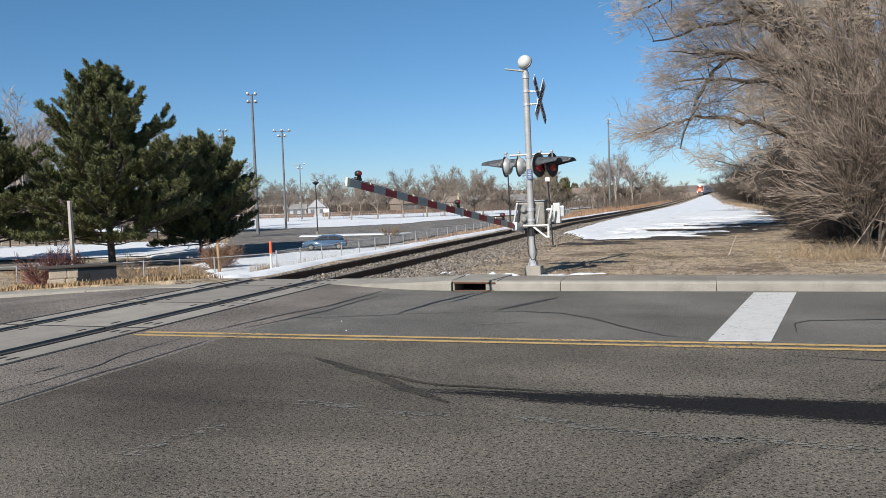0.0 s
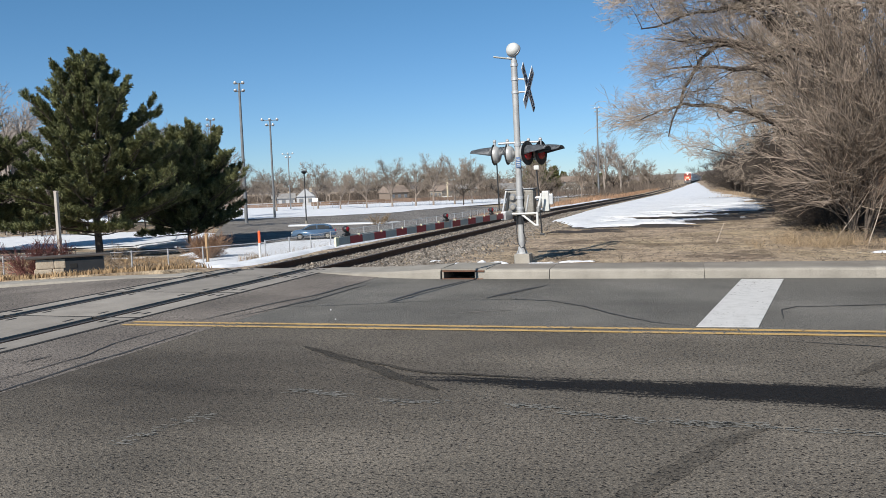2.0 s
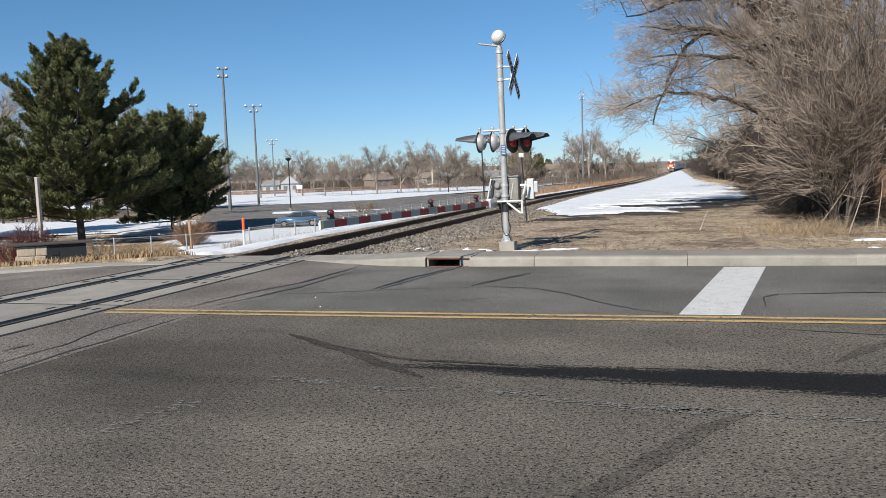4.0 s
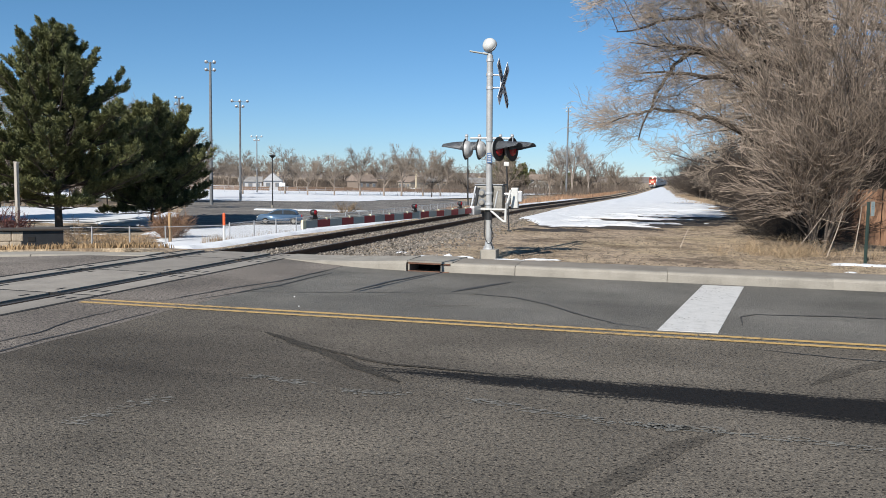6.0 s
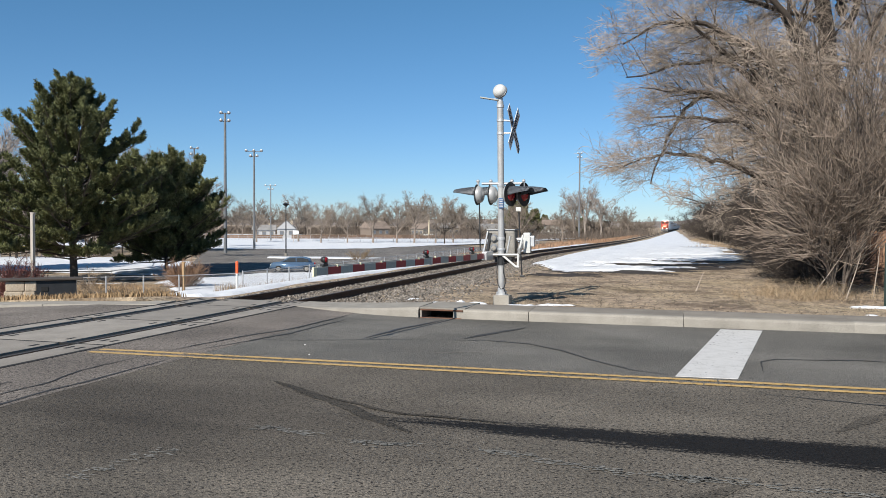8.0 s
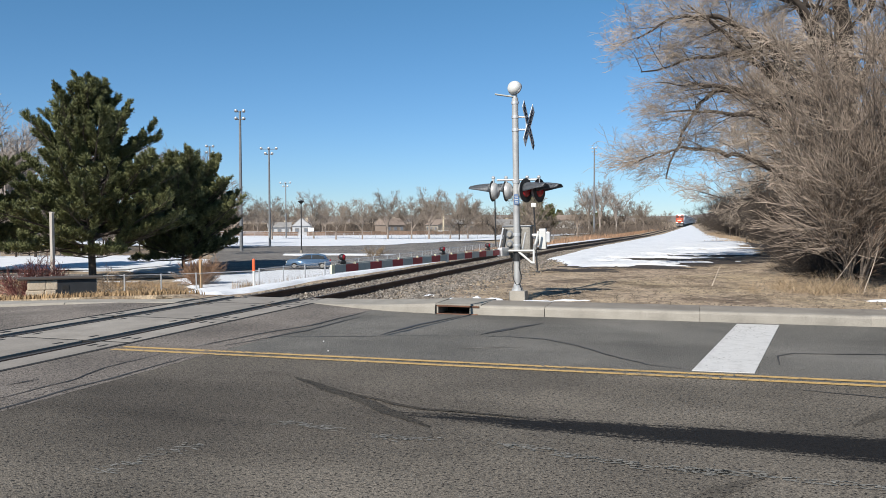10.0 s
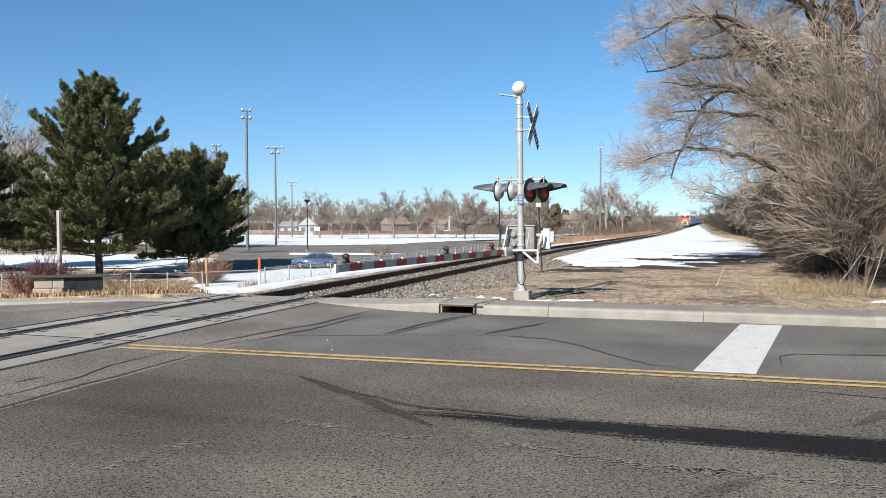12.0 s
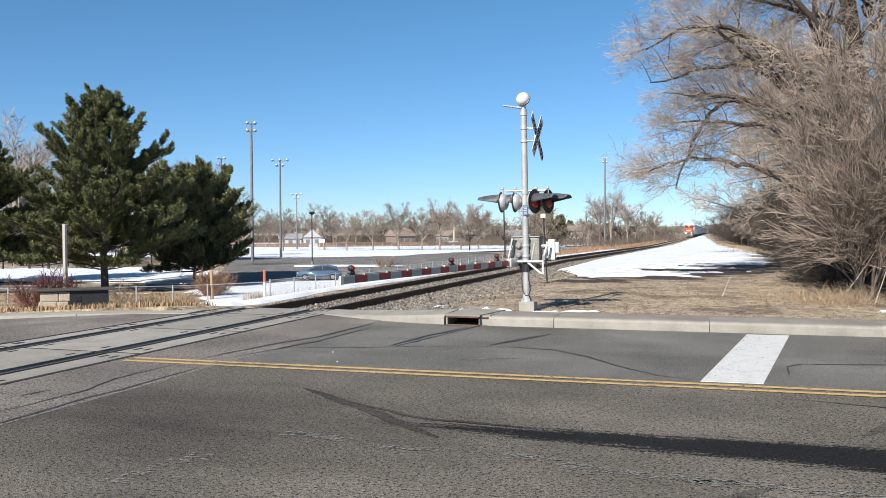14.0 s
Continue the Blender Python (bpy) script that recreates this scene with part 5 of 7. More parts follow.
def clump_limbs(rg):
    """Few grey trunks at the foot, then a wide spray of stems from knee height up."""
    out = []
    for k in range(8):
        a = k * 1.3
        out.append(((0.10 * math.cos(a), 0.10 * math.sin(a), -0.1), Vector((0.16 * math.cos(a), 0.16 * math.sin(a), 1)), 2.9, 0.036, 0.02))
    for k in range(26):
        a, tl = rg.uniform(0, 6.283), radians(rg.uniform(4, 31))
        out.append(((0.16 * math.cos(a), 0.16 * math.sin(a), rg.uniform(0.5, 1.5)), Vector((math.cos(a) * math.sin(tl), math.sin(a) * math.sin(tl), math.cos(tl))), rg.uniform(2.6, 4.7), rg.uniform(0.012, 0.022), 0.02))
    for k in range(9):
        d = LEFT * rg.uniform(0.5, 1.0) + Vector((rg.uniform(-0.4, 0.4), rg.uniform(-0.5, 0.3), rg.uniform(0.15, 0.8)))
        out.append(((0.0, 0.0, rg.uniform(0.5, 1.3)), d, rg.uniform(0.7, 1.3), rg.uniform(0.009, 0.013), -0.03))
    return out


bare_tree("shrub", pose(3.12, 19.3, 0.1), "tall leafless multi-stemmed shrub with pale grey stems", clump_limbs(rng), BRUSH_SPEC, 21, None, M_SHRUBBARK, M_TWIGDARK, category="shrub", thin=0.0054)
THIN_SPEC = [(11, 0.7, 1.7, 15, 50, 0.2, 0.02, 0.5, 4, 0.05), (7, 0.35, 0.9, 15, 55, 0.2, 0.02, 0.6, 3, 0.08), (3, 0.2, 0.5, 15, 45, 0.18, 0.04, 0.7, 2, 0.15)]
brush = bare_tree("shrub", pose(5.4, 28.0, -0.1), "dense tangle of leafless grey-brown brush", fan(rng, 30, 2.0, 4.2, 0.022, 5, 58, 0.9), THIN_SPEC, 22, None, M_SHADEBRUSH, M_SHADEBRUSH, "brush along the verge", "shrub")
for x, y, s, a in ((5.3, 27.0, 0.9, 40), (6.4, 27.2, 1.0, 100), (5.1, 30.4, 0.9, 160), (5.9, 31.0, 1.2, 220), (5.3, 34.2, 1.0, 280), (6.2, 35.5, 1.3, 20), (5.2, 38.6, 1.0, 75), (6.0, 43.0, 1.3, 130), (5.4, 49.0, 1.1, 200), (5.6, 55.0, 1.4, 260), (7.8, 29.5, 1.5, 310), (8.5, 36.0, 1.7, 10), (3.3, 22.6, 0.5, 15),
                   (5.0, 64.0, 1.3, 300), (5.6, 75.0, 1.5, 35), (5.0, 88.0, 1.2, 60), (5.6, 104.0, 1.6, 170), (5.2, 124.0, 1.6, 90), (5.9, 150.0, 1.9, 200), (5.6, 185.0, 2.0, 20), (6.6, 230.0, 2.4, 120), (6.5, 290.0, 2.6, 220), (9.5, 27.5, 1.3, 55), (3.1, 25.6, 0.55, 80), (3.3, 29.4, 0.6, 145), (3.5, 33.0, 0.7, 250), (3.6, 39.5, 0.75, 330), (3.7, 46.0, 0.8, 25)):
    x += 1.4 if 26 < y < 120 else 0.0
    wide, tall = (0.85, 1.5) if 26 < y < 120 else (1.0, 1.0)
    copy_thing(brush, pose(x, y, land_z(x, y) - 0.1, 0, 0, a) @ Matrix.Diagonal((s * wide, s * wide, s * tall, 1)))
# loose fallen sticks leaning at the shrub's foot
for a, b, r in (((2.5, 18.6, 0.12), (3.4, 19.0, 1.15), 0.013), ((3.05, 18.0, 0.1), (3.4, 18.6, 1.0), 0.012), ((0.2, 19.0, 0.12), (0.35, 19.1, 0.55), 0.014), ((3.75, 19.0, 0.1), (3.85, 19.2, 1.2), 0.014)):
    w = Wood()
    w.limb(path(random.Random(int(a[0] * 10)), Vector(a), Vector(b) - Vector(a), (Vector(b) - Vector(a)).length, 5, 0.05, 0), r, r * 0.5, 6)
    tagged(link_mesh("fallen_branch", w.mesh("fallen_branch"), M_TWIG), "pale broken branch leaning on the brush", "branch", "fallen branches")


def grass(name, spots, blade, height, mat, label, seed, lean=0.5, category="grass"):
    """Tufts of thin tapering blades: rows of (x, y, radius, number of blades)."""
    rg = random.Random(seed)
    V, Fc = [], []
    for x, y, rad, n in spots:
        for _ in range(n):
            a, q = rg.uniform(0, 6.283), rg.random() ** 0.6 * rad
            px, py = x + q * math.cos(a), y + q * math.sin(a)
            z = land_z(px, py) - 0.02
            h = rg.uniform(*height)
            b = rg.uniform(0, 6.283)
            dx, dy = math.cos(b) * h * lean * rg.random(), math.sin(b) * h * lean * rg.random()
            c = rg.uniform(0, 6.283)
            wx, wy = math.cos(c) * blade / 2, math.sin(c) * blade / 2
            k = len(V)
            V += [(px - wx, py - wy, z), (px + wx, py + wy, z), (px + dx * 0.45 + wx * 0.7, py + dy * 0.45 + wy * 0.7, z + h * 0.6), (px + dx * 0.45 - wx * 0.7, py + dy * 0.45 - wy * 0.7, z + h * 0.6), (px + dx, py + dy, z + h * 0.92)]
            Fc += [(k, k + 1, k + 2, k + 3), (k + 3, k + 2, k + 4)]
    return tagged(sheet(name, V, Fc, mat), label, category, kind="stuff")


rg = random.Random(9)
grass("dry_grass", [(2.3 + rg.gauss(0, 0.35), 18.1 + rg.gauss(0, 0.35), 0.25, 70) for _ in range(9)] + [(rg.uniform(1.4, 6.0), rg.uniform(16.6, 19.4), 0.35, 24) for _ in range(60)], 0.008, (0.02, 0.14), M_DRYGRASS, "clumps of dry straw-coloured grass at the shrub's foot", 1, 2.2)
grass("grass_clump", [(2.4 + rg.gauss(0, 0.6), 18.5 + rg.gauss(0, 0.6), 0.22, 34) for _ in range(46)], 0.006, (0.05, 0.46), M_CLUMP, "tangled clump of orange straw grass by the shrub", 8, 2.6)
grass("low_grass", [(rg.uniform(-3.0, 6.5), WALK_BACK + 0.2 + 9 * rg.random() ** 1.3, 0.4, 22) for _ in range(700)], 0.009, (0.012, 0.045), M_DRYGRASS, "flattened dead grass and litter on the bare verge", 2, 4.5)
grass("verge_grass", [(rg.uniform(1.0, 3.6), rg.uniform(60, 150), 1.0, 30) for _ in range(90)], 0.04, (0.08, 0.28), M_DRYGRASS, "pale dry grass along the far verge", 3)
grass("weeds", [(rg.uniform(-27, -12.5), 70 + 170 * rg.random(), 1.6, 60) for _ in range(320)], 0.07, (0.25, 0.8), M_WEED, "rust-brown dry weeds on the railway bank", 4)
grass("far_scrub", [(-rg.uniform(0.05, 0.36) * y, y, 5.0, 80) for y in (rg.uniform(200, 620) for _ in range(640))], 0.08, (0.5, 3.0), M_SCRUB, "thicket of bare brown scrub beyond the field", 17, 1.3, "scrub")
grass("town_scrub", [(-rg.uniform(0.30, 0.66) * y, y, 5.0, 80) for y in (rg.uniform(266, 400) for _ in range(460))], 0.08, (0.6, 3.4), M_SCRUB, "brown bare hedges and scrub behind the far houses", 18, 1.3, "scrub")
grass("track_weeds", [(rg.uniform(-19, -13.0), 66 + 190 * rg.random() ** 1.3, 1.3, 60) for _ in range(380)], 0.035, (0.12, 0.6), M_WEED, "dry brown weeds beside the far track", 7, 1.4)
grass("bank_grass", [(-q * y, y, 0.8, 46) for q, y in ((rg.uniform(0.72, 1.05), 15.2 + 31 * rg.random() ** 1.1) for _ in range(1000))], 0.035, (0.06, 0.22), M_BANKGRASS, "tan dead grass on the slope below the pavement", 5)
grass("bank_weeds", [(-18.3 + rg.gauss(0, 0.3), 30.6 + rg.gauss(0, 0.4), 0.25, 40) for _ in range(3)] + [(-26.2 + rg.gauss(0, 0.3), rg.uniform(42, 110), 0.5, 20) for _ in range(28)], 0.02, (0.2, 0.6), M_DRYGRASS, "dry weeds along the wire fence", 6)


# ---------------------------------------------------------------- pines
def needle_brush(rg, count):
    """One shoot, a bottle brush of needles along +z and 1 m long: rows of four corners."""
    out = []
    for k in range(count):
        a = k * 2.4 + rg.uniform(-0.3, 0.3)
        z = (k + rg.random()) / count
        op = radians(rg.uniform(38, 68)) * (1.0 - 0.45 * z)
        nd = Vector((math.cos(a) * math.sin(op), math.sin(a) * math.sin(op), math.cos(op)))
        q = Vector((0, 0, z * 0.8)) + nd * 0.03
        e = q + nd * rg.uniform(0.42, 0.62) * (1.0 - 0.25 * z)
        side = nd.cross(Vector((rg.uniform(-1, 1), rg.uniform(-1, 1), rg.uniform(-1, 1)))).normalized() * 0.085
        out += [q - side * 0.6, q + side * 0.6, e + side * 0.55, e - side * 0.55]
    return np.array([tuple(v) for v in out])


def pine(name, m, label, height, spread, top_round, seed, mat, group="", dense=3.0, size=1.0, low=0.12):
    rg = random.Random(seed)
    t = thing(name, m, label, "pine tree", group)
    w = Wood()
    w.limb(path(rg, Vector((0, 0, -0.3)), Vector((0, 0, 1)), height * 0.97, 8, 0.02, 0.05), height * 0.021, 0.04, 9)
    boughs = []
    z = height * low
    while z < height * 0.97:
        f = (z / height - low) / (1 - low)
        reach = spread * ((1.0 - 0.92 * f ** 1.2) * rg.uniform(0.84, 1.10) if not top_round else math.sqrt(max(0.02, 1 - (f * 1.0) ** 2.2))) * (0.78 + 0.22 * min(1, f * 5))
        n = rg.randint(4, 6)
        off = rg.uniform(0, 6.283)
        for i in range(n):
            a = off + i * 6.283 / n + rg.uniform(-0.25, 0.25)
            L = reach * rg.uniform(0.66, 1.08) + 0.25
            rise = (0.14 if top_round else 0.02) + 0.95 * f + rg.uniform(-0.12, 0.15)
            d = Vector((math.cos(a), math.sin(a), rise))
            pts = path(rg, Vector((0, 0, z + rg.uniform(-0.2, 0.2))), d, L, 6, 0.12, 0.035 + 0.08 * f)
            w.limb(pts, 0.02 + 0.012 * L, 0.012, 5)
            boughs.append((pts, L))
        z += height * rg.uniform(0.035, 0.055)
    shoots = []
    up = Vector((0, 0, 1))
    for pts, L in boughs:
        n = 3 + int(L * dense)
        for c in range(n):
            s = (0.16 + 0.84 * (c + rg.random()) / n)
            f = min(s * (len(pts) - 1), len(pts) - 1.001)
            i = int(f)
            p = pts[i].lerp(pts[i + 1], f - i)
            d = (pts[i + 1] - pts[i]).normalized()
            side = d.cross(up).normalized() * rg.choice((-1, 1))
            bd = (d * rg.uniform(0.4, 0.9) + side * rg.uniform(0.2, 1.0) + up * rg.uniform(-0.05, 0.45)).normalized()
            bl = (0.55 + 0.25 * L * (1.05 - s)) * rg.uniform(0.6, 1.15)
            q = path(rg, p, bd, bl, 3, 0.14, 0.10)
            w.limb(q, 0.014, 0.008, 3)
            k = 3 + int(bl * 3.6)
            for j in range(k):
                e = (0.3 + 0.7 * (j + 1) / k) * 3
                jj = min(int(e), 2)
                r = q[jj].lerp(q[jj + 1], min(e - jj, 1.0))
                o = Vector((rg.gauss(0, 0.30), rg.gauss(0, 0.30), rg.gauss(0, 0.12)))
                shoots.append((r, bd * 0.55 + up * rg.uniform(0.45, 1.1) + o, rg.uniform(0.32, 0.56) * size))
    for k in range(14):
        shoots.append((Vector((rg.gauss(0, 0.12), rg.gauss(0, 0.12), height * rg.uniform(0.90, 0.985))), Vector((rg.gauss(0, 0.35), rg.gauss(0, 0.35), 1)), 0.5 * size))
    link_mesh("trunk", w.mesh("trunk"), M_PINEBARK, t, smooth=True)
    kinds = [needle_brush(rg, 22) for _ in range(5)]
    rows = []
    for p, d, length in shoots:
        d = d.normalized()
        u = (Matrix.Rotation(rg.uniform(0, 6.283), 3, d) @ d.orthogonal()).normalized()
        v = d.cross(u)
        rows.append(rg.choice(kinds) @ (np.array((tuple(u), tuple(v), tuple(d))) * length) + np.array(tuple(p)))
    V = np.concatenate(rows)
    me = bpy.data.meshes.new("needles")
    me.from_pydata(V.tolist(), [], np.arange(len(V)).reshape(-1, 4).tolist())
    me.update()
    link_mesh("needles", me, mat, t, "dense dark green needle clumps")
    return t


pine("pine_tree", pose(-41.4, 47.9, -2.7), "tall dark green pine with an uneven pointed crown", 13.5, 8.2, False, 31, M_NEEDLE, dense=3.0, low=0.13)
pine("pine_tree", pose(-42.0, 59.4, -2.7), "broad dark green pine with a rounded crown", 6.9, 6.8, True, 34, M_NEEDLE2, dense=3.6, low=0.14)
pine("pine_tree", pose(-56.2, 50.8, -2.7), "dark green pine beside the road", 11.5, 7.4, False, 33, M_NEEDLE, dense=3.2, low=0.16)


# ---------------------------------------------------------------- fences and posts
def wire_fence(name, pts, spacing, height, label):
    """Low chain-link fence: posts, top rail and a mesh of crossing wires."""
    f = thing(name, Matrix(), label, "fence")
    posts = []
    for (x0, y0), (x1, y1) in zip(pts, pts[1:]):
        n = max(1, round(math.hypot(x1 - x0, y1 - y0) / spacing))
        posts += [(x0 + (x1 - x0) * i / n, y0 + (y1 - y0) * i / n) for i in range(n)]
    posts.append(pts[-1])
    first = part("post", rod(rod(B(), (0, 0, -0.3), (0, 0, height + 0.03), 0.045, seg=8), (0, 0, height + 0.03), (0, 0, height + 0.07), 0.05, 0.015, seg=8), M_CHAIN, f)
    first.matrix_basis = pose(*posts[0], land_z(*posts[0]))
    for p in posts[1:]:
        o = new("post", first.data)
        o.parent = f
        o.matrix_basis = pose(*p, land_z(*p), random.uniform(-1, 1), random.uniform(-1, 1), 0)
    rail, wires = B(), Wood()
    for a, b in zip(posts, posts[1:]):
        za, zb = land_z(*a), land_z(*b)
        rod(rail, (*a, za + height), (*b, zb + height), 0.021, seg=6)
        d = math.hypot(b[0] - a[0], b[1] - a[1])
        k = int(d / 0.16)
        for i in range(k):
            for s in (0, 1):
                u0, u1 = i / k, min(1, max(0, i / k + (height / d if s == 0 else -height / d)))
                t = abs(u1 - u0) * d / height
                if t < 0.05:
                    continue
                p0 = Vector((a[0] + (b[0] - a[0]) * u0, a[1] + (b[1] - a[1]) * u0, za + (zb - za) * u0 + 0.03))
                p1 = Vector((a[0] + (b[0] - a[0]) * u1, a[1] + (b[1] - a[1]) * u1, za + (zb - za) * u1 + 0.03 + t * (height - 0.05)))
                wires.limb([p0, p1], 0.004, 0.004, 3)
    part("top_rail", rail, M_CHAIN, f)
    w = link_mesh("wire_mesh", wires.mesh("wire_mesh"), M_CHAIN, f, "galvanised diamond wire mesh")
    tagged(w, kind="stuff")
    return f


wire_fence("wire_fence", [(-26.3, 45.0), (-26.0, 150.0)], 3.05, 1.1, "low chain-link fence along the foot of the railway bank")
wire_fence("wire_fence", [(-40.5, 35.5), (-32.0, 39.6), (-29.2, 42.6), (-26.3, 45.0)], 2.6, 1.0, "low chain-link fence on the slope behind the pavement")
field_guard = wire_fence("wire_fence", [(-120.0, 78.0), (-66.0, 78.0)], 3.05, 1.2, "chain-link fence with a yellow top guard before the snowy field")
w = B()
box(w, (-93.0, 78.0, LOW + 1.24), (54.0, 0.12, 0.14), 0.04)
part("top_guard", w, paint("yellow plastic guard", (0.62, 0.40, 0.06), 0.5), field_guard, "yellow plastic guard along the top")
wire_fence("wire_fence", [(-150.0, 172.0), (-40.0, 162.0)], 4.0, 1.1, "chain-link fence along the playing field")


def simple_post(name, x, y, z, h, w, mat, label, category="post", cap=True):
    t = thing(name, pose(x, y, z), label, category)
    part("shaft", box(B(), (0, 0, h / 2 - 0.2), (w, w, h + 0.4), 0.012), mat, t)
    if cap:
        part("cap", box(B(), (0.02, 0, h + 0.02), (w * 1.5, w * 1.15, 0.05), 0.01, ry=6), mat, t)
    return t


simple_post("wooden_post", -33.3, 35.5, LOW, 4.62, 0.17, M_WOODPOST, "tall grey weathered square post")
simple_post("fence_post", -29.1, 42.9, LOW, 1.75, 0.15, M_BROWNPOST, "brown wooden post in the wire fence")


def marker_post():
    x, y = -17.2, 29.0
    t = thing("marker_post", pose(x, y, land_z(x, y)), "white fibreglass marker post with an orange top", "marker post")
    part("shaft", rod(B(), (0, 0, -0.2), (0, 0, 0.74), 0.05, seg=14), M_WHITEP, t)
    bm = B()
    lathe(bm, [(0.055, 0.72), (0.055, 1.17), (0.04, 1.21), (0.0, 1.22)], Matrix(), 14)
    part("sleeve", bm, M_ORANGE, t, "orange-red plastic sleeve")


marker_post()


def culvert_box():
    t = thing("utility_vault", pose(-15.65, 16.95, -0.40, 0, 0, 40), "low stone and dark metal utility vault with a flat lid", "utility vault")
    for k, w in ((0, 0.42), (1, 0.26)):
        for j in range(2):
            part("stone_block", box(B(), (-0.58 + 0.345 * k + 0.04 * j, 0, 0.13 + 0.245 * j), (w, 0.6, 0.243), 0.025), M_STONE, t)
    part("metal_body", box(B(), (0.34, 0, 0.26), (1.0, 0.58, 0.50), 0.015), M_BLACKMET, t, "dark metal side panel")
    part("hatch", box(B(), (0.12, -0.295, 0.3), (0.16, 0.012, 0.12), 0.004), M_DARK, t)
    part("lid", box(B(), (0.02, 0, 0.535), (1.95, 0.72, 0.045), 0.01), M_TIE, t, "dark weathered flat lid")


culvert_box()


def board_fence():
    """Red-brown privacy fence beside the verge, board by board."""
    f = thing("board_fence", pose(3.75, 24.9, -0.40, 0, 0, -3), "weathered red-brown wooden board fence", "fence")
    for z in (0.4, 1.5):
        part("fence_rail", box(B(), (6, 0.035, z), (12, 0.04, 0.09), 0.005), M_FENCEWOOD, f)
    board = part("board", box(B(), (0, 0, 0.93), (0.136, 0.018, 1.86), 0.004), M_FENCEWOOD, f)
    for i in range(1, 84):
        b = new("board", board.data)
        b.parent = f
        b.matrix_basis = pose(i * 0.143, random.uniform(-0.004, 0.004), random.uniform(-0.05, 0.03), 0, random.uniform(-0.6, 0.6), 0)


board_fence()


def sign_post():
    t = thing("sign_post", pose(3.52, 16.85, 0.08), "dark green steel post with a small pale plate", "sign post")
    part("channel", box(box(B(), (0, 0, 0.52), (0.055, 0.012, 1.34), 0.003), (0.02, -0.012, 0.52), (0.012, 0.03, 1.34), 0.003), paint("dark green enamel", (0.008, 0.024, 0.018), 0.5), t)
    pl = part("plate", box(B(), (0.07, -0.035, 1.06), (0.10, 0.006, 0.27), 0.004, rz=42), paint("pale plate", (0.22, 0.27, 0.27), 0.5), t, "pale blue-white notice plate")
    for k in range(3):
        part("print_bar", box(B(), (0.068, -0.041, 1.15 - 0.045 * k), (0.05, 0.003, 0.010), rz=42), M_GREYHOOD, pl)


sign_post()


# red-stemmed and tan bushes beside the slope
def bush(name, x, y, s, mat, label, seed, n=16):
    rg = random.Random(seed)
    spec = [(9, 0.35, 0.8, 12, 45, 0.15, 0.04, 0.55, 3, 0.1), (5, 0.15, 0.4, 15, 45, 0.16, 0.04, 0.7, 2, 0.1)]
    bare_tree(name, pose(x, y, land_z(x, y)) @ Matrix.Diagonal((s, s, s, 1)), label, fan(rg, n, 0.8, 1.5, 0.018, 5, 50, 0.4), spec, seed, None, mat, mat, category="bush")


bush("bush", -17.2, 17.6, 0.85, M_REDTWIG, "small leafless bush with red-brown stems", 41, 38)
bush("bush", -30.6, 45.2, 1.25, M_WEED, "dense tan leafless bush beside the wire fence", 42, 60)
bush("bush", -33.9, 82.4, 1.05, M_DRYGRASS, "pale tan leafless bush by the parking lot", 43, 20)
bush("bush", -33.6, 40.5, 1.0, M_DRYGRASS, "low dry bush on the slope", 44, 12)


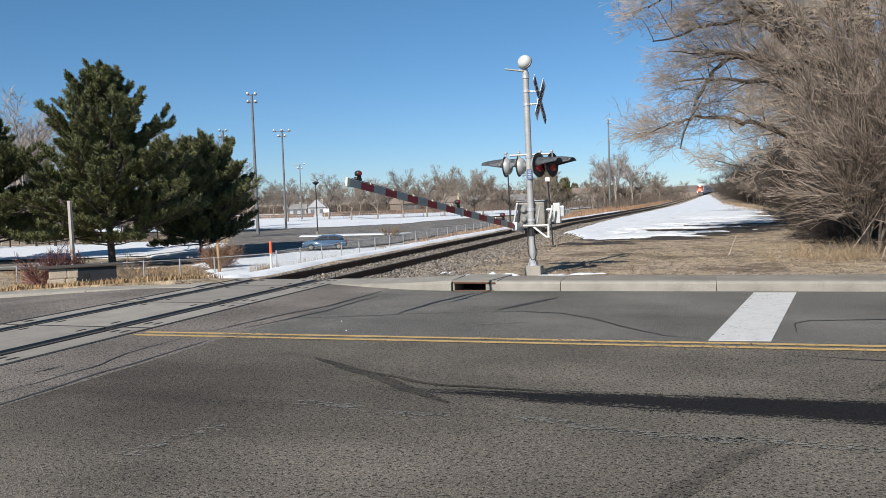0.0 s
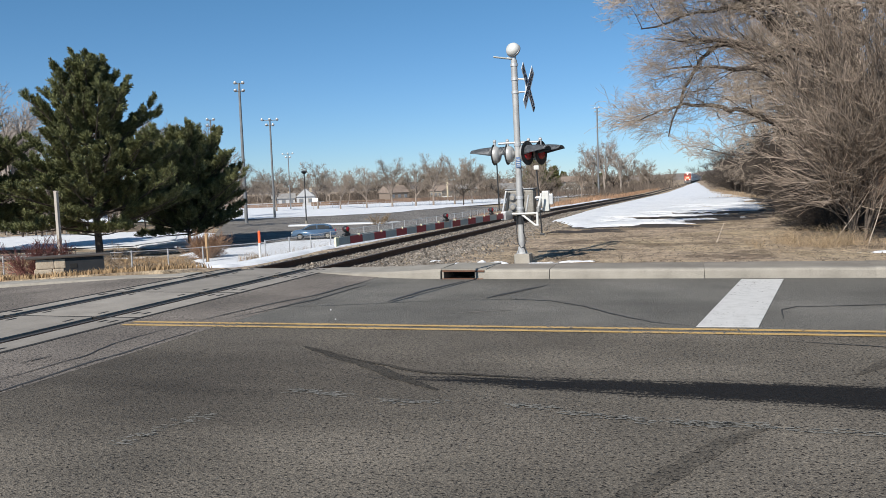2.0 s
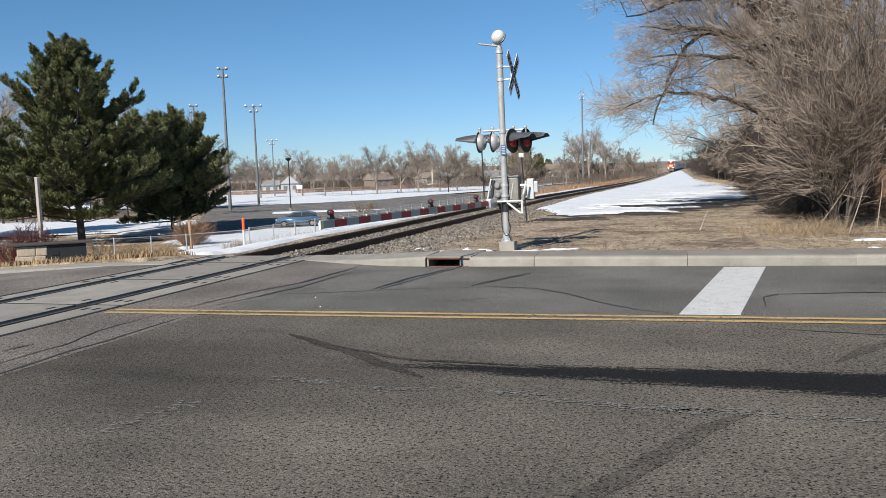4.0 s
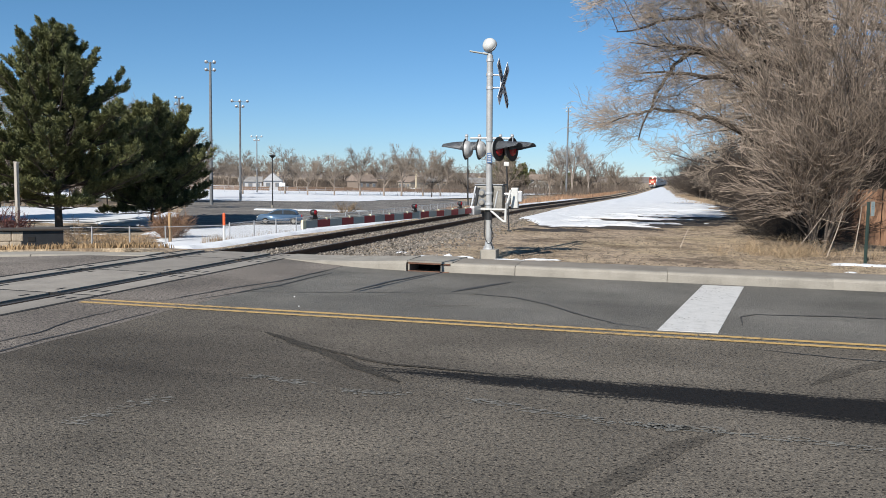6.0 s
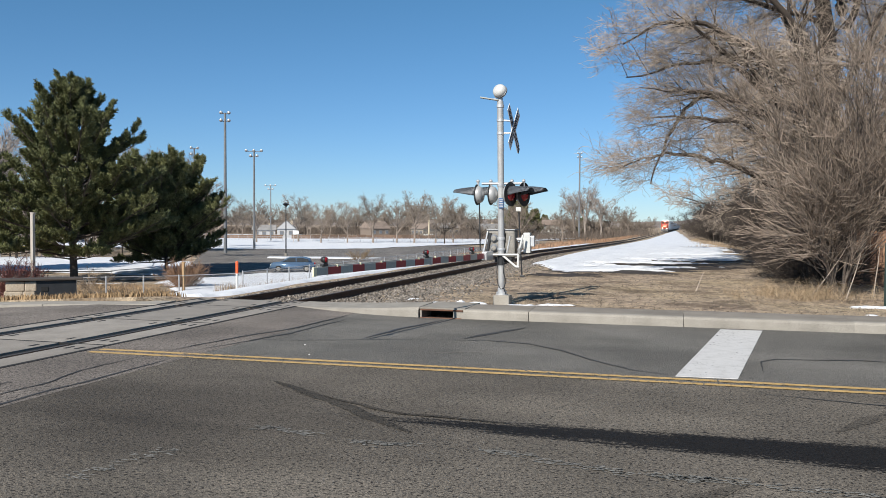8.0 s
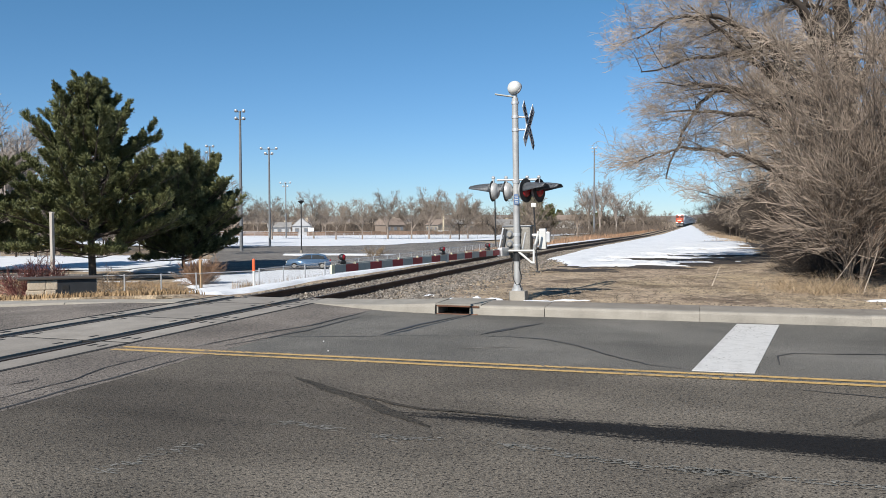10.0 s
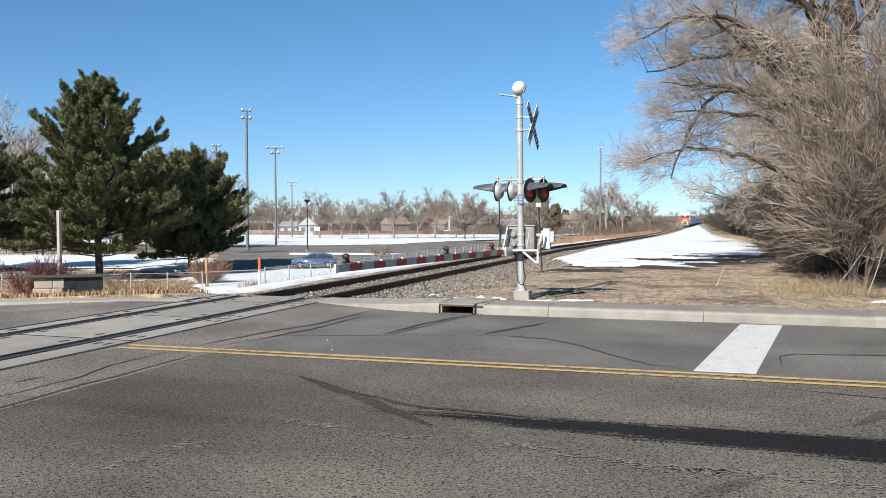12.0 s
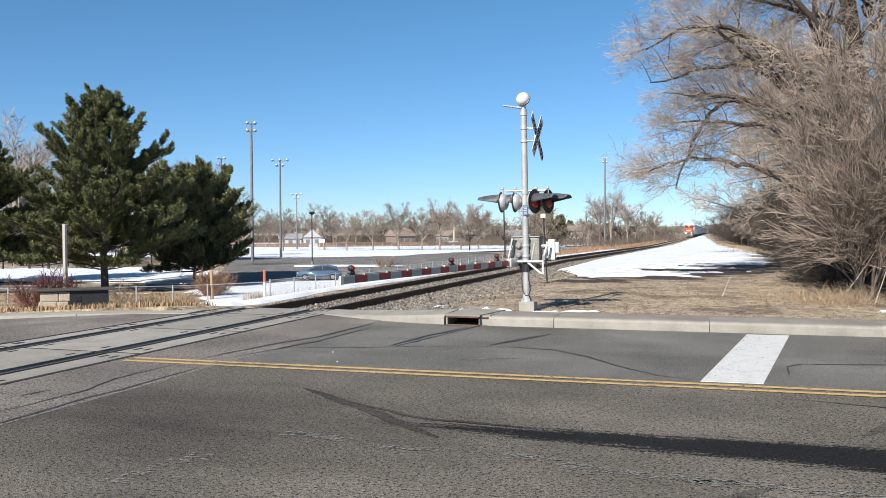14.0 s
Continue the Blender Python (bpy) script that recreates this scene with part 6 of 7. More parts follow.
# ---------------------------------------------------------------- car
def car():
    c = thing("car", pose(-31.3, 61.6, LOW + 0.15, 0, 0, 24) @ Matrix.Diagonal((0.88, 0.9, 0.84, 1)), "light blue hatchback parked behind the wire fence", "car")
    body_m = paint("light blue car paint", (0.11, 0.18, 0.28), 0.22, 0.4, 0.05)
    glass_m = paint("dark car glass", (0.025, 0.03, 0.035), 0.08)
    side = [(-2.05, 0.30), (-2.1, 0.62), (-1.95, 0.86), (-1.15, 0.95), (1.25, 0.95), (1.85, 0.90), (2.08, 0.72), (2.1, 0.32)]
    bm = prism(B(), side, -0.84, 0.84, pose(0, 0, 0, 90, 0, 0))
    bmesh.ops.bevel(bm, geom=bm.edges[:], offset=0.07, segments=2, affect="EDGES")
    part("body", bm, body_m, c, smooth=True)
    roof = [(-1.2, 0.94), (-0.35, 1.42), (0.95, 1.45), (1.6, 1.30), (1.8, 0.94)]
    bm = prism(B(), roof, -0.70, 0.70, pose(0, 0, 0, 90, 0, 0))
    bmesh.ops.bevel(bm, geom=bm.edges[:], offset=0.06, segments=2, affect="EDGES")
    part("cabin", bm, body_m, c, smooth=True)
    for sgn in (-1, 1):
        for o in ([(-0.98, 0.98), (-0.34, 1.34), (0.28, 1.37), (0.28, 0.98)], [(0.36, 0.98), (0.36, 1.37), (0.92, 1.37), (1.45, 1.22), (1.5, 0.98)]):
            part("side_window", prism(B(), o, 0.695 * sgn - 0.012, 0.695 * sgn + 0.012, pose(0, 0, 0, 90, 0, 0)), glass_m, c)
    part("windscreen", box(B(), (-0.80, 0, 1.2), (0.80, 1.16, 0.02), 0.005, ry=-29.5), glass_m, c)
    part("rear_window", box(B(), (1.70, 0, 1.16), (0.36, 1.1, 0.02), 0.005, ry=62), glass_m, c)
    for x in (-1.3, 1.3):
        for y in (-0.80, 0.80):
            tyre = part("wheel", lathe(B(), [(0.0, -0.09), (0.22, -0.1), (0.30, -0.09), (0.315, 0), (0.30, 0.09), (0.22, 0.1), (0.0, 0.09)], pose(x, y, 0.31, 90, 0, 0), 22), M_RUBBER, c)
            part("rim", lathe(B(), [(0.0, -0.108), (0.17, -0.104), (0.2, -0.095), (0.2, 0.095), (0.17, 0.104), (0.0, 0.108)], pose(x, y, 0.31, 90, 0, 0), 18), M_CASE, tyre)
    for y in (-0.62, 0.62):
        part("headlight", box(B(), (-2.02, y, 0.70), (0.12, 0.34, 0.14), 0.03), M_GREYREF, c)
        part("tail_light", box(B(), (2.03, y, 0.78), (0.10, 0.22, 0.22), 0.03), M_REDLENS, c)
    part("bumper", box(B(), (-2.08, 0, 0.42), (0.10, 1.5, 0.16), 0.04), M_GREYHOOD, c)


car()


# ---------------------------------------------------------------- lights of park and field
def flood_pole(x, y, z, h, label, stacked, yaw):
    t = thing("floodlight_pole", pose(x, y, z, 0, 0, yaw), label, "floodlight", "floodlight poles of the playing field")
    part("pole", rod(B(), (0, 0, -0.3), (0, 0, h), h * 0.0125, h * 0.008, seg=12), M_POLEGREY, t, "grey tapered steel pole")
    tiers = ((0.1, 0.5), (1.1, 0.5)) if stacked else ((0.1, 1.15), (0.9, 0.5))
    for drop, half in tiers:
        z2 = h - drop
        arm = part("bracket_arm", box(B(), (0, 0, z2), (2 * half, 0.09, 0.09), 0.02), M_POLEGREY, t)
        n = 2 if half < 0.8 else 3
        for k in range(n):
            xx = -half + 2 * half * k / (n - 1)
            part("floodlight", lathe(B(), [(0.0, -0.24), (0.10, -0.23), (0.12, -0.06), (0.22, 0.03), (0.23, 0.07), (0.0, 0.08)], pose(xx, -0.20, z2 + 0.12, 118, 0, 0), 12), M_GALV, arm, "aluminium floodlight", True)


flood_pole(-58.3, 95.3, LOW, 18.6, "tall grey pole with stacked floodlights", True, 30)
flood_pole(-63.5, 112.0, LOW, 15.2, "grey floodlight pole behind the parking lot", False, 20)
flood_pole(-89.4, 165.0, LOW, 12.6, "grey floodlight pole by the snowy field", False, 10)
flood_pole(-75.0, 113.5, LOW, 16.0, "grey floodlight pole behind the pines", True, 40)
flood_pole(-27.5, 221.5, -1.5, 22.2, "tall grey floodlight pole near the track", True, 5)


def street_lamp():
    t = thing("street_lamp", pose(-46.9, 90.4, LOW), "black parking lot lamp post with a flat round head", "street lamp")
    part("pole", rod(B(), (0, 0, 0), (0, 0, 6.2), 0.08, 0.06, seg=10), M_BLACKMET, t)
    part("head", lathe(B(), [(0.06, 6.15), (0.16, 6.25), (0.40, 6.45), (0.42, 6.52), (0.12, 6.62), (0.0, 6.64)], Matrix(), 16), M_BLACKMET, t)
    part("base", rod(B(), (0, 0, 0), (0, 0, 0.5), 0.2, 0.18, seg=12), M_CONC, t)


street_lamp()


def foul_pole():
    t = thing("yellow_post", pose(-72.0, 228.0, LOW), "tall thick yellow post at the field's edge", "post")
    part("shaft", rod(B(), (0, 0, -0.2), (0, 0, 5.9), 0.30, 0.28, seg=12), paint("ochre paint", (0.44, 0.37, 0.26), 0.6), t)
    part("foot", box(B(), (0, 0, 0.5), (3.2, 0.5, 1.0), 0.04), M_WHITEP, t)


foul_pole()


def notice_board():
    t = thing("notice_board", pose(-78.0, 154.7, LOW), "white notice board on two posts", "sign")
    for x in (-0.5, 0.5):
        part("leg", rod(B(), (x, 0, -0.2), (x, 0, 2.2), 0.06, seg=8), M_WOODPOST, t)
    part("panel", box(B(), (0, 0, 2.2), (1.3, 0.1, 0.75), 0.02), M_SIGNGREY, t)


notice_board()


# ---------------------------------------------------------------- houses
def house(x, y, w, d, h, roof_h, yaw, wall_m, roof_m, label, windows=2, gable_front=False):
    t = thing("house", pose(x, y, LOW, 0, 0, yaw), label, "house", "houses beyond the field")
    part("wall", box(B(), (0, 0, h / 2), (w, d, h)), wall_m, t)
    bm = B()
    if gable_front:
        v = [(-w / 2 - 0.3, h), (w / 2 + 0.3, h), (0, h + roof_h)]
        prism(bm, v, -d / 2 - 0.3, d / 2 + 0.3, pose(0, 0, 0, 90, 0, 0))
    else:
        v = [(-d / 2 - 0.4, h), (d / 2 + 0.4, h), (0, h + roof_h)]
        prism(bm, v, -w / 2 - 0.3, w / 2 + 0.3, pose(0, 0, 0, 90, 0, 90))
    part("roof", bm, roof_m, t)
    for i in range(windows):
        wx = (i + 0.5) * w / windows - w / 2
        win = part("window", box(B(), (wx, -d / 2 - 0.03, h * 0.58), (1.1, 0.08, 1.1)), W_CREAM, t, "pale framed window")
        part("pane", box(B(), (wx, -d / 2 - 0.08, h * 0.58), (0.92, 0.03, 0.92)), M_GREYHOOD, win)
    if gable_front:
        part("gable", prism(B(), [(-w / 2, h), (w / 2, h), (0, h + roof_h * 0.92)], d / 2 + 0.32, d / 2 + 0.36, pose(0, 0, 0, 90, 0, 0)), wall_m, t)
    part("chimney", box(B(), (w * 0.25, 0.3, h + roof_h * 0.8), (0.7, 0.7, 1.4), 0.02), M_STONE, t)


W_GREY = paint("pale grey siding", (0.38, 0.38, 0.385), 0.7)
W_TAN = paint("tan siding", (0.17, 0.13, 0.10), 0.7)
W_CREAM = paint("cream siding", (0.27, 0.235, 0.19), 0.7)
R_BROWN = surface("brown shingles", (0.12, 0.09, 0.07), (0.2, 0.155, 0.125), (0.28, 0.22, 0.18), 0.6, 6, 0.9)
R_GREY = surface("grey shingles", (0.14, 0.135, 0.13), (0.24, 0.23, 0.22), (0.34, 0.33, 0.32), 0.6, 6, 0.9)
R_BLUE = paint("blue tarpaulin", (0.06, 0.18, 0.42), 0.5)
house(-104, 201, 4.8, 8, 2.6, 2.3, 25, W_GREY, R_GREY, "pale grey house with a steep white gable", 2, True)
house(-112, 203, 6, 6, 2.2, 1.5, 28, W_GREY, R_GREY, "grey house with a low roof", 3)
house(-92, 236, 6.5, 7, 2.6, 2.2, 50, W_TAN, R_BROWN, "tan two-storey house with a brown roof", 3)
house(-80, 250, 6.5, 7, 2.5, 2.0, -35, W_CREAM, R_BROWN, "cream house behind the field fence", 3)
house(-62, 262, 7, 7, 2.4, 1.9, 55, W_TAN, R_GREY, "tan house with a grey roof", 4)
house(-84, 285, 9, 7, 2.6, 1.8, 35, W_CREAM, R_GREY, "low cream building beyond the field", 4)
house(-60, 300, 10, 8, 3.6, 1.6, 5, W_GREY, R_BLUE, "low building with a blue roof", 3)
house(-46, 290, 11, 8, 3.8, 2.0, 0, M_WHITEP, R_BROWN, "white building with arched front near the track", 4)
house(-150, 190, 14, 9, 4.5, 2.5, 30, W_TAN, R_BROWN, "tan house behind the pines", 3)
house(-128, 140, 14, 9, 4.0, 2.2, 35, W_GREY, R_GREY, "grey house behind the pines", 3)
house(-135, 112, 12, 9, 4.0, 2.2, 40, W_TAN, R_BROWN, "tan house at the far side of the park", 3)


def far_fence(x0, y0, x1, y1, h):
    L = math.hypot(x1 - x0, y1 - y0)
    f = thing("field_fence", pose(x0, y0, LOW, 0, 0, math.degrees(math.atan2(y1 - y0, x1 - x0))), "long brown wooden fence behind the snowy field", "fence")
    n = int(L / 2.4)
    first = part("fence_panel", box(B(), (1.2, 0, h / 2), (2.36, 0.05, h), 0.01), M_OLDFENCE, f)
    for i in range(1, n):
        o = new("fence_panel", first.data)
        o.parent = f
        o.matrix_basis = pose(i * 2.4, 0, random.uniform(-0.08, 0.08))


far_fence(-96, 188, -36, 226, 1.15)
far_fence(-124, 184, -97, 187, 1.1)


# ---------------------------------------------------------------- bare trees of the park and the horizon
def park_tree(seed, h, spread, bark, twig, thin):
    rg = random.Random(seed)
    limbs = []
    for i in range(8):
        a = i * 0.9 + rg.random()
        tl = radians(rg.uniform(12, 52)) * spread
        limbs.append(((0, 0, h * rg.uniform(0.22, 0.42)), Vector((math.cos(a) * math.sin(tl), math.sin(a) * math.sin(tl), math.cos(tl))), h * rg.uniform(0.45, 0.68), h * 0.011, 0.02))
    spec = [(8, h * 0.14, h * 0.3, 22, 55, 0.16, 0.04, 0.55, 4, 0.2), (7, h * 0.06, h * 0.16, 20, 55, 0.18, 0.04, 0.7, 3, 0.1), (4, h * 0.03, h * 0.08, 20, 50, 0.2, 0.04, 0.8, 2, 0.1)]
    rng2 = random.Random(seed + 100)
    wood, twigs = Wood(), Wood()
    pts = path(rng2, Vector((0, 0, -0.3)), Vector((0, 0, 1)), h * 0.5, 5, 0.05, 0.03)
    wood.limb(pts, h * 0.022, h * 0.012, 7)
    for start, d, length, r, lift in limbs:
        q = path(rng2, Vector(start), d, length, 6, 0.13, lift)
        wood.limb(q, r, r * 0.35, 4)
        sprout(rng2, wood, twigs, q, r, r * 0.35, 0, spec, h * 0.0017)
    # far crowns need stouter twigs to read at all
    return wood.mesh("trunk"), twigs.mesh("crown")


def place_tree(meshes, x, y, z, s, a, label, group, bark, twig):
    t = thing("bare_tree", pose(x, y, z, 0, 0, a) @ Matrix.Diagonal((s, s, s, 1)), label, "tree", group)
    for nm, me, mt in (("trunk", meshes[0], bark), ("crown", meshes[1], twig)):
        if not me.materials:
            me.materials.append(mt)
        o = new(nm, me)
        o.parent = t
    return t


M_PALEBARK = surface("pale cottonwood bark", (0.17, 0.14, 0.12), (0.28, 0.24, 0.21), (0.38, 0.335, 0.30), 0.4, 3, 0.9, relief=0, vary=0.2, islands=True)
KIND_A = park_tree(51, 9.5, 1.0, M_BARK, M_FARTWIG, 1)
KIND_B = park_tree(52, 10.0, 1.25, M_BARK, M_FARTWIG, 1)
KIND_C = park_tree(53, 16.0, 0.85, M_PALEBARK, M_PALEBARK, 1)
KIND_D = park_tree(54, 8.0, 1.3, M_FARTWIG, M_WEED, 1)
rg = random.Random(77)
ROW = "leafless trees along the playing field"
for px, y, s, kind in ((-66.5, 155, 0.95, KIND_A), (-62.0, 158, 1.1, KIND_B), (-57.5, 160, 1.0, KIND_A), (-54.0, 161, 1.15, KIND_B), (-50.0, 163, 1.1, KIND_A), (-47.0, 166, 1.05, KIND_B), (-80, 160, 1.1, KIND_B), (-84.5, 150, 1.0, KIND_A), (-71, 152, 0.9, KIND_A), (-36.5, 176, 1.05, KIND_B), (-33.2, 170, 1.0, KIND_A), (-27.5, 190, 0.9, KIND_B), (-54.8, 83.7, 0.95, KIND_A), (-75, 120, 1.0, KIND_B), (-70, 104, 1.15, KIND_A), (-66, 100, 0.9, KIND_B)):
    place_tree(kind, px, y, LOW, s * 0.92, rg.uniform(0, 360), "small leafless park tree on the snow", ROW, M_FARBARK, M_FARTWIG)
for x, y, s in ((-84, 82, 1.1), (-95, 92, 1.05), (-76, 92, 0.95), (-69, 95, 0.92), (-83, 100, 1.0), (-110, 90, 1.1), (-30.5, 262, 1.05), (-36, 275, 0.95), (-25, 255, 0.85), (-120, 120, 1.2)):
    place_tree(KIND_C, x, y, LOW, s, rg.uniform(0, 360), "tall pale leafless cottonwood", "pale cottonwoods", M_PALEBARK, M_PALEBARK)
for i in range(150):
    u = rg.random()
    ang = radians(-3 + 49 * u)
    dist, s0 = rg.uniform(255, 420), 1.0
    x, y = -math.sin(ang) * dist, math.cos(ang) * dist
    if x > -15:
        x, s0 = rg.uniform(-80, -36), 0.6
    kind = rg.choice((KIND_A, KIND_B, KIND_B, KIND_D))
    s = rg.uniform(0.7, 1.15) * s0
    place_tree(kind, x, y, LOW if x < -22 else -1.6, s, rg.uniform(0, 360), "leafless tree in the far belt of woods", "far belt of trees", M_BARK, M_FARTWIG)
for i in range(34):
    d = rg.uniform(100, 135)
    a = radians(rg.uniform(36, 52))
    place_tree(KIND_D, -math.sin(a) * d, math.cos(a) * d, LOW, rg.uniform(0.5, 0.9), rg.uniform(0, 360), "leafless scrub tree beyond the pines", "scrub behind the pines", M_FARBARK, M_FARTWIG)
for i in range(46):
    y = rg.uniform(130, 420)
    x = rg.uniform(-34, -20) - 0.05 * y
    place_tree(KIND_D, x, y, -1.6, rg.uniform(0.3, 0.62), rg.uniform(0, 360), "low leafless scrub tree on the railway bank", "bank scrub", M_BARK, M_FARTWIG)
for i in range(30):
    y = rg.uniform(140, 700)
    x = rg.uniform(7, 22)
    place_tree(rg.choice((KIND_A, KIND_D)), x, y, land_z(x, y) - 0.1, rg.uniform(0.6, 1.0), rg.uniform(0, 360), "leafless tree along the far verge", "far verge trees", M_BARK, M_FARTWIG)

for i in range(60):
    y = 300 + 260 * rg.random()
    x = rg.uniform(-75, -17)
    place_tree(KIND_D, x, y, land_z(x, y) - 0.1, rg.uniform(0.5, 0.85), rg.uniform(0, 360), "brown leafless scrub tree beside the far line", "scrub beside the far line", M_BARK, M_FARTWIG)
for i in range(12):
    y = 85 + 16 * i + rg.uniform(-5, 5)
    x = rg.uniform(3.6, 5.2)
    place_tree(KIND_D, x, y, land_z(x, y) - 0.1, rg.uniform(0.35, 0.55), rg.uniform(0, 360), "tan leafless bush along the far verge", "far verge bushes", M_BARK, M_FARTWIG)

far_pine = pine("pine_tree", pose(-53.5, 262, LOW), "dark evergreen among the far trees", 9.5, 3.0, True, 61, M_NEEDLE2, "far evergreens", dense=1.0, size=2.4, low=0.1)
for x, y, s in ((-50, 256, 1.0), (-47.5, 266, 0.8), (-40, 330, 0.6), (6, 740, 0.5), (14, 720, 0.5), (-2, 790, 0.45), (-70, 420, 0.8)):
    copy_thing(far_pine, pose(x, y, LOW, 0, 0, x * 7) @ Matrix.Diagonal((s, s, s, 1)))


def ridge():
    """A low wooded rise far off."""
    bm = B()
    lo, hi = [], []
    for i in range(241):
        x = -1500 + i * 14
        h = 9 + 5 * fbm(x, 0, 0.004) + 2.5 * fbm(x, 5, 0.03)
        lo.append(bm.verts.new((x, 1250 + 0.1 * abs(x), -4)))
        hi.append(bm.verts.new((x, 1290 + 0.1 * abs(x), max(h, 1))))
    for i in range(240):
        bm.faces.new((lo[i], lo[i + 1], hi[i + 1], hi[i]))
    tagged(part("backdrop", bm, surface("far brown woods", (0.10, 0.085, 0.075), (0.17, 0.145, 0.13), (0.24, 0.21, 0.19), 0.02, 0.15, 0.95, relief=0)), "low brown wooded rise on the horizon", "backdrop", kind="structure")


ridge()


# ---------------------------------------------------------------- train
T_ORANGE = paint("orange locomotive paint", (0.40, 0.055, 0.02), 0.4, 0.0, 0.1)
T_WHITE = paint("dirty white railcar paint", (0.78, 0.78, 0.76), 0.5, 0.0, 0.1)
T_GREY = paint("grey railcar paint", (0.60, 0.61, 0.62), 0.5, 0.0, 0.1)
M_HEADLAMP = bpy.data.materials.new("lit headlamp")
M_HEADLAMP.use_nodes = True
M_HEADLAMP.node_tree.nodes["Principled BSDF"].inputs["Emission Color"].default_value = (1.0, 0.9, 0.7, 1)
M_HEADLAMP.node_tree.nodes["Principled BSDF"].inputs["Emission Strength"].default_value = 12.0


def bogie(parent, y, name="bogie"):
    b = part(name, box(box(B(), (-1.0, y, 0.55), (0.18, 3.4, 0.35), 0.04), (1.0, y, 0.55), (0.18, 3.4, 0.35), 0.04), M_BLACKMET, parent)
    for yy in (-1.1, 1.1):
        part("wheelset", rod(rod(rod(B(), (-0.82, y + yy, 0.47), (-0.68, y + yy, 0.47), 0.46, seg=18), (0.68, y + yy, 0.47), (0.82, y + yy, 0.47), 0.46, seg=18), (-0.7, y + yy, 0.47), (0.7, y + yy, 0.47), 0.1), M_RAIL, b)


def locomotive():
    l = thing("locomotive", pose(TRACK_X, 415, 0), "orange diesel locomotive with black trim and lit headlamps", "locomotive")
    part("frame", box(B(), (0, 11, 1.25), (3.0, 22, 0.5), 0.05), M_BLACKMET, l)
    part("nose", box(B(), (0, 1.5, 2.35), (2.0, 2.6, 1.9), 0.18), T_ORANGE, l, "orange short nose")
    cab = part("cab", box(B(), (0, 4.2, 3.0), (3.05, 2.9, 3.1), 0.15), T_ORANGE, l, "orange cab")
    part("cab_roof", box(B(), (0, 4.2, 4.62), (2.9, 3.0, 0.16), 0.06), M_BLACKMET, l)
    for x in (-0.8, 0.8):
        part("cab_window", box(B(), (x, 2.74, 3.95), (1.1, 0.05, 0.62), 0.02), M_BLACKMET, cab)
    part("engine_hood", box(B(), (0, 13.6, 3.0), (2.0, 15.6, 3.0), 0.12), T_ORANGE, l)
    part("radiator", box(B(), (0, 19.0, 4.2), (3.0, 4.0, 0.7), 0.1), M_BLACKMET, l)
    part("plow", box(B(), (0, 0.0, 0.62), (2.9, 0.25, 0.75), 0.05, rx=-12), M_BLACKMET, l)
    part("coupler", box(B(), (0, -0.35, 0.88), (0.3, 0.7, 0.3), 0.05), M_RAIL, l)
    part("stripe", box(B(), (0, 0.185, 2.55), (1.5, 0.04, 0.42), 0.01), M_CREAM, l, "cream nose band")
    for s in (-1, 1):
        part("ditch_light", rod(B(), (0.95 * s, -0.02, 1.65), (0.95 * s, 0.14, 1.65), 0.13, seg=14), M_HEADLAMP, l, "lit ditch light")
        part("head_lamp", rod(B(), (0.14 * s, 2.68, 4.45), (0.14 * s, 2.8, 4.45), 0.11, seg=12), M_HEADLAMP, l, "lit headlamp")
        for k in range(6):
            part("handrail", rod(B(), (1.45 * s, 0.4 + k * 0.001 + (k * 3.6), 1.5), (1.45 * s, 0.4 + k * 3.6, 2.5), 0.03, seg=6), T_WHITE, l)
    part("step", box(B(), (0, 0.12, 1.0), (2.9, 0.3, 0.08), 0.01), T_WHITE, l)
    for y in (4.0, 18.0):
        bogie(l, y)
    return l


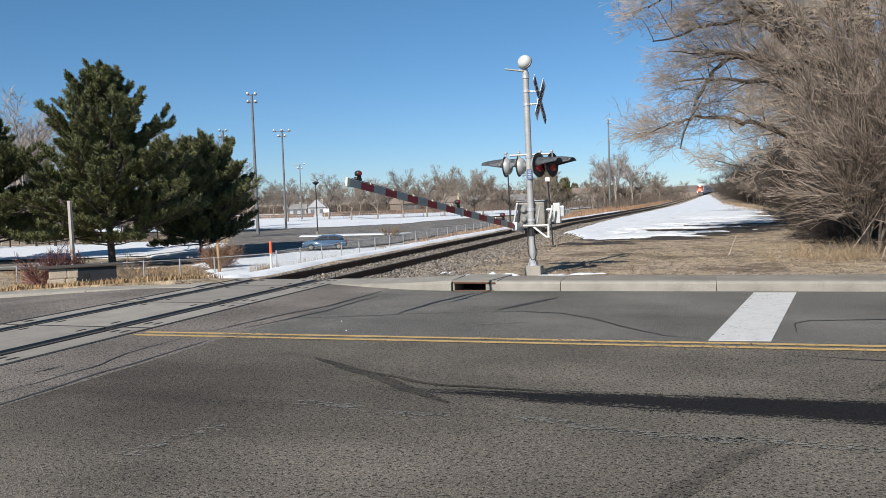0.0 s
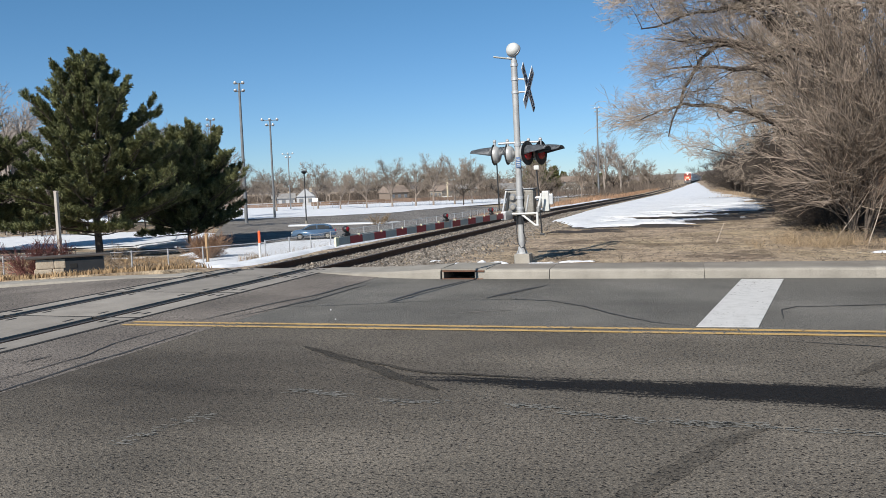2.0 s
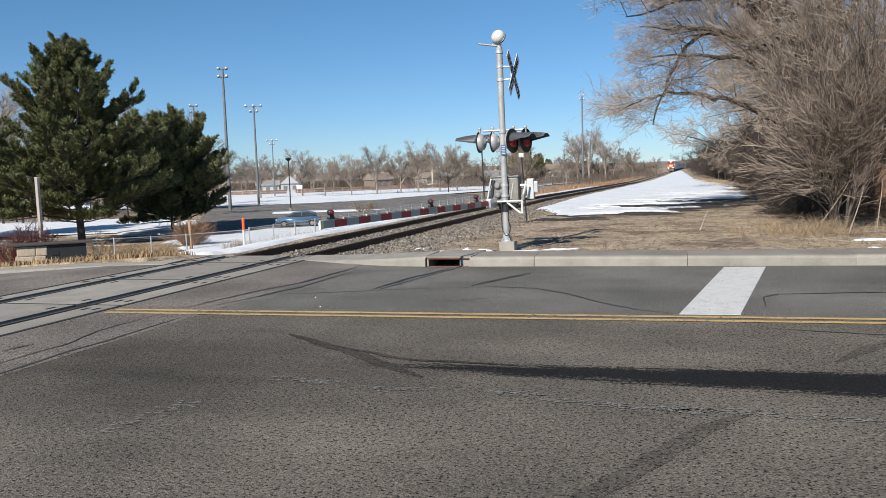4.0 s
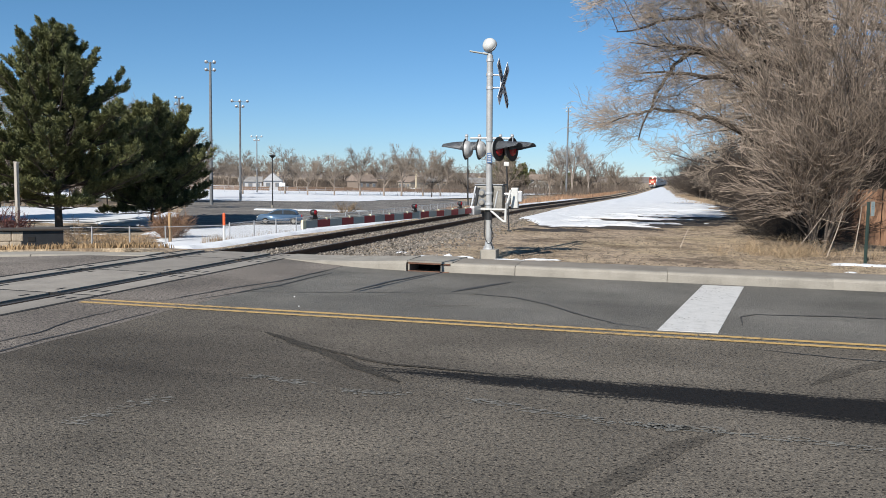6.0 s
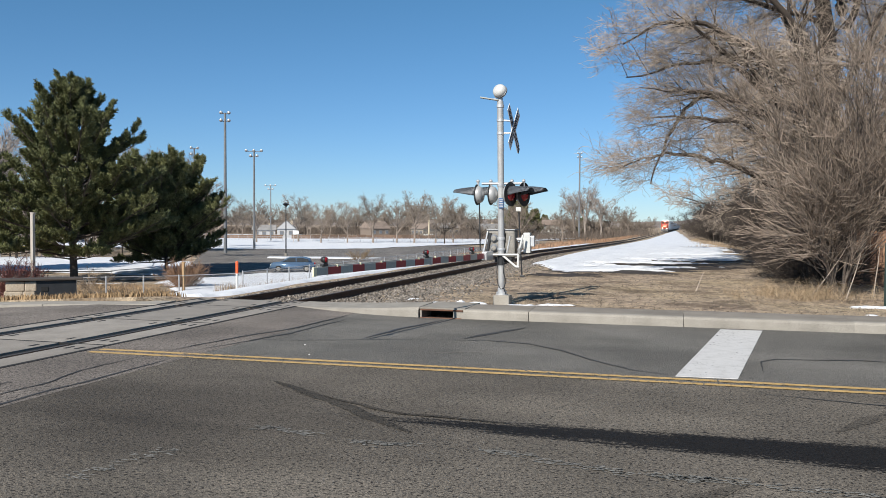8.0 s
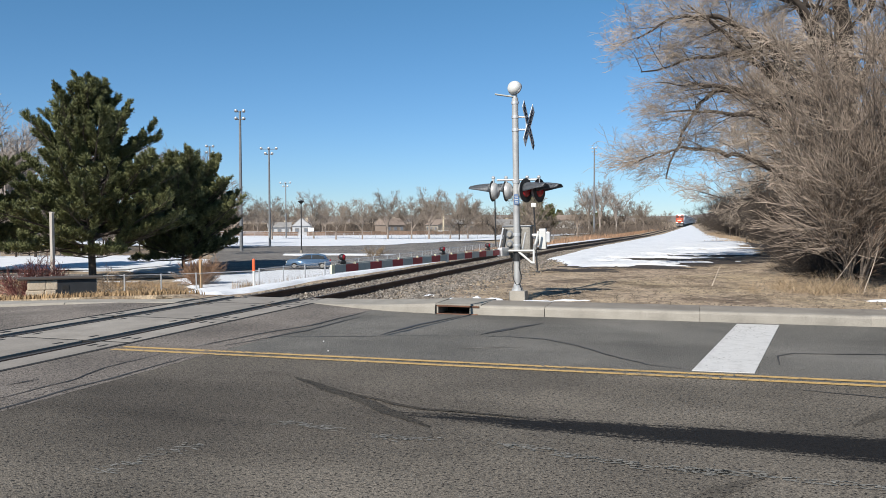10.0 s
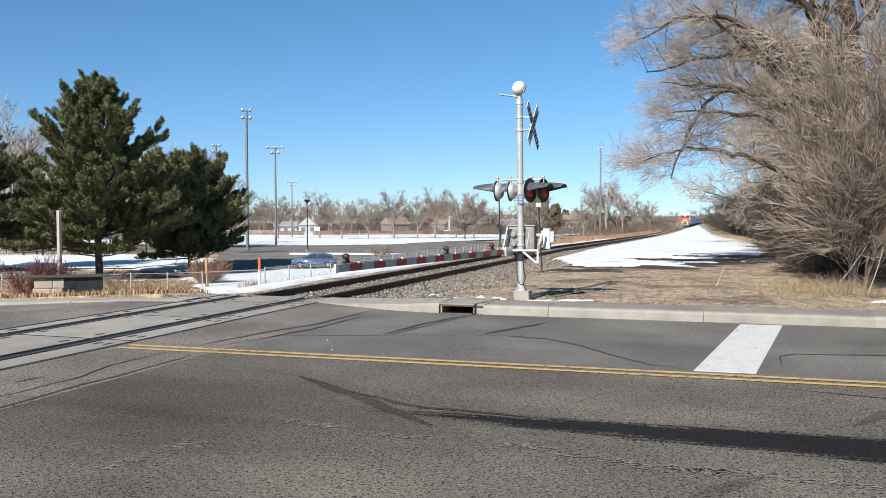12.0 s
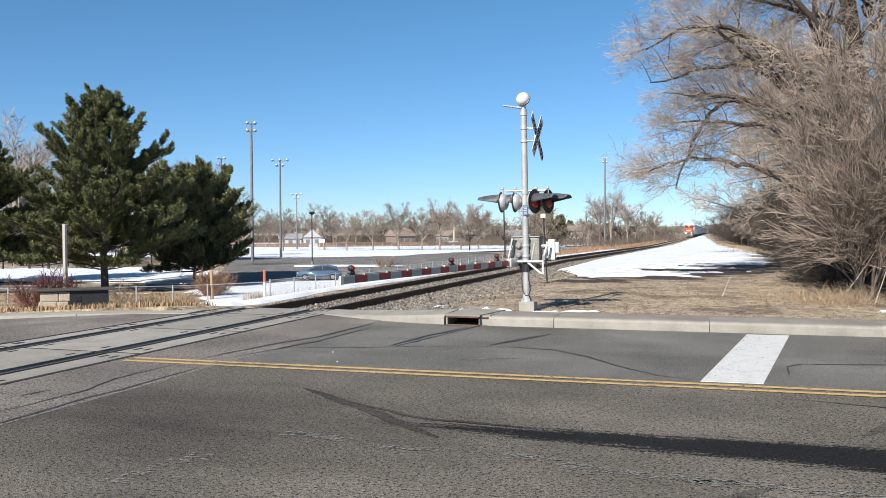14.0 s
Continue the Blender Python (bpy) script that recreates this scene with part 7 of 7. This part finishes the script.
def railcar(mat, label, h):
    c = thing("railcar", pose(TRACK_X, 440, 0), label, "railcar", "freight cars of the train")
    part("body", box(B(), (0, 13.5, 1.0 + h / 2), (3.05, 26.6, h - 0.1), 0.22), mat, c)
    part("sill", box(B(), (0, 13.5, 0.95), (2.9, 27.0, 0.35), 0.04), M_BLACKMET, c)
    for s in (-1, 1):
        for k in range(14):
            part("side_post", box(B(), (1.54 * s, 0.9 + k * 1.94, 1.0 + h / 2), (0.05, 0.12, h - 0.5), 0.01), T_GREY, c)
    part("roof_seam", box(B(), (0, 13.5, 1.0 + h), (2.2, 26.2, 0.08), 0.03), T_GREY, c)
    part("end_door", box(B(), (0, 0.17, 1.0 + h / 2), (2.6, 0.06, h - 0.6), 0.02), T_GREY, c)
    for y in (4.0, 23.0):
        bogie(c, y)
    return c


LOCO = locomotive()
CAR = railcar(T_WHITE, "tall white enclosed auto carrier railcar", 4.3)
TRAIN = [(LOCO, 0.0), (CAR, 23.2)]
for k in range(1, 25):
    TRAIN.append((copy_thing(CAR, pose(TRACK_X, 440 + 28 * k, 0)), 23.2 + 27.9 * k))


# ---------------------------------------------------------------- behind the camera
def near_side():
    p = thing("near_pavement", Matrix(), "tan concrete kerb and pavement on the near side", "pavement", kind="structure")
    for i in range(12):
        x = -14 + i * 2.6
        part("kerb_slab", box(B(), (x, -3.70 + aslant(x), 0.0), (2.58, 1.56, 0.30), 0.03), M_CONC, p)


near_side()


# ---------------------------------------------------------------- what moves
def motions():
    sway = [(0.0, 8.8), (0.2, 7.6), (0.4, 6.3), (0.6, 5.1), (0.8, 3.85), (1.0, 2.65), (1.2, 1.4), (1.4, 0.4), (1.6, -0.6), (1.8, -1.1), (2.0, -0.7), (2.2, 0.3), (2.4, 1.0), (2.7, 1.5), (3.1, 1.7),
            (3.6, 1.0), (4.1, -0.3), (4.6, -0.5), (5.3, -0.2), (6.0, -0.2), (8.0, -0.25), (14.0, -0.25)]
    walk(GATE, [(t, pose(*PIVOT, 0, 0, ARM_YAW) @ pose(0, 0, 0, 0, -a, 0)) for t, a in sway])
    for ob, y0 in TRAIN:
        walk(ob, [(t, pose(TRACK_X, y, grade(y + 10), -0.3, 0, 0)) for t, y in ((t, 415 + y0 - t * 100 / 14) for t in (0.0, 3.5, 7.0, 10.5, 14.0))])


motions()
